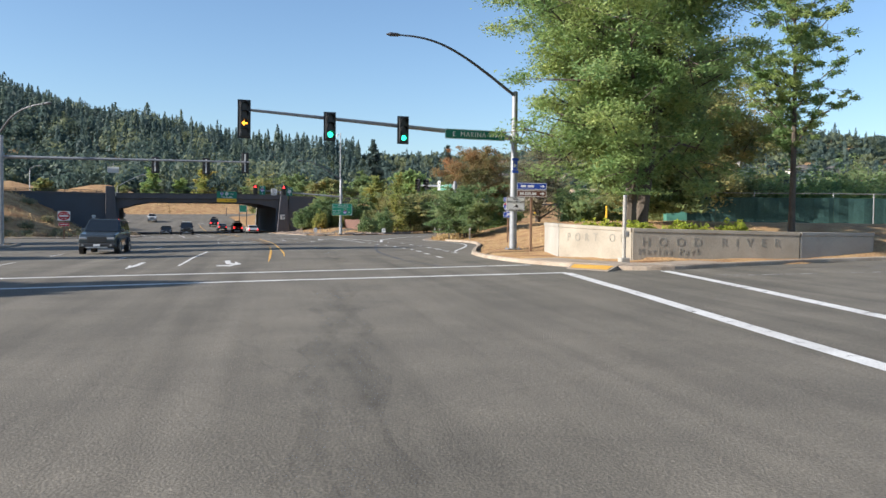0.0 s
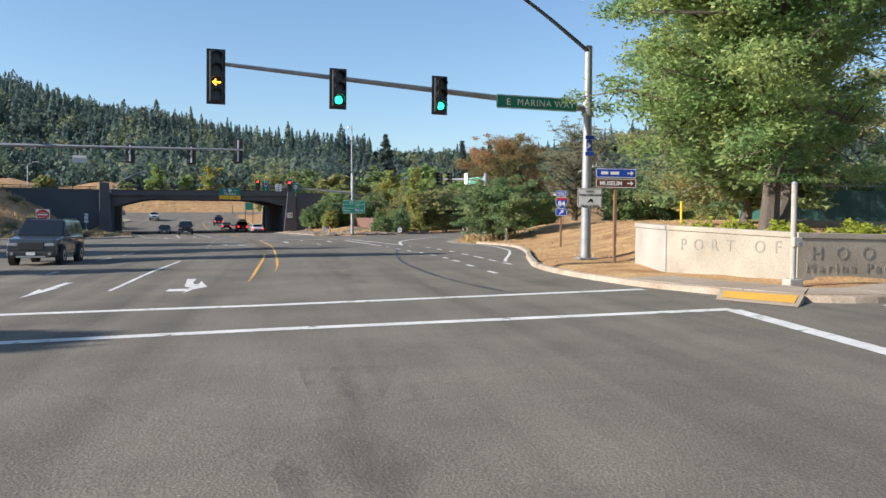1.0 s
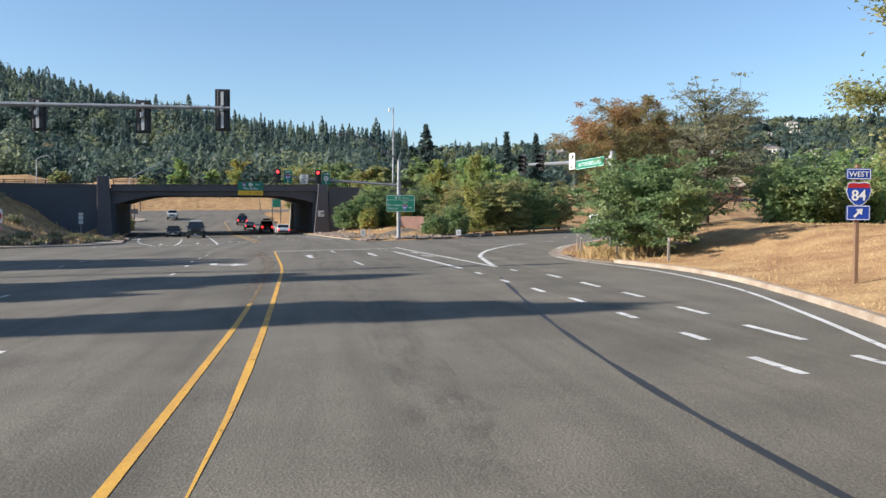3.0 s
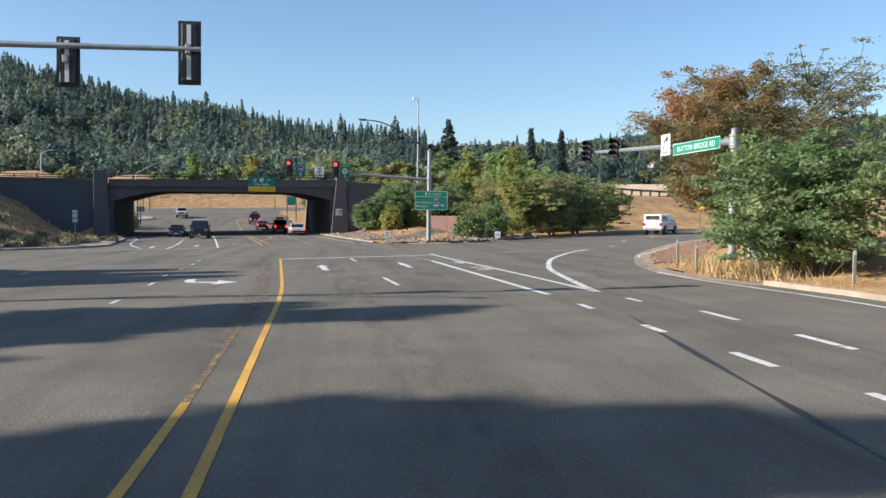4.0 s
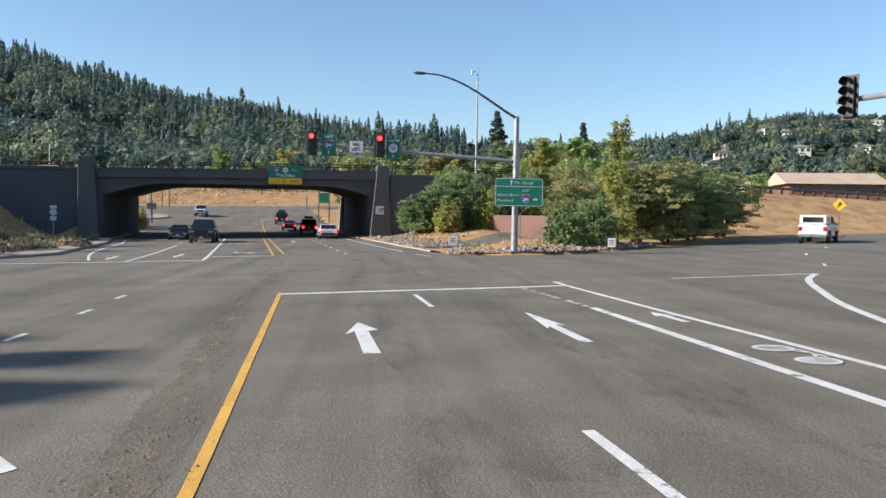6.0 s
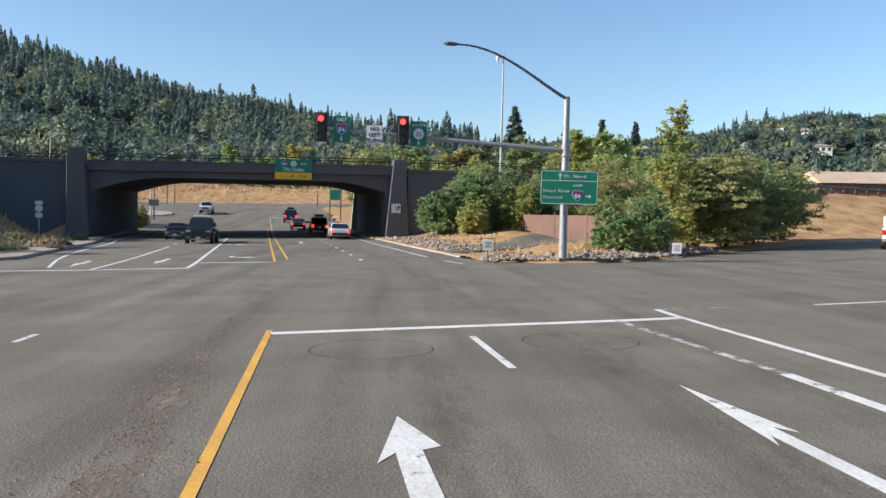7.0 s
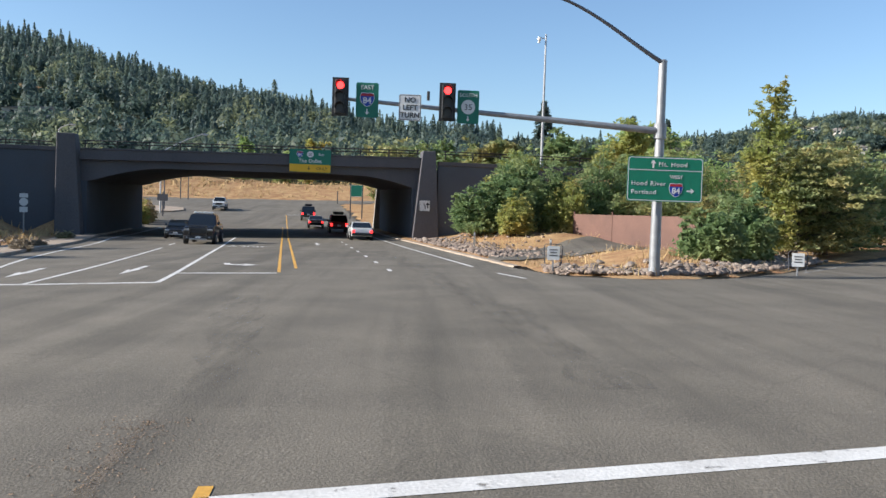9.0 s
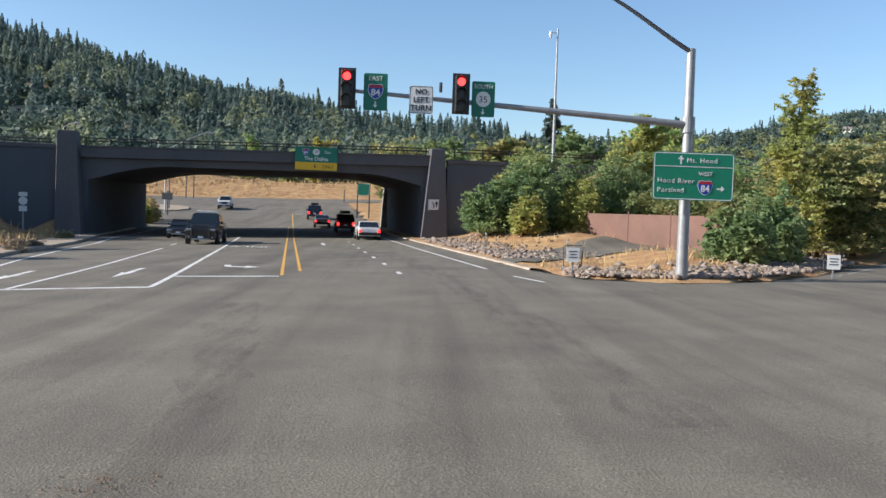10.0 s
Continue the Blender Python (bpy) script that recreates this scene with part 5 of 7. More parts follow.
s.matrix_world = bridge.matrix_world @ pose(13.4, -0.85, 0)
panel(s, -0.45, 0.45, 2.35, 3.25, "sign_white", 0, "sign_black")
shape(s, [(-0.3, 2.85), (-0.1, 3.05), (-0.1, 2.92), (0.0, 2.75), (0.0, 2.5), (0.08, 2.5), (0.08, 2.8), (-0.06, 2.98), (-0.06, 3.1)], "sign_black", -0.004, "symbol")
arrow_shape(s, 0.25, 2.85, 0.5, 0, "sign_black", -0.004)
s = thing("route_marker_post", (0, 0, 0), "grey route marker signs on a post, seen in shade", "road sign")
s.matrix_world = bridge.matrix_world @ pose(-17.3, -2.4, 0)
local(s, "post", box(bbm(), (-0.05, 0.02, -0.6), (0.05, 0.1, 2.7), 0.01), "galvanised")
panel(s, -0.3, 0.3, 2.35, 2.65, "back_strip", 0, None, 0.03)
oval(s, 0, 2.02, 0.62, 0.6, "back_strip", 0.0)
panel(s, -0.28, 0.28, 1.25, 1.65, "back_strip", 0, None, 0.03)
s = thing("do_not_enter_sign", (-24.9, 110.6, tz(-24.9, 110.6)), "red and white DO NOT ENTER sign with a second plate", "road sign", "", 6)
local(s, "post", box(bbm(), (-0.05, 0.02, -0.2), (0.05, 0.11, 2.9), 0.01), "post_wood")
panel(s, -0.46, 0.46, 1.9, 2.82, "sign_white", 0, None)
oval(s, 0, 2.36, 0.86, 0.86, "sign_red", -0.002)
shape(s, [(-0.33, 2.29), (0.33, 2.29), (0.33, 2.43), (-0.33, 2.43)], "sign_white", -0.007, "bar")
lettering("DO NOT", 0.15, "sign_white", s, (0, -0.012, 2.5))
lettering("ENTER", 0.15, "sign_white", s, (0, -0.012, 2.08))
s.scale = (1.4, 1.4, 1.15)
panel(s, -0.4, 0.4, 1.35, 1.72, "sign_red", 0, "sign_white")
shape(s, [(-0.28, 1.5), (0.28, 1.5), (0.28, 1.57), (-0.28, 1.57)], "sign_white", -0.006, "bar")

# wooden-post signs on the grass
s = thing("museum_sign", (9.62, 48.35, tz(9.62, 48.35)), "blue and brown MUSEUM direction sign on a wooden post", "road sign", "", -4)
local(s, "post", box(bbm(), (-0.05, 0.02, -0.3), (0.05, 0.12, 2.55), 0.01), "post_wood")
panel(s, -0.71, 0.71, 2.87, 3.19, "sign_blue", 0, "sign_white", 0.03)
panel(s, -0.71, 0.71, 2.53, 2.85, "sign_brown", 0, "sign_white", 0.03)
lettering("MUSEUM", 0.2, "sign_white", s, (-0.18, -0.008, 2.62), bold=0.003)
for z in (3.03, 2.69):
    arrow_shape(s, 0.5, z, 0.22, -math.pi / 2, "sign_white", -0.003)
for x, w in ((-0.52, 0.24), (-0.2, 0.3)):
    shape(s, [(x, 2.98), (x + w, 2.98), (x + w, 3.08), (x, 3.08)], "sign_white", -0.004, "bar")
s = thing("route_sign", (12.65, 62.8, tz(12.65, 62.8)), "blue WEST 84 route signs on a wooden post", "road sign", "", -8)
local(s, "post", box(bbm(), (-0.05, 0.03, -0.3), (0.05, 0.13, 3.0), 0.01), "post_wood")
panel(s, -0.31, 0.31, 2.62, 2.9, "sign_blue", 0, "sign_white", 0.03)
lettering("WEST", 0.19, "sign_white", s, (0, -0.008, 2.69))
shield(s, 0, 2.28, 0.6, 0, "84")
panel(s, -0.3, 0.3, 1.6, 1.98, "sign_blue", 0, "sign_white", 0.03)
arrow_shape(s, 0, 1.79, 0.3, -math.pi / 4, "sign_white", -0.003)


# ---------------------------------------------------------------- trees and shrubs
def leaf_mesh(name, centres, size, mat, parent, rng, long=1.5, droop=0.0, level=0.75):
    """Many small loose leaves with random turns; level: how steeply they stand."""
    n = len(centres)
    a = rng.normal(size=(n, 3))
    a[:, 2] = a[:, 2] * 0.6 * level - droop
    a /= np.linalg.norm(a, axis=1, keepdims=True)
    b = np.cross(a, rng.normal(size=(n, 3)) * (level, level, 1))
    b /= np.linalg.norm(b, axis=1, keepdims=True) + 1e-9
    s = size * rng.uniform(0.6, 1.35, (n, 1))
    V = np.stack([centres - a * s * long / 2 - b * s * 0.42, centres - a * s * long / 2 + b * s * 0.42, centres + a * s * long * 0.62], 1).reshape(-1, 3)
    return arrays(name, V, np.arange(3 * n).reshape(-1, 3), mat, parent)


def clump_points(rng, centres, radii, count, flat=0.55):
    """Points spread over flattened sprays, denser in the larger ones, thinning outwards."""
    w = np.asarray(radii) ** 2
    pick = rng.choice(len(centres), count, p=w / w.sum())
    d = rng.normal(size=(count, 3))
    return np.asarray(centres)[pick] + d * (0.56 * np.asarray(radii)[pick])[:, None] * (1, 1, flat)


def tree(name, x, y, h, r, low, leaves, size, mat, seed, label, category="tree", trunks=1, girth=0.22, limbs=16, peak=0.45, gap=0.0, group="", z=None, narrow=1.0, flat=0.55):
    """A tapered trunk or several, limbs and twigs, and a crown of many small leaves in clumps.
    low: height of the crown's foot; peak: height of its widest place as a part of the crown; gap: how far the clumps shrink."""
    rng = np.random.default_rng(seed)
    z = tz(x, y) if z is None else z
    root = thing(name, (x, y, z), label, category, group)
    centres, radii = [], []
    wood = bbm()

    def wide(t):
        return r * max(0.18, (1 - abs((t - peak) / (1 - peak if t > peak else peak + 0.25)) ** 2.0)) ** 0.6

    for k in range(trunks):
        ang = 2 * math.pi * k / trunks + 0.6
        lean = 0.0 if trunks == 1 else 0.09 * r
        top = Vector((math.cos(ang) * lean * 2 + rng.normal() * 0.05 * h * 0.3, math.sin(ang) * lean * 2 + rng.normal() * 0.015 * h, h * (0.93 if k == 0 else 0.8)))
        foot = Vector((math.cos(ang) * 0.35, math.sin(ang) * 0.35, -0.25)) if trunks > 1 else Vector((0, 0, -0.25))
        bend = Vector((rng.normal() * 0.03 * h, rng.normal() * 0.03 * h, 0))
        path = [foot.lerp(top, t) + bend * math.sin(math.pi * t) for t in (i / 9 for i in range(10))]
        tube(wood, path, [girth * 1.25] + [girth * (1 - 0.92 * i / 9) + 0.012 for i in range(1, 10)], 9)
        for i in range(limbs // trunks):
            t0 = low / h + (0.97 - low / h) * ((i + rng.uniform(0, 1)) / (limbs // trunks))
            base = path[0].lerp(path[-1], max(0.0, t0 - 0.07)) + bend * math.sin(math.pi * t0)
            rel = (t0 * h - low) / (h - low)
            az = rng.uniform(0, 2 * math.pi) if trunks == 1 else ang + rng.uniform(-2.0, 2.0)
            reach = wide(rel) * rng.uniform(0.72, 1.12) * narrow
            tip = Vector((top.x * t0 + math.cos(az) * reach, top.y * t0 + math.sin(az) * reach, t0 * h + reach * rng.uniform(-0.12, 0.35)))
            mid = base.lerp(tip, 0.5) + Vector((0, 0, reach * rng.uniform(0.0, 0.15)))
            g = girth * (1 - 0.8 * t0) * 0.45
            tube(wood, [base, mid, tip], [g, g * 0.6, max(0.02, g * 0.28)], 6, caps=False)
            for f in (0.16, 0.32, 0.5, 0.7, 0.9, 1.04):
                c = base.lerp(tip, f) + Vector(rng.normal(size=3)) * reach * 0.06
                centres.append(c)
                radii.append(reach * (0.24 - 0.08 * f) * rng.uniform(0.6, 1.25) * (1 - gap) + 0.1)
            for _ in range(8):
                f = rng.uniform(0.3, 1.0)
                b0 = base.lerp(tip, f)
                off = Vector((rng.normal(), rng.normal(), rng.normal() * 0.6 + 0.1)) * reach * 0.3
                tube(wood, [b0, b0 + off * 0.5, b0 + off], [g * 0.35, g * 0.25, 0.008], 5, caps=False)
                centres.append(b0 + off)
                radii.append(reach * rng.uniform(0.08, 0.19) * (1 - gap) + 0.09)
        for _ in range(7):
            c = path[-1].lerp(path[-3], rng.uniform(0, 1))
            centres.append(c + Vector(rng.normal(size=3)) * 0.09 * r)
            radii.append(rng.uniform(0.07, 0.15) * r + 0.12)
    part("trunk", wood, "bark", root)
    P = clump_points(rng, [tuple(c) for c in centres], radii, leaves, flat)
    P[:, 2] = np.maximum(P[:, 2], low * 0.55)
    leaf_mesh("crown", P, size, mat, root, rng)
    return root


def shrub(x, y, h, r, leaves, size, mat, seed, label, name="shrub", group="shrubs", z=None, category="shrub"):
    """A many-stemmed bush, leafy to the ground, with an uneven outline."""
    rng = np.random.default_rng(seed)
    z = tz(x, y) if z is None else z
    root = thing(name, (x, y, z), label, category, group)
    wood, centres, radii = bbm(), [], []
    for i in range(34):
        az, f = rng.uniform(0, 2 * math.pi), math.sqrt(rng.uniform(0, 1))
        top = Vector((math.cos(az) * r * f, math.sin(az) * r * f, h * (1 - 0.45 * f * f) * rng.uniform(0.6, 1.12)))
        foot = Vector((top.x * 0.15, top.y * 0.15, -0.15))
        mid = foot.lerp(top, 0.55) + Vector((0, 0, 0.06 * h))
        tube(wood, [foot, mid, top], [0.02 + 0.008 * h, 0.012 + 0.004 * h, 0.006], 5, caps=False)
        for f2, k in ((0.25, 0.19), (0.5, 0.19), (0.72, 0.16), (0.88, 0.12), (1.0, 0.085), (1.08, 0.05)):
            c = foot.lerp(top, f2) + Vector((math.cos(az), math.sin(az), 0)) * r * (0.35 * (1 - f2))
            centres.append(c + Vector(rng.normal(size=3)) * 0.06 * r)
            radii.append(k * (r + h) / 2 * rng.uniform(0.55, 1.4))
    part("stem", wood, "bark", root)
    P = clump_points(rng, [tuple(c) for c in centres], radii, leaves, 0.5)
    P[:, 2] = np.abs(P[:, 2]) * 0.98 + 0.02
    leaf_mesh("crown", P, size, mat, root, rng)
    return root


def fir(x, y, h, r, seed, label, z=None, leaves=5000, mat="needle"):
    """A conifer with whorls of drooping boughs, ragged at the edge."""
    rng = np.random.default_rng(seed)
    z = tz(x, y) if z is None else z
    root = thing("fir_tree", (x, y, z), label, "tree", "firs")
    wood, pts = bbm(), []
    tube(wood, [(0, 0, -0.3), (0, 0, h * 0.5), (0, 0, h)], [h * 0.014 + 0.05, h * 0.008, 0.02], 7)
    n = 70
    for i in range(n):
        t = 0.08 + 0.91 * (i / n) ** 0.9
        az = i * 2.4 + rng.normal() * 0.3
        reach = r * (1 - t) ** 0.85 * rng.uniform(0.65, 1.15) + 0.15
        tip = Vector((math.cos(az) * reach, math.sin(az) * reach, h * t - reach * rng.uniform(0.1, 0.4)))
        base = Vector((0, 0, h * t))
        tube(wood, [base, tip], [0.05, 0.01], 4, caps=False)
        k = max(8, int(leaves / n * (reach / r) * 1.9))
        f = rng.uniform(0.12, 1.05, k)
        q = np.array(base) + f[:, None] * (np.array(tip) - np.array(base)) + rng.normal(size=(k, 3)) * (reach * 0.11 + 0.05) * np.array((1, 1, 0.55)) * (1.15 - f)[:, None]
        pts.append(q)
    part("trunk", wood, "bark", root)
    leaf_mesh("crown", np.concatenate(pts), h * 0.028 + 0.1, mat, root, rng, 2.0, 0.5)
    return root


# park trees behind the wall
tree("park_tree", 12.7, 44.0, 15.5, 4.9, 3.1, 230000, 0.084, "leaf_green", 11, "tall leafy green tree with twin trunks behind the wall", trunks=2, girth=0.27, limbs=58, peak=0.42, gap=0.16, z=1.1, flat=0.45)
tree("park_tree", 24.1, 49.8, 15.6, 2.6, 5.2, 36000, 0.095, "leaf_green", 12, "slender tree with open crown behind the wall", girth=0.17, limbs=26, peak=0.5, gap=0.55, z=1.2)
tree("park_tree", 18.0, 54.5, 8.6, 3.6, 1.6, 44000, 0.17, "leaf_dark", 13, "dense dark green tree further back in the park", girth=0.24, limbs=24, peak=0.4, z=1.5)
tree("park_tree", 30.3, 74.5, 14.5, 6.8, 1.6, 150000, 0.142, "leaf_olive", 14, "broad tree turning olive and brown at the grass bank", girth=0.34, limbs=52, peak=0.4, gap=0.06)
tree("turning_tree", 17.6, 92.4, 8.6, 3.6, 2.6, 70000, 0.09, "leaf_orange", 15, "tree with orange and brown autumn leaves beside the slip road", girth=0.2, limbs=34, peak=0.45, gap=0.22)
tree("sparse_tree", 27.0, 100.8, 10.2, 4.2, 1.4, 26000, 0.10, "leaf_brown", 16, "half-bare tree with thin brownish leaves and bare limbs", girth=0.3, limbs=52, peak=0.5, gap=0.34, flat=0.24)
tree("roadside_tree", 13.2, 78.2, 4.3, 2.7, 0.9, 36000, 0.1, "leaf_dark", 21, "low spreading many-stemmed tree at the slip road corner", trunks=4, girth=0.09, limbs=36, peak=0.35, gap=0.28, group="low roadside trees", flat=0.36)
shrub(19.6, 91.4, 4.2, 2.8, 30000, 0.13, "leaf_green", 23, "dense green bush beside the slip road")
for i, (x, y, h, r, m) in enumerate(((29, 92, 4.4, 3.2, "leaf_dark"), (33, 95, 5.0, 3.6, "leaf_green"), (36, 86, 5.2, 3.8, "leaf_olive"),
                                     (39, 78, 5.0, 3.8, "leaf_green"), (44, 84, 5.4, 4.2, "leaf_olive"), (46, 75, 5.2, 4.2, "leaf_green"), (52, 82, 5.6, 4.5, "leaf_dark"),
                                     (44, 80, 5, 3.6, "leaf_green"), (34, 76.5, 4.2, 3.0, "leaf_dark"), (57, 79, 6, 4.2, "leaf_dark"), (69, 76, 6.5, 4.5, "leaf_green"),
                                     (46, 98, 6, 4.6, "leaf_olive"), (40, 103, 5.6, 4.2, "leaf_green"), (52, 108, 6.5, 5, "leaf_olive"), (60, 92, 7, 5, "leaf_dark"))):
    shrub(x, y, h, r, 11000, 0.2, m, 30 + i, "dense bush on the dry bank beside the park")
# bushes round the freeway mast
for i, (x, y, h, r, m, n) in enumerate(((13.2, 128.2, 3.2, 1.35, "leaf_dark", 6000), (10.6, 125.4, 2.2, 1.3, "leaf_dark", 4000), (3.2, 148.6, 3.6, 1.8, "leaf_dark", 8000), (5.6, 150, 4.6, 2.4, "leaf_dark", 9000),
                                        (7.6, 152, 6.2, 3.0, "leaf_dark", 9000), (12, 152, 6.0, 3.2, "leaf_dark", 9000), (17, 150, 6.5, 3.4, "leaf_olive", 9000), (9.2, 149.2, 3.8, 1.5, "leaf_yellow", 3500),
                                        (5.3, 146.6, 2.6, 1.15, "leaf_yellow", 3500), (22, 152, 6.6, 3.6, "leaf_green", 8000))):
    shrub(x, y, h, r, int(n * 2.6), 0.14, m, 60 + i, "leafy roadside bush below the freeway bank")
for i, (x, y, h, r, m, n) in enumerate(((17.6, 133, 5.6, 2.9, "leaf_olive", 26000), (20.6, 135.6, 6.4, 3.2, "leaf_olive", 30000), (24.2, 139.6, 6.2, 3.1, "leaf_dark", 26000), (28.6, 144.4, 5.6, 2.7, "leaf_olive", 20000))):
    tree("roadside_tree", x, y, h, r, 0.7, n, 0.13, m, 140 + i, "low spreading many-stemmed tree beside the slip road", trunks=4, girth=0.1, limbs=40, peak=0.42, gap=0.26, group="low roadside trees", flat=0.28)
tree("yellowing_tree", 15.7, 131.2, 8.9, 1.15, 0.6, 9000, 0.12, "leaf_yellow", 81, "narrow young tree with yellow-green leaves", girth=0.08, limbs=34, peak=0.22, gap=0.25)
tree("yellowing_tree", 6.2, 155, 6.2, 1.6, 1.0, 6000, 0.2, "leaf_yellow", 82, "narrow young tree with yellow-green leaves", girth=0.09, limbs=22, peak=0.3)
tree("yellowing_tree", 16, 158, 6.4, 2.2, 1.0, 7000, 0.22, "leaf_yellow", 83, "narrow young tree with yellow-green leaves", girth=0.1, limbs=22, peak=0.3)
for i, (x, y, h, r, m) in enumerate(((9, 196, 6.6, 3.6, "leaf_olive"), (18, 200, 8.4, 4.2, "leaf_dark"), (27, 192, 6.8, 4, "leaf_green"), (37, 204, 6.4, 4, "leaf_green"),
                                     (12, 214, 8.4, 4.4, "leaf_olive"), (30, 220, 9.5, 5, "leaf_dark"), (88, 262, 6, 4.5, "leaf_green"), (122, 268, 6, 4.5, "leaf_olive"), (-4, 232, 11, 5, "leaf_olive"), (5, 240, 12, 5, "leaf_dark"))):
    tree("roadside_tree", x, y, h, r, 1.0, 6500, 0.42, m, 90 + i, "full green tree beyond the freeway", girth=0.2, limbs=18)
for i, (x, y, h, r, m) in enumerate(((-40, 290, 10.5, 3.0, "leaf_green"), (-24, 288, 11, 3.4, "leaf_yellow"), (-31, 294, 8, 3.0, "leaf_green"), (-71, 288, 4.5, 2.6, "leaf_olive"), (-104, 296, 6.5, 3.4, "leaf_green"),
                                     (-120, 300, 7.5, 3.8, "leaf_dark"), (-8, 292, 9, 3.2, "leaf_dark"), (-48, 284, 4.0, 2.4, "leaf_olive"))):
    tree("roadside_tree", x, y, h, r, 0.6, 6000, 0.42, m, 170 + i, "light green tree on the dry mounds beyond the freeway", girth=0.18, limbs=18, peak=0.3)
fir(31.5, 296, 21.5, 5.6, 101, "tall dark fir standing alone beyond the freeway")
fir(71, 360, 24, 3.8, 103, "tall dark fir beyond the freeway")
fir(84, 365, 23, 3.6, 104, "tall dark fir beyond the freeway")
# dead scrub on the bank beside the wing wall
rng_b = random.Random(31)
for i in range(16):
    x, y = rng_b.uniform(-30, -20.5), rng_b.uniform(116, 137)
    shrub(x, y, rng_b.uniform(0.35, 0.8), rng_b.uniform(0.5, 1.1), 1500, 0.07, ("leaf_brown", "dead_scrub", "dead_scrub")[i % 3], 260 + i, "low dead grey-brown scrub on the bank", group="bank scrub")
# low lime shrubs in the planting bed
for i, (x, y, r, h) in enumerate(((11.4, 46.2, 0.8, 0.62), (11.9, 44.4, 0.7, 0.6), (12.4, 42.6, 0.7, 0.62), (14.0, 41.7, 0.95, 0.6), (16.0, 41.7, 0.7, 0.66))):
    shrub(x, y, h, r, 2600, 0.09, "leaf_lime", 110 + i, "low lime-green shrub in the planting bed", group="planting bed shrubs", z=1.08)
# unseen trees on the verge outside, which shade the road, bank and wing wall
for i, (x, y, h, r, low) in enumerate(((-34, 31.4, 14.7, 2, 3), (-37, 48.1, 15.4, 2.1, 3), (-40, 56.6, 22.2, 1.3, 17), (-41, 67.6, 21, 2.6, 4), (-41, 66.9, 18.6, 2.8, 3), (-41, 63.8, 17, 2.3, 3),
                                        (-49, 79.7, 21.8, 1.1, 3), (-50, 81.9, 22.4, 1.1, 3), (-53, 84.7, 22.2, 2.8, 3), (-49, 78.5, 20.5, 1.3, 3),
                                        # added out of view only to darken the left bank and wing wall
                                        (-74, 114.3, 26.5, 4.5, 3), (-74, 121.3, 27.5, 4.5, 3), (-76, 128.4, 27.5, 4.5, 3), (-79, 135.3, 24, 4.5, 3), (-84, 143.5, 25, 5, 3), (-86, 151.5, 25, 5, 3), (-88, 158.5, 25, 5, 3))):
    tree("verge_tree", x, y, h, r, low, 7000, 0.85, "leaf_green", 120 + i, "tall unseen verge tree that casts shade", girth=0.3, limbs=22, peak=0.45)


rng_h = random.Random(9)
HOUSES = [(a * r, r) for a, r in ((rng_h.uniform(0.26, 0.72), rng_h.uniform(520, 960)) for _ in range(44))]


def hill_leaves(name, P, out, size, mat, rng):
    """Leaf sprays that lie on the outside of their crown, so that each crown has a lit and a shaded side."""
    n = len(P)
    nrm = out + rng.normal(size=(n, 3)) * 0.22
    nrm /= np.linalg.norm(nrm, axis=1, keepdims=True)
    a = np.cross(nrm, rng.normal(size=(n, 3)))
    a /= np.linalg.norm(a, axis=1, keepdims=True) + 1e-9
    b = np.cross(nrm, a)
    s = size * rng.uniform(0.6, 1.3, (n, 1))
    V = np.stack([P - a * s * 0.6 - b * s * 0.5, P - a * s * 0.6 + b * s * 0.5, P + a * s * 0.75], 1).reshape(-1, 3)
    return arrays(name, V, np.arange(3 * n).reshape(-1, 3), mat)


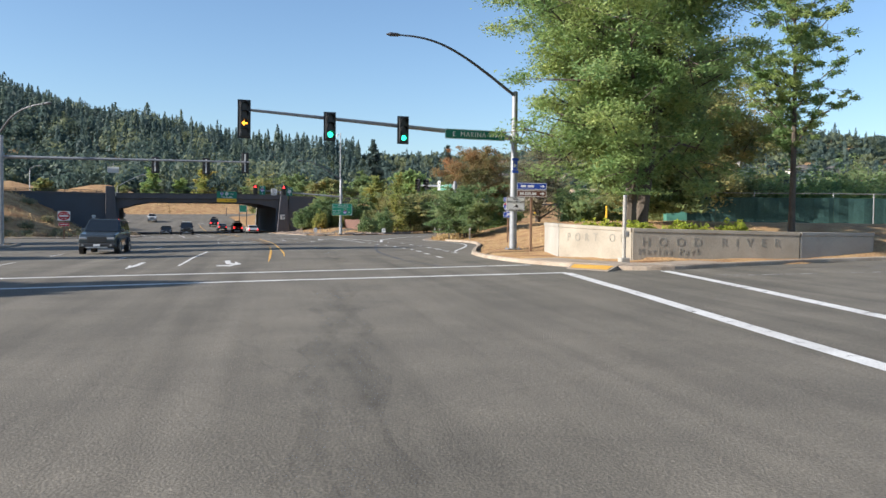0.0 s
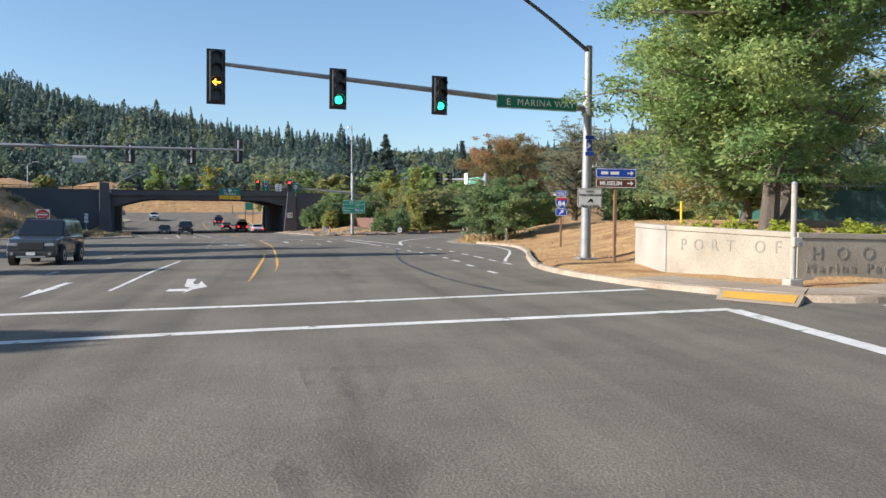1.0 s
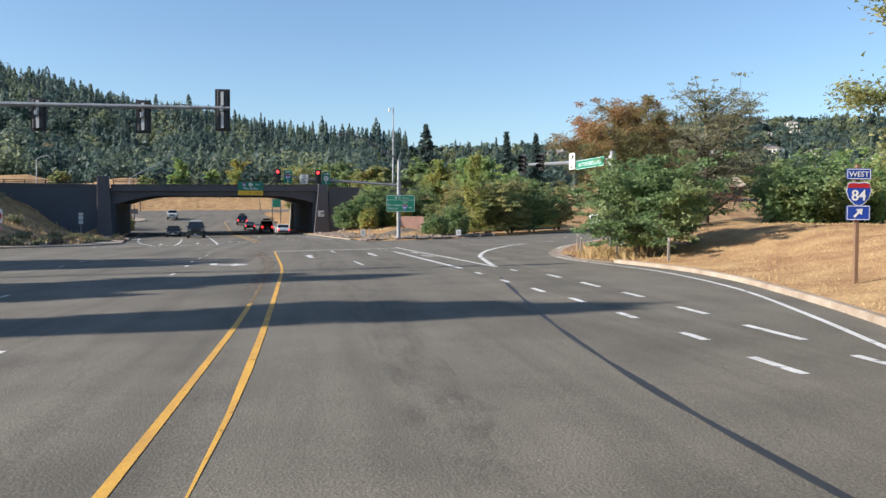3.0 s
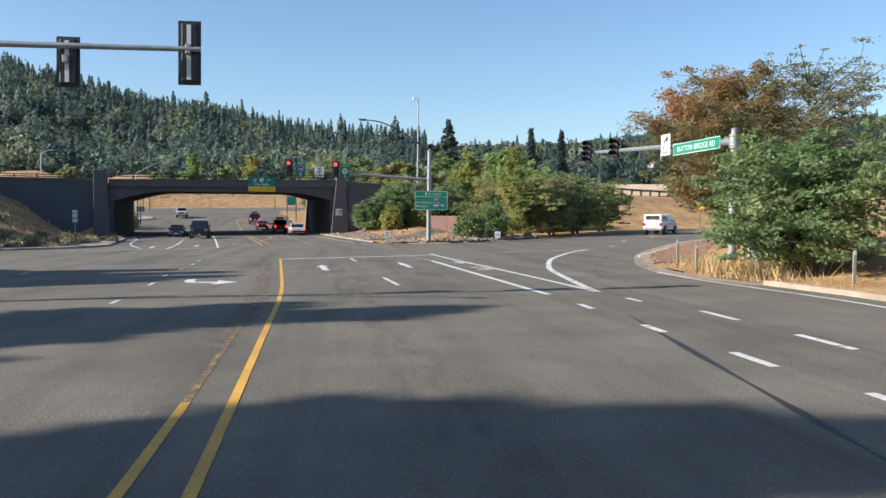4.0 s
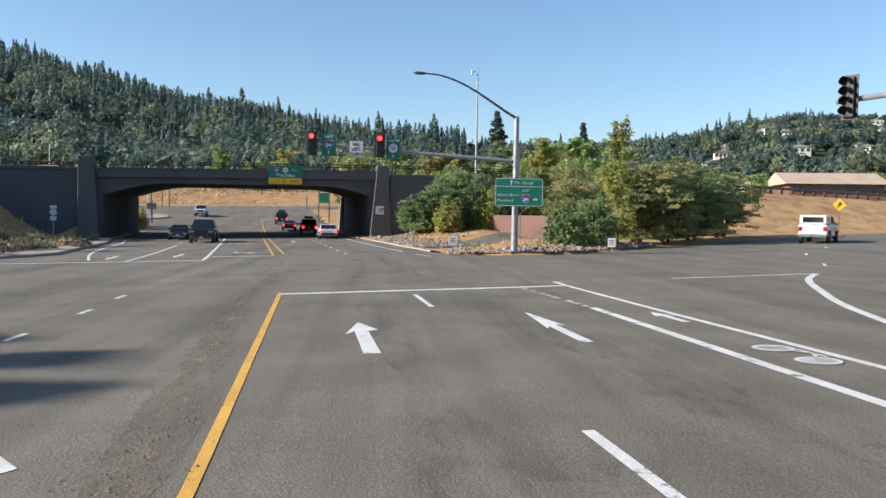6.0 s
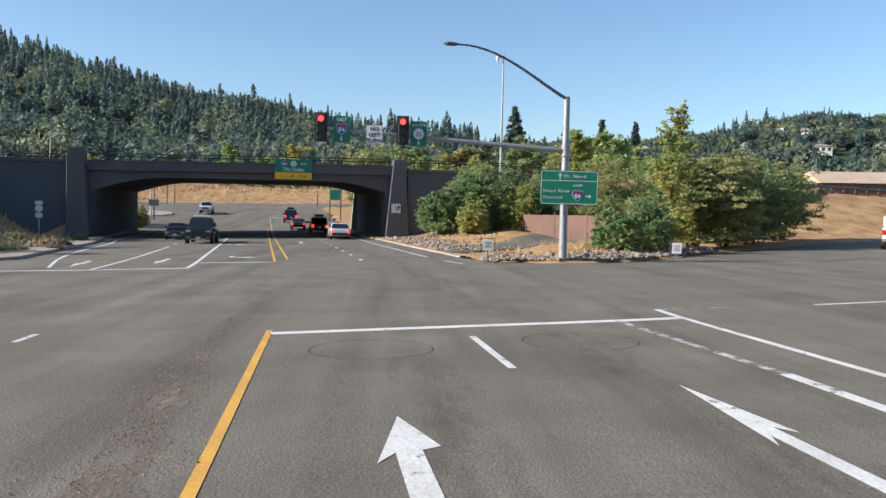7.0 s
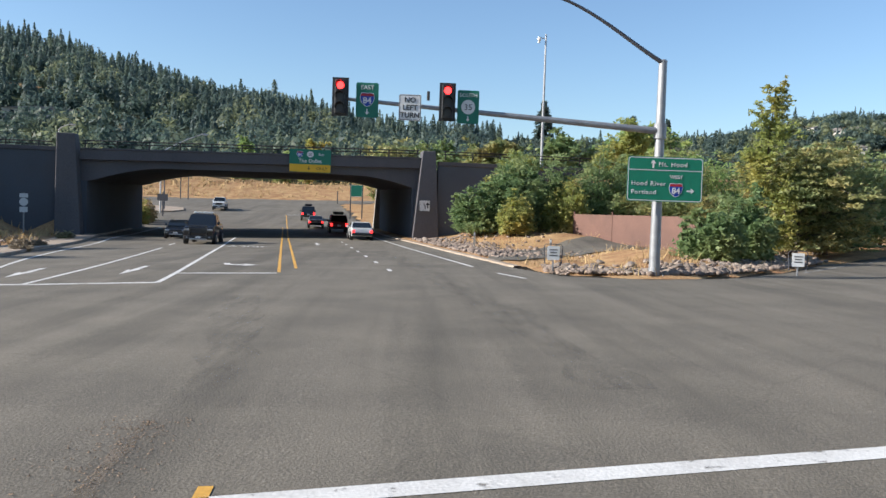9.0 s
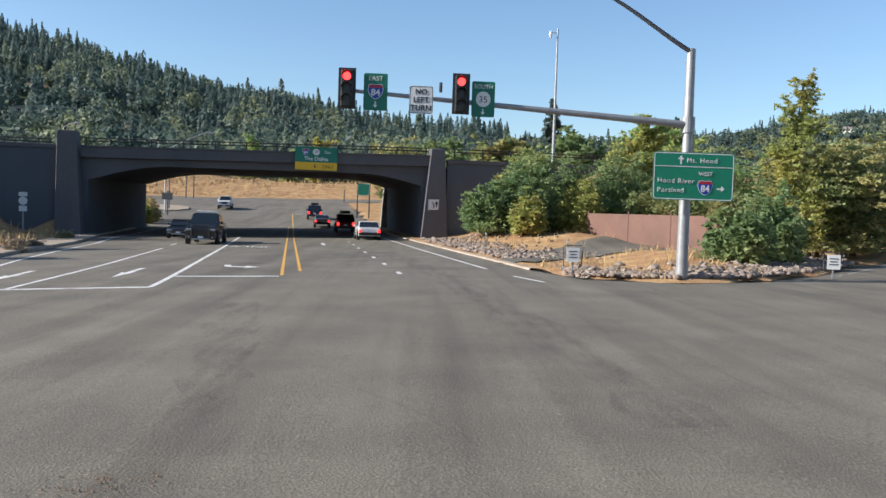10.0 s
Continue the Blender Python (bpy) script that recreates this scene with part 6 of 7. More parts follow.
def far_forest():
    """Woods on the hills: conifers and broadleaf crowns in two great meshes, too many to count."""
    rng = np.random.default_rng(7)
    n = 7600
    az, r = rng.uniform(-0.62, 0.98, n), 330 + 820 * rng.uniform(0, 1, n) ** 0.75
    az, r = np.concatenate([az, rng.uniform(0.45, 0.98, 480)]), np.concatenate([r, rng.uniform(286, 420, 480)])
    n = len(az)
    x, y = az * r, r
    some = rng.uniform(0, 1, n)
    keep = (np.abs(np.sin(x * 0.013 + 0.5) * np.cos(y * 0.017)) < 0.95) & ~((az > 0.12) & (az < 0.45) & (r < 400)) & ~((az < 0.0) & (r < 375) & (some < 0.8)) & ~((az > 0.16) & (some < 0.12))
    keep &= ~((np.abs(x + 200 * y / 520) < 24) & (y < 530) & (y > 503))
    for hx, hy in HOUSES:
        keep &= ~((np.abs(x - hx * (y / hy)) < 7) & (y < hy + 8) & (y > hy - 26))
    x, y, az, r = x[keep], y[keep], az[keep], r[keep]
    z = terrain(x, y)
    broad = rng.uniform(0, 1, len(x)) < np.where(az > 0.1, 0.86, np.where(r < 520, 0.92, np.where(r < 700, 0.55, 0.12)))
    # conifers: dense narrow crowns of bough sprays, smaller towards the tip
    cx, cy, cz = x[~broad], y[~broad], z[~broad]
    k = 120
    stand = 0.5 + 0.5 * np.sin(cx * 0.021 + 1.0) * np.sin(cy * 0.016 + 0.4)
    h = (rng.uniform(7, 17, len(cx)) + 11 * stand * rng.uniform(0.3, 1, len(cx))) * np.where(rng.uniform(0, 1, len(cx)) < 0.1, 1.3, 1.0) * np.where(az[~broad] > 0.1, 0.72, 1.0)
    full = rng.uniform(0.45, 0.9, (len(cx), 1))
    t = rng.uniform(0, 1, (len(cx), k)) ** 0.85
    t[:, 0], t[:, 1], t[:, 2] = 0.98, 0.95, 0.92
    a = rng.uniform(0, 6.28, (len(cx), k))
    rad = h[:, None] * rng.uniform(0.13, 0.21, (len(cx), 1)) * (1 - t) ** full * rng.uniform(0.5, 1.1, (len(cx), k))
    P = np.stack([cx[:, None] + rad * np.cos(a), cy[:, None] + rad * np.sin(a), cz[:, None] + h[:, None] * (0.05 + 0.95 * t)], 2)
    s = (h[:, None] * (0.10 * (1 - t) + 0.045))[:, :, None]
    way = np.stack([np.cos(a) * 0.5, np.sin(a) * 0.5, np.full_like(a, -0.8)], 2) + rng.normal(size=P.shape) * 0.25
    across = np.stack([-np.sin(a), np.cos(a), np.zeros_like(a)], 2) + rng.normal(size=P.shape) * 0.25
    V = np.stack([P - way * s * 0.5 + across * s * 0.5, P - way * s * 0.5 - across * s * 0.5, P + way * s * 0.7], 2).reshape(-1, 3)
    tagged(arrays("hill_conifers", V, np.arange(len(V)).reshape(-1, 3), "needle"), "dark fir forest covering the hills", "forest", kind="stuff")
    # broadleaf crowns: each a few overlapping rounded masses of leaf sprays
    bx, by, bz, ba = x[broad], y[broad], z[broad], az[broad]
    m = 155
    R = 3.0 + 7.5 * rng.uniform(0, 1, len(bx)) ** 1.6
    R *= np.where(ba > 0.06, 0.55, 1.0)
    lobe = rng.normal(size=(len(bx), 6, 3)) * (0.42, 0.42, 0.34)
    size = rng.uniform(0.4, 0.72, (len(bx), 6))
    pick = rng.integers(0, 6, (len(bx), m))
    d = rng.normal(size=(len(bx), m, 3))
    d /= np.linalg.norm(d, axis=2, keepdims=True)
    row = np.arange(len(bx))[:, None]
    P = np.stack([bx, by, bz + R * 1.0], 1)[:, None] + (lobe[row, pick] + d * (size[row, pick] * rng.uniform(0.8, 1.05, (len(bx), m)))[:, :, None]) * R[:, None, None]
    P[:, :, 2] = np.maximum(P[:, :, 2], (bz + 0.3)[:, None])
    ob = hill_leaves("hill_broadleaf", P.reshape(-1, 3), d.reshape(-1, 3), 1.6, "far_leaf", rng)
    tagged(ob, "broadleaf woods on the lower slopes", "forest", kind="stuff")


far_forest()


def grass_tufts():
    """Dry grass blades on the corner, round the masts and along the banks."""
    rng = np.random.default_rng(5)
    n = 26000
    x, y = rng.uniform(7, 24, n), rng.uniform(42, 100, n)
    d = off_road(x, y)
    ok = (d > 0.35) & ((x > 11.6) | (y > 49)) & ((np.sin(x * 1.3) * np.sin(y * 0.9) > -0.3) | (rng.uniform(0, 1, n) < 0.3))
    x, y = x[ok], y[ok]
    h = rng.uniform(0.05, 0.14, len(x))
    n2 = 3200
    x2, y2 = np.concatenate([rng.normal(12.4, 0.6, n2 // 2), rng.normal(13.8, 0.7, n2 // 2)]), np.concatenate([rng.normal(80.5, 1.7, n2 // 2), rng.normal(82.5, 1.7, n2 // 2)])
    ok = off_road(x2, y2) > 0.3
    x2, y2 = x2[ok], y2[ok]
    n3 = 5000
    x3, y3 = rng.uniform(2, 16, n3), rng.uniform(119, 148, n3)
    ok = (off_road(x3, y3) > 0.5) & (np.abs((x3 - 2.2) * 0.78 - (y3 - 129.5) * 0.62) > 2.6) & (np.sin(x3 * 1.1 + 2) * np.sin(y3 * 0.8) > 0.05)
    x3, y3 = x3[ok], y3[ok]
    n4 = 5200
    x4 = rng.uniform(-75, 25, n4)
    y4 = 264.5 + 0.1 * x4 + 14 * rng.uniform(0, 1, n4) ** 1.3
    ok = (off_road(x4, y4) > 0.8) & (np.sin(x4 * 0.7) * np.sin(y4 * 0.8) > -0.25)
    x4, y4 = x4[ok], y4[ok]
    x5, y5 = rng.uniform(-46, -20, 5000), rng.uniform(117, 158, 5000)
    ok = (off_road(x5, y5) > 2.6) & (np.sin(x5 * 0.9 + 1) * np.sin(y5 * 0.7) > -0.35)
    x5, y5 = x5[ok], y5[ok]
    x, y = np.concatenate([x, x2, x3, x4, x5]), np.concatenate([y, y2, y3, y4, y5])
    h = np.concatenate([h, rng.uniform(0.2, 0.6, len(x2)), rng.uniform(0.15, 0.5, len(x3)), rng.uniform(0.3, 0.9, len(x4)), rng.uniform(0.2, 0.65, len(x5))])
    a, w = rng.uniform(0, 6.28, len(x)), 0.008 + 0.018 * h
    z = terrain(x, y) - 0.02
    w = np.where(y > 240, w * 5, np.where(x < -15, w * 3, w))
    lean = rng.normal(size=(len(x), 2)) * h[:, None] * 0.45
    V = np.stack([np.stack([x - w * np.cos(a), y - w * np.sin(a), z], 1), np.stack([x + w * np.cos(a), y + w * np.sin(a), z], 1), np.stack([x + lean[:, 0], y + lean[:, 1], z + h], 1)], 1)
    tagged(arrays("dry_grass", V.reshape(-1, 3), np.arange(3 * len(x)).reshape(-1, 3), "dry_grass"), "dry straw-coloured grass blades", "grass", kind="stuff")


grass_tufts()
for i, (x, y, h, r) in enumerate(((-27, 121, 0.9, 0.9), (-29, 126, 1.2, 1.1), (-26, 133, 0.8, 0.8), (-31, 135, 1.3, 1.2), (-33, 128, 1.4, 1.3), (-36, 138, 1.6, 1.5), (-30, 143, 1.1, 1.0), (-38, 125, 1.5, 1.4), (-34, 119, 1.2, 1.1), (-41, 132, 1.8, 1.6),
                                     (-24.6, 119.4, 0.5, 0.6), (-25.4, 122.6, 0.6, 0.7), (-23.8, 126.4, 0.5, 0.5), (-28, 118.6, 0.6, 0.8), (-31, 121.8, 0.8, 0.9), (-27.2, 129.6, 0.8, 0.8), (-25.6, 138, 0.7, 0.7), (-28.6, 146, 1.0, 1.0), (-24.8, 148.5, 0.9, 0.7), (-37, 131, 1.4, 1.5), (-40, 139, 1.7, 1.7), (-44, 126, 1.6, 1.8), (-35, 145, 1.4, 1.4), (-44, 145, 1.9, 1.9), (-48, 135, 2.0, 2.0), (-32, 139, 1.1, 1.2), (-39, 150, 1.6, 1.6))):
    shrub(x, y, h * 0.62, r * 0.85, 1500, 0.1, "leaf_brown", 200 + i, "dry brown scrub on the bank below the wall", group="dry scrub")


# ---------------------------------------------------------------- park wall and its surroundings
def park_wall():
    root = thing("park_wall", (0, 0, 0), "curved tan concrete wall with raised lettering", "wall")
    line = [((10.05, 47.7), 1.62), ((9.6, 44.5), 1.55), ((10.95, 40.2), 1.4), ((17.8, 39.95), 1.32), ((21.4, 40.4), 1.33), ((22.4, 42.0), 1.33)]
    for k, ((a, ha), (b, hb)) in enumerate(zip(line, line[1:])):
        d = Vector((b[0] - a[0], b[1] - a[1], 0)).normalized()
        nrm = Vector((-d.y, d.x, 0))
        g = d * 0.03
        for name, o0, o1, z0, z1 in (("wall_panel", 0.0, 0.35, -0.4, -0.14), ("coping", -0.03, 0.38, -0.138, 0.0)):
            bm, rows = bbm(), []
            for p, hh, s in ((a, ha, 1), (b, hb, -1)):
                q = Vector((p[0], p[1], 0)) + g * s
                lo = gz(*p) - 0.3 if name == "wall_panel" else hh + z0
                rows.append([bm.verts.new((*(q + nrm * o).xy, zz)) for o, zz in ((o0, lo), (o0, hh + z1), (o1, hh + z1), (o1, lo))])
            for i in range(4):
                bm.faces.new((rows[0][i], rows[0][(i + 1) % 4], rows[1][(i + 1) % 4], rows[1][i]))
            bm.faces.new(rows[0]), bm.faces.new(rows[1][::-1])
            bmesh.ops.recalc_face_normals(bm, faces=bm.faces)
            bmesh.ops.bevel(bm, geom=bm.edges[:], offset=0.012, segments=1, affect="EDGES")
            # left end panel is paler to stand in for the sun on it
            part(name, bm, "pale_concrete" if k in (0, 3, 4) else "concrete", root)

    def words(text, size, a, b, at, z, spacing):
        d = Vector((b[0] - a[0], b[1] - a[1]))
        ang = math.degrees(math.atan2(d.y, d.x))
        p = Vector(a) + d.normalized() * at
        off = Vector((d.y, -d.x)).normalized() * 0.008
        lettering(text, size, "letter", root, (p.x + off.x, p.y + off.y, z), ang, "LEFT", depth=0.004, spacing=spacing, name="wall_lettering")
    words("PORT OF", 0.46, line[1][0], line[2][0], 0.6, 0.86, 2.15)
    words("HOOD RIVER", 0.46, line[2][0], line[3][0], 0.38, 0.74, 2.4)
    words("Marina Park", 0.34, line[2][0], line[3][0], 0.25, 0.42, 1.5)


park_wall()
s = thing("push_button_post", (10.2, 39.2, gz(10.2, 39.2) + 0.12), "white crossing post with a push button box", "post")
local(s, "footing", box(bbm(), (-0.17, -0.17, -0.1), (0.17, 0.17, 0.16), 0.03), "pale_concrete")
local(s, "pole", tube(bbm(), [(0, 0, 0.1), (0, 0, 2.35)], 0.065, 12), "pale_concrete")
local(s, "button_box", box(bbm(), (-0.11, -0.2, 0.9), (0.11, -0.06, 1.12), 0.02), "pale_concrete")
local(s, "button", tube(bbm(), [(0, -0.2, 1.0), (0, -0.23, 1.0)], 0.03, 10), "galvanised")
local(s, "cap", tube(bbm(), [(0, 0, 2.35), (0, 0, 2.4)], [0.075, 0.05], 12), "galvanised")
s = thing("marker_post", (19.7, 63.6, tz(19.7, 63.6)), "yellow marker post on the grass bank", "post")
local(s, "post", tube(bbm(), [(0, 0, -0.2), (0, 0, 1.05)], 0.07, 10), "sign_yellow")
local(s, "cap", tube(bbm(), [(0, 0, 1.05), (0, 0, 1.1)], [0.08, 0.05], 10), "sign_yellow")
s = thing("utility_box", (28.2, 70.5, tz(28.2, 70.5)), "green metal utility cabinet at the fence", "utility box", "", -15)
local(s, "cabinet", box(bbm(), (-0.8, -0.5, -0.1), (0.8, 0.5, 1.55), 0.05), "utility")
local(s, "lid", box(bbm(), (-0.84, -0.54, 1.552), (0.84, 0.54, 1.62), 0.03), "utility")
local(s, "door_handle", box(bbm(), (0.1, -0.53, 0.8), (0.14, -0.5, 1.0), 0.01), "dark_steel")


def court_fence():
    root = thing("court_fence", (0, 0, 0), "tall wire fence hung with dark green windscreen cloth", "fence")
    a, b = Vector((29.6, 73)), Vector((66, 60))
    n = 13
    for i in range(n + 1):
        p = a.lerp(b, i / n)
        z = tz(p.x, p.y)
        part("post", tube(bbm(), [(p.x, p.y, z - 0.2), (p.x, p.y, z + 2.5)], 0.045, 8), "galvanised", root)
        if i < n:
            q = a.lerp(b, (i + 1) / n)
            zq = tz(q.x, q.y)
            bm, rows = bbm(), []
            for k in range(9):
                f = k / 8
                c = p.lerp(q, f)
                w = 0.07 * math.sin(f * math.pi * 3 + i)
                base = z + (zq - z) * f
                rows.append([bm.verts.new((c.x + w * 0.3, c.y - 0.06 + w, base + h - (0.06 * math.sin(f * math.pi) if h > 1 else 0))) for h in (0.05, 1.1, 2.15)])
            for r0, r1 in zip(rows, rows[1:]):
                for k in range(2):
                    bm.faces.new((r0[k], r0[k + 1], r1[k + 1], r1[k]))
            bmesh.ops.solidify(bm, geom=bm.faces[:], thickness=0.006)
            part("cloth_panel", bm, "mesh_fence", root)
            part("top_rail", tube(bbm(), [(p.x, p.y, z + 2.45), (q.x, q.y, zq + 2.45)], 0.03, 6), "galvanised", root)


court_fence()


# ---------------------------------------------------------------- round the freeway mast
def brown_fence():
    root = thing("brown_fence", (0, 0, 0), "rust-brown sheet fence with a gate gap below the bushes", "fence")
    pts = [(9.4, 147.2), (11.2, 144.0), (12.9, 141.0), (14.6, 138.2)]
    for (ax, ay), (bx, by) in zip(pts, pts[1:]):
        d = Vector((bx - ax, by - ay)).normalized()
        n = 1
        for i in range(n):
            p, q = Vector((ax, ay)).lerp((bx, by), i / n) + d * 0.01, Vector((ax, ay)).lerp((bx, by), (i + 1) / n) - d * 0.01
            bm = bbm()
            z = min(tz(*p), tz(*q)) - 0.1
            side = Vector((-d.y, d.x)) * 0.025
            top = 2.42
            lo = [bm.verts.new((*(c + k * side), z)) for c, k in ((p, -1), (q, -1), (q, 1), (p, 1))]
            hi = [bm.verts.new((*(c + k * side), top + 0.02 * ((i * 7) % 3))) for c, k in ((p, -1), (q, -1), (q, 1), (p, 1))]
            bm.faces.new(hi)
            for k in range(4):
                bm.faces.new((lo[k], lo[(k + 1) % 4], hi[(k + 1) % 4], hi[k]))
            bmesh.ops.recalc_face_normals(bm, faces=bm.faces)
            part("sheet", bm, "rust", root)
        part("post", tube(bbm(), [(ax, ay, tz(ax, ay) - 0.3), (ax, ay, 2.6)], 0.06, 8), "rust", root)


brown_fence()
drive = [(1.5, 128.0), (2.3, 132), (4.6, 137), (8.0, 142.6), (10.0, 144.6), (11.2, 143.2), (12.9, 140.4), (11.6, 137.4), (8.5, 134.2), (4.6, 130), (2.9, 127.0)]
bm = bbm()
f = bm.faces.new([bm.verts.new((x, y, 0)) for x, y in drive])
bmesh.ops.triangulate(bm, faces=bm.faces[:])
bmesh.ops.subdivide_edges(bm, edges=bm.edges[:], cuts=5, use_grid_fill=True)
for vtx in bm.verts:
    vtx.co.z = max(tz(vtx.co.x, vtx.co.y) + 0.05, gz(vtx.co.x, vtx.co.y) + 0.012)
bmesh.ops.recalc_face_normals(bm, faces=bm.faces)
tagged(link_mesh("drive", bm, "asphalt"), "short grey asphalt drive to the brown fence", "drive", kind="structure")


def small_sign(x, y, rz):
    z = tz(x, y)
    root = thing("notice_sign", (x, y, z), "small white notice on a post inside a bent tube frame", "road sign", "notice signs", rz)
    part("post", box(bbm(), (-0.03, 0.0, -0.2), (0.03, 0.05, 0.95), 0.008), "galvanised", root)
    panel(root, -0.22, 0.22, 0.45, 0.95, "sign_white", -0.02, None, 0.03)
    for z0, w in ((0.8, 0.3), (0.7, 0.24), (0.6, 0.3)):
        shape(root, [(-w / 2, z0), (w / 2, z0), (w / 2, z0 + 0.035), (-w / 2, z0 + 0.035)], "dark_steel", -0.024, "bar")
    part("frame", tube(bbm(), [(-0.3, 0.03, 0.3), (-0.34, 0.03, 0.95), (-0.28, 0.03, 1.02), (0.28, 0.03, 1.02), (0.34, 0.03, 0.95), (0.3, 0.03, 0.3)], 0.018, 6), "dark_steel", root)


small_sign(3.35, 121.2, 0)
small_sign(12.3, 121.0, -8)
small_sign(13.0, 80.4, -12)
for x, y in ((11.55, 81.6), (12.05, 78.2), (13.1, 75.2), (12.9, 86.4), (4.3, 127.2), (2.2, 141.5)):
    s = thing("delineator_post", (x, y, tz(x, y)), "short pale delineator post at the kerb", "post", "delineators")
    local(s, "post", box(bbm(), (-0.05, -0.015, -0.1), (0.05, 0.015, 0.95), 0.006), "pale_concrete")
    local(s, "reflector", box(bbm(), (-0.035, -0.02, 0.78), (0.035, -0.0155, 0.9), 0.001), "sign_white")


def stones():
    """Riprap: separate rough stones round the mast and along the kerb to the bridge."""
    rng = random.Random(3)
    kinds = []
    for k in range(10):
        bm = bbm()
        for _ in range(15):
            p = Vector((rng.gauss(0, 1), rng.gauss(0, 1), rng.gauss(0, 1))).normalized() * rng.uniform(0.75, 1.1)
            bm.verts.new((p.x * 1.1, p.y, p.z * 0.7))
        hull = bmesh.ops.convex_hull(bm, input=bm.verts[:])
        bmesh.ops.delete(bm, geom=list({g for g in hull["geom_interior"] + hull["geom_unused"] if isinstance(g, bmesh.types.BMVert)}), context="VERTS")
        bmesh.ops.bevel(bm, geom=bm.edges[:], offset=0.04, segments=1, affect="EDGES")
        me = bpy.data.meshes.new("stone")
        bm.to_mesh(me)
        bm.free()
        me.materials.append(M["rock"])
        kinds.append(me)
    root = thing("riprap", (6, 121, 0), "heap of broken grey-brown riprap stones", "rocks")
    rows = []
    while len(rows) < 290:
        t = rng.random()
        if t < 0.62:
            x = rng.uniform(3.2, 18)
            y = float(np.interp(x, (3.2, 6.3, 9, 12.4, 18), (119.9, 118.7, 119.5, 122.6, 129.2))) + 0.45 + abs(rng.gauss(0, 1.9))
            r = rng.uniform(0.07, 0.2)
        else:
            y = rng.uniform(128.5, 158)
            x = float(np.interp(y, (124, 139.5, 150, 160), (2.4, 0.2, -1.1, -2.4))) + 0.55 + abs(rng.gauss(0, 1.6))
            r = rng.uniform(0.07, 0.18)
        if rng.random() < 0.12:
            r *= 1.4
        rows.append((x, y, r))
    zs = terrain(np.array([r[0] for r in rows]), np.array([r[1] for r in rows]))
    for (x, y, r), z in zip(rows, zs):
        ob = new("stone", rng.choice(kinds))
        ob.parent = root
        ob.matrix_parent_inverse = root.matrix_world.inverted()
        ob.matrix_basis = pose(x, y, float(z) + r * 0.35, rng.uniform(-15, 15), rng.uniform(-15, 15), rng.uniform(0, 360)) @ Matrix.Diagonal((r * rng.uniform(0.9, 1.4), r, r * rng.uniform(0.8, 1.2), 1))
    root2 = thing("rubble", (-23, 125, 0), "loose rubble and broken concrete on the dry bank", "rocks")
    rows = [(rng.uniform(-32, -21.5), rng.uniform(118, 150), rng.uniform(0.08, 0.3)) for _ in range(130)]
    dist = off_road(np.array([r[0] for r in rows]), np.array([r[1] for r in rows]))
    zs = terrain(np.array([r[0] for r in rows]), np.array([r[1] for r in rows]))
    for (x, y, r), z, d in zip(rows, zs, dist):
        if d < 2.6:
            continue
        ob = new("stone", rng.choice(kinds))
        ob.parent = root2
        ob.matrix_parent_inverse = root2.matrix_world.inverted()
        ob.matrix_basis = pose(x, y, float(z) + r * 0.3, rng.uniform(-15, 15), rng.uniform(-15, 15), rng.uniform(0, 360)) @ Matrix.Diagonal((r * 1.2, r, r, 1))


def draped(name, outline, step, mat, label, category):
    """A thin sheet that follows the ground inside an outline."""
    xs, ys = [p[0] for p in outline], [p[1] for p in outline]

    def inside(x, y):
        hit = False
        for (x0, y0), (x1, y1) in zip(outline, outline[1:] + outline[:1]):
            if (y0 > y) != (y1 > y) and x < (x1 - x0) * (y - y0) / (y1 - y0) + x0:
                hit = not hit
        return hit
    bm, grid = bbm(), {}
    nx, ny = int((max(xs) - min(xs)) / step) + 1, int((max(ys) - min(ys)) / step) + 1
    px, py = np.meshgrid(min(xs) + step * np.arange(nx + 1), min(ys) + step * np.arange(ny + 1), indexing="ij")
    pz = terrain(px, py) + 0.016
    for i in range(nx):
        for j in range(ny):
            if inside(px[i, j] + step / 2, py[i, j] + step / 2):
                for k in ((i, j), (i + 1, j), (i + 1, j + 1), (i, j + 1)):
                    if k not in grid:
                        grid[k] = bm.verts.new((px[k], py[k], pz[k]))
                bm.faces.new([grid[k] for k in ((i, j), (i + 1, j), (i + 1, j + 1), (i, j + 1))])
    tagged(link_mesh(name, bm, mat), label, category, kind="structure")


draped("bare_dirt", [(12.4, 86.5), (13.1, 90), (15.2, 94.8), (19.4, 102.4), (27, 112.4), (28.5, 111), (22, 101), (17.6, 94), (16.2, 90), (14.4, 86)], 0.25, "red_dirt", "bare reddish dirt at the slip road corner", "dirt")


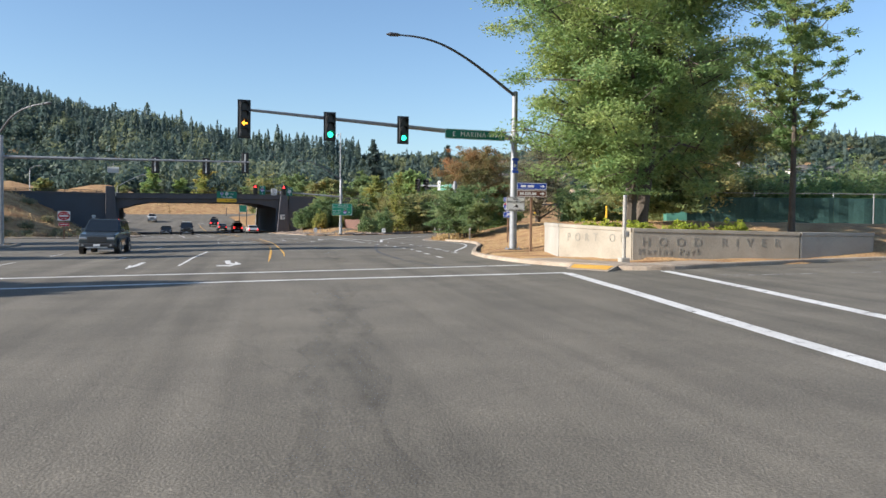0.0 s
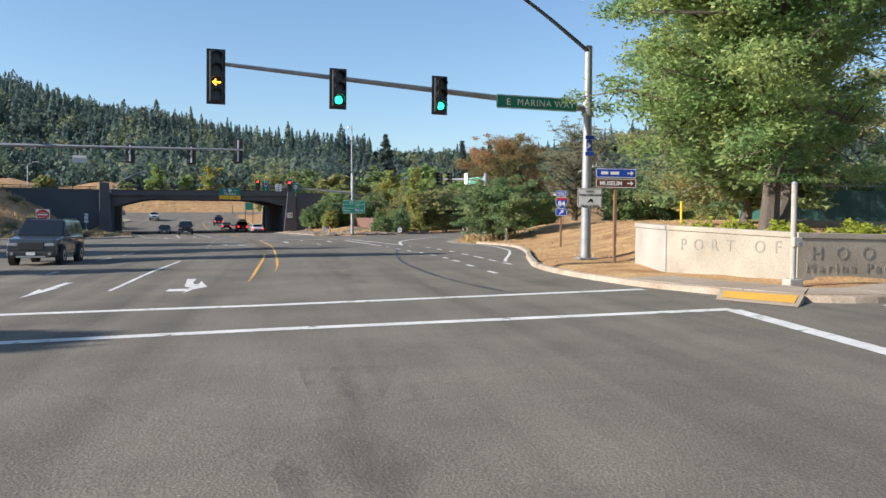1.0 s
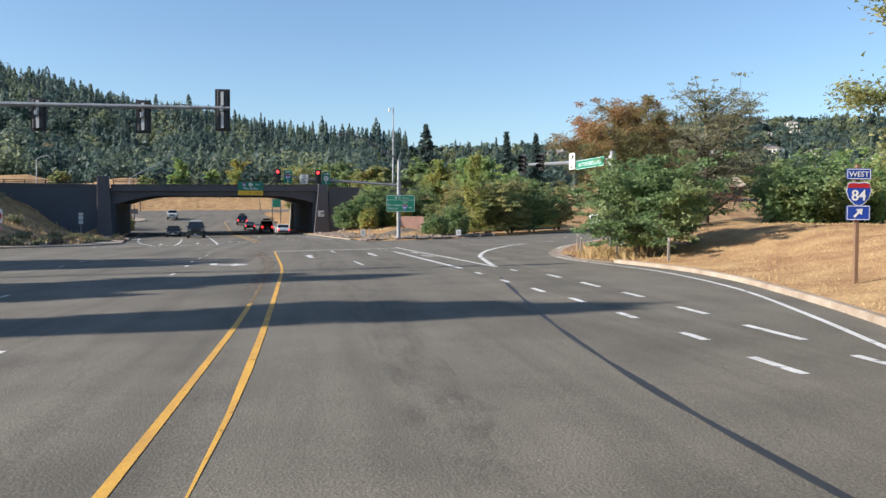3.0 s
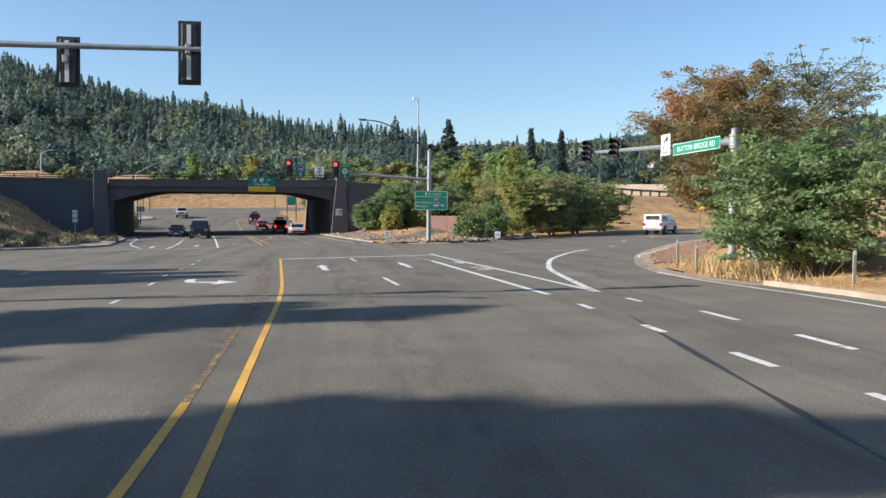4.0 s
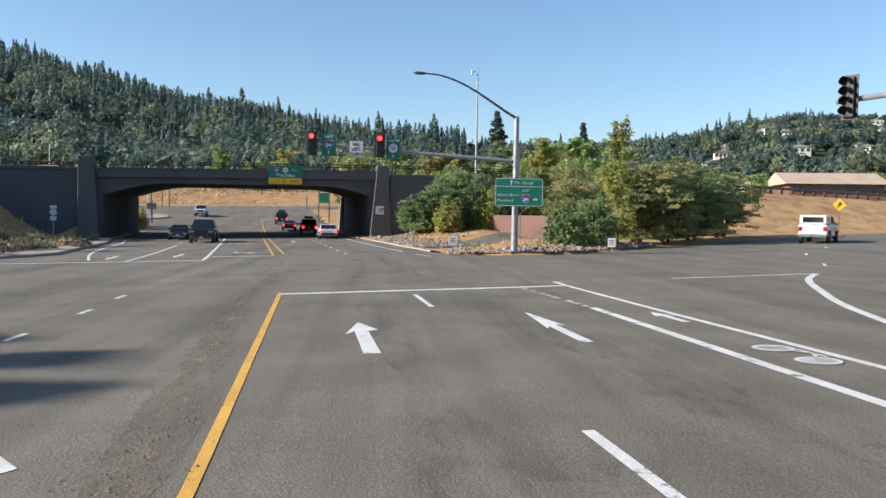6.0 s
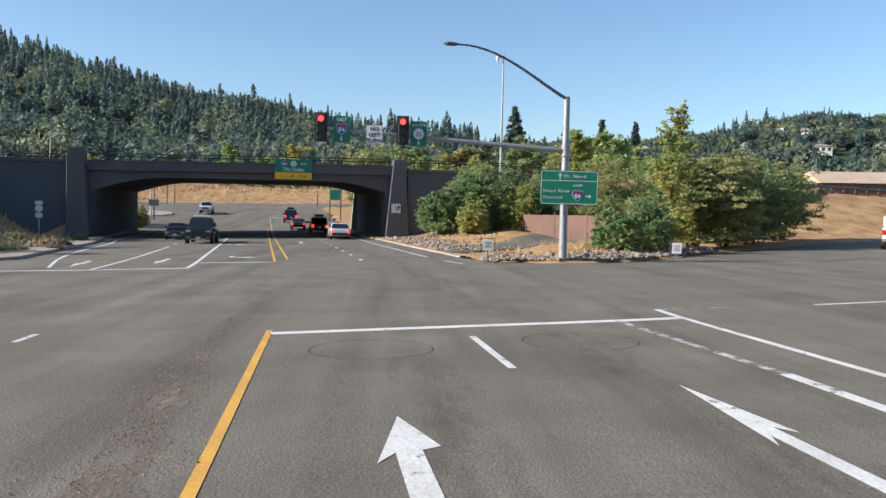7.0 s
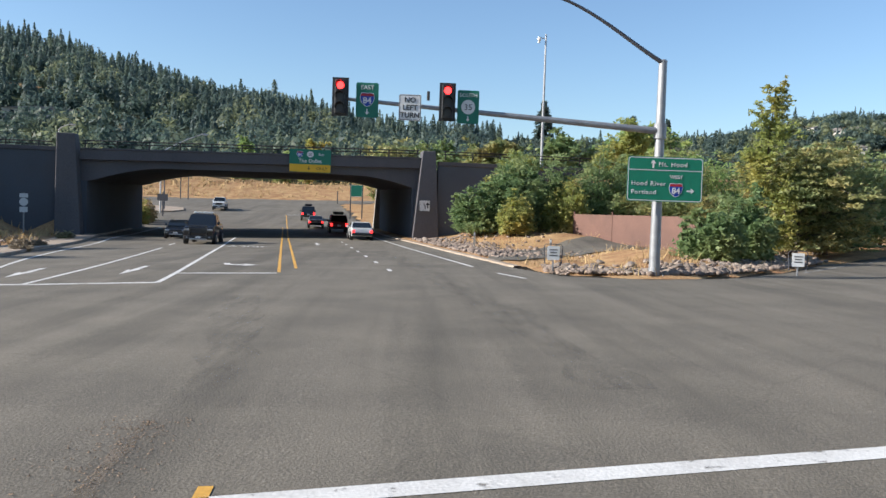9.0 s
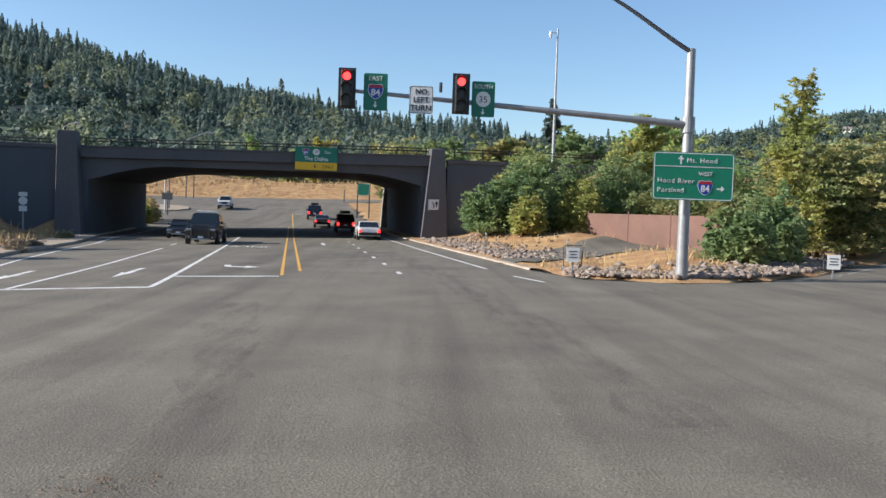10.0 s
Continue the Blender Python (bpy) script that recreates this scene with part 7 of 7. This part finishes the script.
def small_stones():
    """The finer broken stone that fills the riprap, too much to pick apart."""
    rng = np.random.default_rng(31)
    bm = bbm()
    bmesh.ops.create_icosphere(bm, subdivisions=1, radius=1.0)
    base = np.array([v.co for v in bm.verts])
    faces = np.array([[v.index for v in f.verts] for f in bm.faces])
    bm.free()
    n = 3000
    x = np.concatenate([rng.uniform(3.2, 17, n // 2), np.zeros(n // 2)])
    y = np.interp(x, (3.2, 6.3, 9, 12.4, 18), (119.9, 118.7, 119.5, 122.6, 129.2)) + 0.35 + np.abs(rng.normal(0, 1.5, n))
    y[n // 2:] = rng.uniform(130, 157, n // 2)
    x[n // 2:] = np.interp(y[n // 2:], (124, 139.5, 150, 160), (2.4, 0.2, -1.1, -2.4)) + 0.5 + np.abs(rng.normal(0, 2.0, n // 2))
    x2, y2 = rng.uniform(-30, -21, 500), rng.uniform(118, 148, 500)
    ok = off_road(x2, y2) > 2.6
    x, y = np.concatenate([x, x2[ok]]), np.concatenate([y, y2[ok]])
    s = rng.uniform(0.05, 0.13, len(x))
    V = base[None] * s[:, None, None] * rng.uniform(0.65, 1.3, (len(x), len(base), 1)) * (1.2, 1, 0.75) + np.stack([x, y, terrain(x, y) + s * 0.3], 1)[:, None]
    F = faces[None] + len(base) * np.arange(len(x))[:, None, None]
    tagged(arrays("broken_stone", V.reshape(-1, 3), F.reshape(-1, 3), "broken_rock"), "fine broken grey-brown stone between the boulders", "rocks", kind="stuff")


small_stones()
# ---------------------------------------------------------------- poles beyond the bridge
s = thing("camera_pole", (10.05, 165.9, 5.6), "very tall slim pole with a camera on top", "pole")
local(s, "pole", tube(bbm(), [(0, 0, -0.5), (0, 0, 12.9)], [0.15, 0.07], 10), "galvanised")
local(s, "bracket", tube(bbm(), [(0, 0, 12.5), (-0.6, 0, 12.6)], 0.04, 6), "galvanised")
local(s, "camera_dome", tube(bbm(), [(-0.6, 0, 12.65), (-0.6, 0, 12.4), (-0.6, 0, 12.1)], [0.1, 0.16, 0.08], 10), "sign_white")


def freeway_lamp(foot, crook, head, label):
    """A street lamp with a straight pole and a bracket that rises from the crook to the head."""
    root = thing("street_lamp", foot, label, "street lamp", "freeway lamps")
    c, e = Vector(crook) - Vector(foot), Vector(head) - Vector(foot)
    part("pole", tube(bbm(), [(0, 0, -0.3), (c.x, c.y, c.z)], [0.13, 0.09], 8), "alu", root)
    part("bracket", tube(bbm(), bezier([tuple(c), tuple(c.lerp(e, 0.3) + Vector((0, 0, 0.2))), tuple(c.lerp(e, 0.7) + Vector((0, 0, 0.25))), tuple(e)]), 0.07, 8), "alu", root)
    flat = Vector((e.x - c.x, e.y - c.y, 0)).normalized() * 0.9
    part("lamp_head", tube(bbm(), [e - flat * 0.2, e + flat * 0.4, e + flat], [0.07, 0.16, 0.08], 8), "alu", root)


freeway_lamp((-62.6, 240, tz(-62.6, 240)), (-62.6, 240, 14.9), (-60.8, 240.4, 15.8), "grey freeway lamp on the dry bank")
freeway_lamp((-36.6, 211, tz(-36.6, 211)), (-36.6, 211, 9.7), (-31.6, 213.5, 12.6), "grey lamp with a long rising bracket beyond the overpass")


def far_posts():
    """Signs and posts at the far junction behind the bridge."""
    for x, y, h in ((-34.5, 205, 3.4), (-43.6, 248, 4.6), (-42.2, 248, 4.6), (-14.5, 246, 2.4), (-9.5, 206, 5.0), (-7.9, 206, 4.6)):
        s = thing("sign_post", (x, y, tz(x, y)), "slim post at the far junction", "post", "far posts")
        local(s, "post", box(bbm(), (-0.08, -0.08, -0.2), (0.08, 0.08, h), 0.01), "dark_steel")
    # the darker green stands in for shade on this sign
    s = thing("guide_sign", (-8.6, 205.8, tz(-8.6, 205.8)), "green guide sign on two posts, toned dark for shade", "road sign")
    panel(s, -0.9, 0.7, 3.2, 4.8, "sign_green_dark", 0, "sign_white")
    s = thing("notice_board", (-34.5, 204.8, tz(-34.5, 205)), "dark board beside the pavement", "road sign")
    panel(s, -0.7, 0.7, 2.2, 3.1, "dark_steel", 0, None)


far_posts()


def traffic_island():
    """A raised concrete island with a kerb at the far junction."""
    pts = [(-41.5, 212), (-35.6, 213), (-34.6, 216), (-36, 221), (-43, 225.5), (-50, 223), (-48, 216)]
    bm = bbm()
    top, low = [bm.verts.new((x, y, gz(x, y) + 0.17)) for x, y in pts], [bm.verts.new((x, y, gz(x, y) - 0.1)) for x, y in pts]
    bm.faces.new(top)
    for k in range(len(pts)):
        bm.faces.new((top[k], low[k], low[(k + 1) % len(pts)], top[(k + 1) % len(pts)]))
    bmesh.ops.recalc_face_normals(bm, faces=bm.faces)
    tagged(link_mesh("traffic_island", bm, "pavement"), "pale raised concrete island at the far junction", "traffic island", kind="structure")
    s = thing("sign_post", (-37.6, 216.5, gz(-37.6, 216.5) + 0.17), "tall slim grey post on the traffic island", "post", "far posts")
    local(s, "post", tube(bbm(), [(0, 0, -0.05), (0, 0, 5.2)], [0.11, 0.09], 10), "dark_steel")
    s = thing("delineator_post", (-36.6, 211.2, gz(-36.6, 211.2)), "short white post beside the island", "post", "delineators")
    local(s, "post", box(bbm(), (-0.09, -0.05, -0.05), (0.09, 0.05, 1.0), 0.02), "pale_concrete")


traffic_island()
for i, (x, y) in enumerate(((-33.0, 190), (-33.4, 193.5), (-34.2, 197))):
    shrub(x, y, 3.4 - 0.4 * i, 1.2, 2600, 0.18, ("leaf_yellow", "dry_grass", "dry_grass")[i], 150 + i, "yellowing bush at the end of the abutment")


def guard_rail():
    root = thing("guard_rail", (0, 0, 0), "weathered guard rail on wooden posts along the freeway", "guard rail")
    a, b, n = Vector((33.6, 167.6)), Vector((134.7, 181.4)), 70
    for i in range(n + 1):
        p = a.lerp(b, i / n)
        z = tz(p.x, p.y)
        part("post", box(bbm(), (p.x - 0.11, p.y - 0.11, z - 0.3), (p.x + 0.11, p.y + 0.11, z + 0.9), 0.01), "post_wood", root)
        if i < n:
            q = a.lerp(b, (i + 1) / n)
            part("beam", tube(bbm(), [(p.x, p.y - 0.15, z + 0.72), (q.x, q.y - 0.15, tz(q.x, q.y) + 0.72)], 0.16, 6), "dark_steel", root)


guard_rail()
s = thing("warning_sign", (43.5, 151.8, tz(43.5, 151.8)), "yellow diamond warning sign beside the slip road", "road sign", "", -25)
local(s, "post", box(bbm(), (-0.06, 0.02, -0.2), (0.06, 0.12, 2.6), 0.01), "post_wood")
shape(s, [(-0.62, 2.7), (0, 2.08), (0.62, 2.7), (0, 3.32)], "sign_yellow", 0.0, "plate")
arrow_shape(s, 0, 2.7, 0.6, -0.5, "sign_black", -0.004)


def house(x, y, w, d, h, rz, k):
    z = tz(x, y)
    root = thing("house", (x, y, z), "pale hillside house with a low grey roof among trees", "house", "hillside houses", rz)
    part("wall", box(bbm(), (-w / 2, -d / 2, -4), (w / 2, d / 2, h), 0.05), "house", root)
    bm = prism(bbm(), [(-w / 2 - 0.6, h), (w / 2 + 0.6, h), (0.1 * w, h + 1.6), (-0.1 * w, h + 1.6)], d + 1.2)
    for vtx in bm.verts:
        vtx.co.y -= d / 2 + 0.6
    part("roof", bm, "roof", root)
    for i in range(4):
        x0 = -w / 2 + (i + 0.5) * w / 4
        part("window", box(bbm(), (x0 - 0.9, -d / 2 - 0.06, h * 0.4), (x0 + 0.9, -d / 2 - 0.02, h * 0.85), 0.01), "window_dark", root)


for k, (hx, hy) in enumerate(HOUSES):
    house(hx, hy, rng_h.uniform(8, 15), rng_h.uniform(7, 10), rng_h.uniform(2.6, 4.4), rng_h.uniform(-60, 10), k)
house(-182, 520, 40, 14, 6, 12, 30)
house(-40, 470, 24, 12, 5, 5, 31)
house(20, 470, 26, 12, 5, -8, 32)


def warehouse(x, y, w, d, top, rz):
    """A long low hall with a pale sheet roof beyond the freeway."""
    z = tz(x, y)
    h = top - z
    root = thing("warehouse", (x, y, z), "long low brown hall with a pale tan roof", "building", "", rz)
    part("wall", box(bbm(), (-w / 2, -d / 2, -2), (w / 2, d / 2, h - 2.7), 0.05), "rust", root)
    bm = bbm()
    vs = [bm.verts.new(p) for p in ((-w / 2 - 1, -d / 2 - 1.5, h - 2.8), (w / 2 + 1, -d / 2 - 1.5, h - 2.8), (w / 2 + 1, 0, h), (-w / 2 - 1, 0, h), (-w / 2 - 1, d / 2 + 1.5, h - 2.8), (w / 2 + 1, d / 2 + 1.5, h - 2.8))]
    for k in ((0, 1, 2, 3), (3, 2, 5, 4), (0, 4, 5, 1), (0, 3, 4), (1, 5, 2)):
        bm.faces.new([vs[i] for i in k])
    bmesh.ops.recalc_face_normals(bm, faces=bm.faces)
    part("roof", bm, "tan_roof", root)
    for i in range(7):
        x0 = -w / 2 + (i + 0.5) * w / 7
        part("window", box(bbm(), (x0 - w / 20, -d / 2 - 0.08, h - 4.4), (x0 + w / 20, -d / 2 - 0.03, h - 3.1), 0.01), "window_dark", root)


warehouse(97, 250, 19, 16, 13.6, -12)
warehouse(66, 236, 12, 9, 10.4, -20)


# ---------------------------------------------------------------- vehicles
def wheel(root, x, y, r, w, side):
    base = part("wheel", tube(bbm(), [(x - w / 2, y, r), (x - w / 2 + 0.03, y, r), (x + w / 2 - 0.03, y, r), (x + w / 2, y, r)], [r * 0.92, r, r, r * 0.92], 22), "tyre", root)
    xo = x + side * (w / 2 + 0.004)
    part("rim", tube(bbm(), [(xo - side * 0.03, y, r), (xo, y, r)], [r * 0.62, r * 0.58], 16), "rim", base)
    part("hub", tube(bbm(), [(xo, y, r), (xo + side * 0.02, y, r)], [r * 0.2, r * 0.15], 10), "dark_plastic", base)


def quad(root, name, pts, mat, thick=0.012, label=""):
    """A thin pane or plate between four corners, given thickness along its own normal."""
    bm = bbm()
    bm.faces.new([bm.verts.new(p) for p in pts])
    bmesh.ops.recalc_face_normals(bm, faces=bm.faces)
    bmesh.ops.solidify(bm, geom=bm.faces[:], thickness=thick)
    return part(name, bm, mat, root, label)


def vehicle(name, at, rz, paint, label, length, width, height, side, cab, wheels, kind, wheel_r=0.36, brake=False, extras=()):
    """A car whose nose points to -y. side: outline of the lower body (y, z); cab: (y of windscreen foot, y of windscreen top, y of rear top, y of rear foot, belt height).
    wheels: y of the axles."""
    root = thing(name, at, label, kind, "", rz)
    hw = width / 2
    bm = prism(bbm(), side, width, "x")
    for vtx in bm.verts:
        vtx.co.x -= hw
        if vtx.co.z > height * 0.5:
            vtx.co.x *= 0.95
        if abs(vtx.co.y) > length * 0.46:
            vtx.co.x *= 0.92
    bmesh.ops.bevel(bm, geom=bm.edges[:], offset=0.07, segments=2, affect="EDGES", profile=0.6)
    part("body", bm, paint, root, smooth=False)
    f0, f1, r1, r0, belt = cab
    tw = hw * 0.78
    bw = hw * 0.94
    bm = bbm()
    lo = [bm.verts.new(p) for p in ((-bw, f0, belt), (bw, f0, belt), (bw, r0, belt), (-bw, r0, belt))]
    hi = [bm.verts.new(p) for p in ((-tw, f1, height), (tw, f1, height), (tw, r1, height), (-tw, r1, height))]
    bm.faces.new(hi), bm.faces.new(lo[::-1])
    for k in range(4):
        bm.faces.new((lo[k], lo[(k + 1) % 4], hi[(k + 1) % 4], hi[k]))
    bmesh.ops.recalc_face_normals(bm, faces=bm.faces)
    bmesh.ops.bevel(bm, geom=bm.edges[:], offset=0.06, segments=2, affect="EDGES")
    part("cabin", bm, paint, root)

    def lerp(a, b, t):
        return a + (b - a) * t
    for nm, y0, y1, out in (("windscreen", f0, f1, -1), ("rear_window", r0, r1, 1)):
        pts = [(sx * lerp(bw, tw, t) * 0.92, lerp(y0, y1, t) + out * 0.014, lerp(belt, height, t)) for sx, t in ((-1, 0.08), (1, 0.08), (1, 0.92), (-1, 0.92))]
        quad(root, nm, pts, "car_glass")
    cuts = (0.06, 0.5, 0.94) if r1 - f1 < 1.9 else (0.05, 0.36, 0.67, 0.95)
    for sx in (-1, 1):
        for c0, c1 in zip(cuts, cuts[1:]):
            pts = []
            for c, t in ((c0 + 0.015, 0.16), (c1 - 0.015, 0.16), (c1 - 0.015, 0.86), (c0 + 0.015, 0.86)):
                pts.append((sx * (lerp(bw, tw, t) + 0.01), lerp(lerp(f0, f1, t), lerp(r0, r1, t), c), lerp(belt, height, t)))
            quad(root, "side_window", pts, "car_glass")
        part("mirror", box(bbm(), (min(sx * bw, sx * (bw + 0.17)), f0 + 0.28, belt + 0.02), (max(sx * bw, sx * (bw + 0.17)), f0 + 0.42, belt + 0.2), 0.03), paint, root)
        for y in wheels:
            wheel(root, sx * (hw - 0.1), y, wheel_r, 0.24, sx)
            part("wheel_arch", tube(bbm(), [(sx * (hw - 0.22), y, wheel_r), (sx * (hw + 0.004), y, wheel_r)], wheel_r * 1.17, 20), "dark_plastic", root)
        for y in (f0 + 0.95, f0 + 1.9):
            if y < r0:
                part("door_handle", box(bbm(), (sx * hw * 0.97 - 0.02, y, belt - 0.16), (sx * hw * 0.97 + 0.02, y + 0.2, belt - 0.12), 0.008), "dark_plastic", root)
        xs = sorted((sx * hw * 0.5, sx * hw * 0.88))
        front, rear = min(p[0] for p in side), max(p[0] for p in side)
        part("headlight", box(bbm(), (xs[0], front - 0.012, belt - 0.36), (xs[1], front + 0.14, belt - 0.24), 0.03), "headlight", root)
        part("fog_light", tube(bbm(), [(sx * hw * 0.7, front - 0.062, 0.46), (sx * hw * 0.7, front - 0.03, 0.46)], 0.06, 12), "headlight", root)
        part("tail_light", box(bbm(), (sorted((sx * hw * 0.66, sx * hw * 0.9))[0], rear - 0.1, belt - 0.42), (sorted((sx * hw * 0.66, sx * hw * 0.9))[1], rear + 0.012, belt - 0.12), 0.02), "lit_brake" if brake else "taillight", root)
    front, rear = min(p[0] for p in side), max(p[0] for p in side)
    part("grille", box(bbm(), (-hw * 0.48, front - 0.01, belt - 0.5), (hw * 0.48, front + 0.05, belt - 0.2), 0.02), "dark_plastic", root)
    part("front_bumper", box(bbm(), (-hw * 0.9, front - 0.05, 0.32), (hw * 0.9, front + 0.1, 0.55), 0.05), "dark_plastic", root)
    part("skid_plate", box(bbm(), (-hw * 0.55, front - 0.06, 0.3), (hw * 0.55, front - 0.03, 0.38), 0.02), "rim", root)
    part("rear_bumper", box(bbm(), (-hw * 0.9, rear - 0.1, 0.38), (hw * 0.9, rear + 0.06, 0.6), 0.05), "dark_plastic" if kind != "pickup truck" else "chrome", root)
    part("number_plate", box(bbm(), (-0.16, front - 0.065, 0.4), (0.16, front - 0.05, 0.52), 0.004), "sign_white", root)
    part("number_plate", box(bbm(), (-0.16, rear + 0.014, 0.66), (0.16, rear + 0.03, 0.8), 0.004), "sign_white", root)
    for e in extras:
        nm, a, b, m, bev = e
        part(nm, box(bbm(), a, b, bev), m, root)
    return root


SUV_SIDE = [(-2.3, 0.35), (-2.35, 0.75), (-2.25, 1.02), (-1.2, 1.14), (2.25, 1.14), (2.36, 0.8), (2.32, 0.38)]
SEDAN_SIDE = [(-2.25, 0.3), (-2.32, 0.6), (-2.15, 0.76), (-1.1, 0.92), (1.7, 0.98), (2.25, 0.94), (2.32, 0.6), (2.25, 0.32)]
PICKUP_SIDE = [(-2.85, 0.42), (-2.9, 0.85), (-2.8, 1.12), (-1.5, 1.26), (2.75, 1.26), (2.85, 0.85), (2.8, 0.48)]


def suv(at, rz, paint, label, brake=False, roof_load=False):
    extra = [("roof_rail", (-0.72, -0.5, 1.79), (-0.66, 1.7, 1.84), "dark_plastic", 0.01), ("roof_rail", (0.66, -0.5, 1.79), (0.72, 1.7, 1.84), "dark_plastic", 0.01)]
    if roof_load:
        extra.append(("roof_box", (-0.5, -0.5, 1.85), (0.5, 1.5, 2.15), "dark_plastic", 0.1))
    return vehicle("suv", at, rz, paint, label, 4.7, 1.92, 1.8, SUV_SIDE, (-1.15, -0.45, 1.95, 2.25, 1.1), (-1.45, 1.4), "car", 0.38, brake, extra)


def sedan(at, rz, paint, label, brake=False):
    return vehicle("sedan", at, rz, paint, label, 4.6, 1.8, 1.42, SEDAN_SIDE, (-1.05, -0.3, 0.95, 1.75, 0.92), (-1.4, 1.35), "car", 0.33, brake)


def pickup(at, rz, paint, label, canopy=False, bar=False):
    extra = []
    if canopy:
        extra += [("canopy", (-0.86, 0.98, 1.27), (0.86, 2.78, 1.9), paint, 0.1), ("canopy_window", (-0.875, 1.2, 1.42), (-0.862, 2.6, 1.74), "car_glass", 0.004),
                  ("canopy_window", (0.862, 1.2, 1.42), (0.875, 2.6, 1.74), "car_glass", 0.004), ("canopy_hatch", (-0.65, 2.782, 1.4), (0.65, 2.795, 1.76), "car_glass", 0.004)]
    else:
        extra += [("bed_floor", (-0.78, 1.0, 1.262), (0.78, 2.7, 1.275), "dark_plastic", 0.003)]
    if bar:
        extra += [("light_bar", (-0.62, -0.45, 1.96), (0.62, -0.2, 2.06), "sign_white", 0.03), ("push_bar", (-0.55, -3.02, 0.5), (-0.48, -2.92, 1.2), "dark_plastic", 0.02),
                  ("push_bar", (0.48, -3.02, 0.5), (0.55, -2.92, 1.2), "dark_plastic", 0.02), ("push_bar_rail", (-0.55, -3.01, 1.12), (0.55, -2.94, 1.2), "dark_plastic", 0.02)]
    return vehicle("pickup_truck", at, rz, paint, label, 5.8, 1.98, 1.92, PICKUP_SIDE, (-1.35, -0.65, 0.65, 0.95, 1.22), (-1.85, 1.75), "pickup truck", 0.4, False, extra)


def on_road(x, y):
    return (x, y, gz(x, y))


TURN = math.degrees(BRIDGE_TURN)
suv(on_road(-10.85, 58.3), 0, "car_slate", "dark slate four-wheel-drive coming along the road")
pickup(on_road(-15.3, 147.3), 6, "car_black", "black pickup truck with a push bar and roof light bar", bar=True)
sedan(on_road(-19.6, 157.5), 7, "car_navy", "dark blue sedan in the shade of the bridge")
pickup(on_road(30.4, 131.8), 180 - 37, "car_white", "white pickup truck with a white bed canopy", canopy=True)
sedan(on_road(-5.6, 158.5), 180 + TURN, "car_white", "white sedan waiting under the bridge with brake lights on", True)
suv(on_road(-8.9, 177.5), 180 + TURN, "car_red", "dark red four-wheel-drive with brake lights on", True, True)
sedan(on_road(-12.4, 189), 180 + TURN, "car_silver", "silver sedan waiting at the far junction", True)
suv(on_road(-15.0, 204), 180 + TURN, "car_black", "black four-wheel-drive waiting at the far junction", True, True)
pickup(on_road(-30.4, 221), 8, "car_white", "white pickup truck beyond the bridge")
stones()
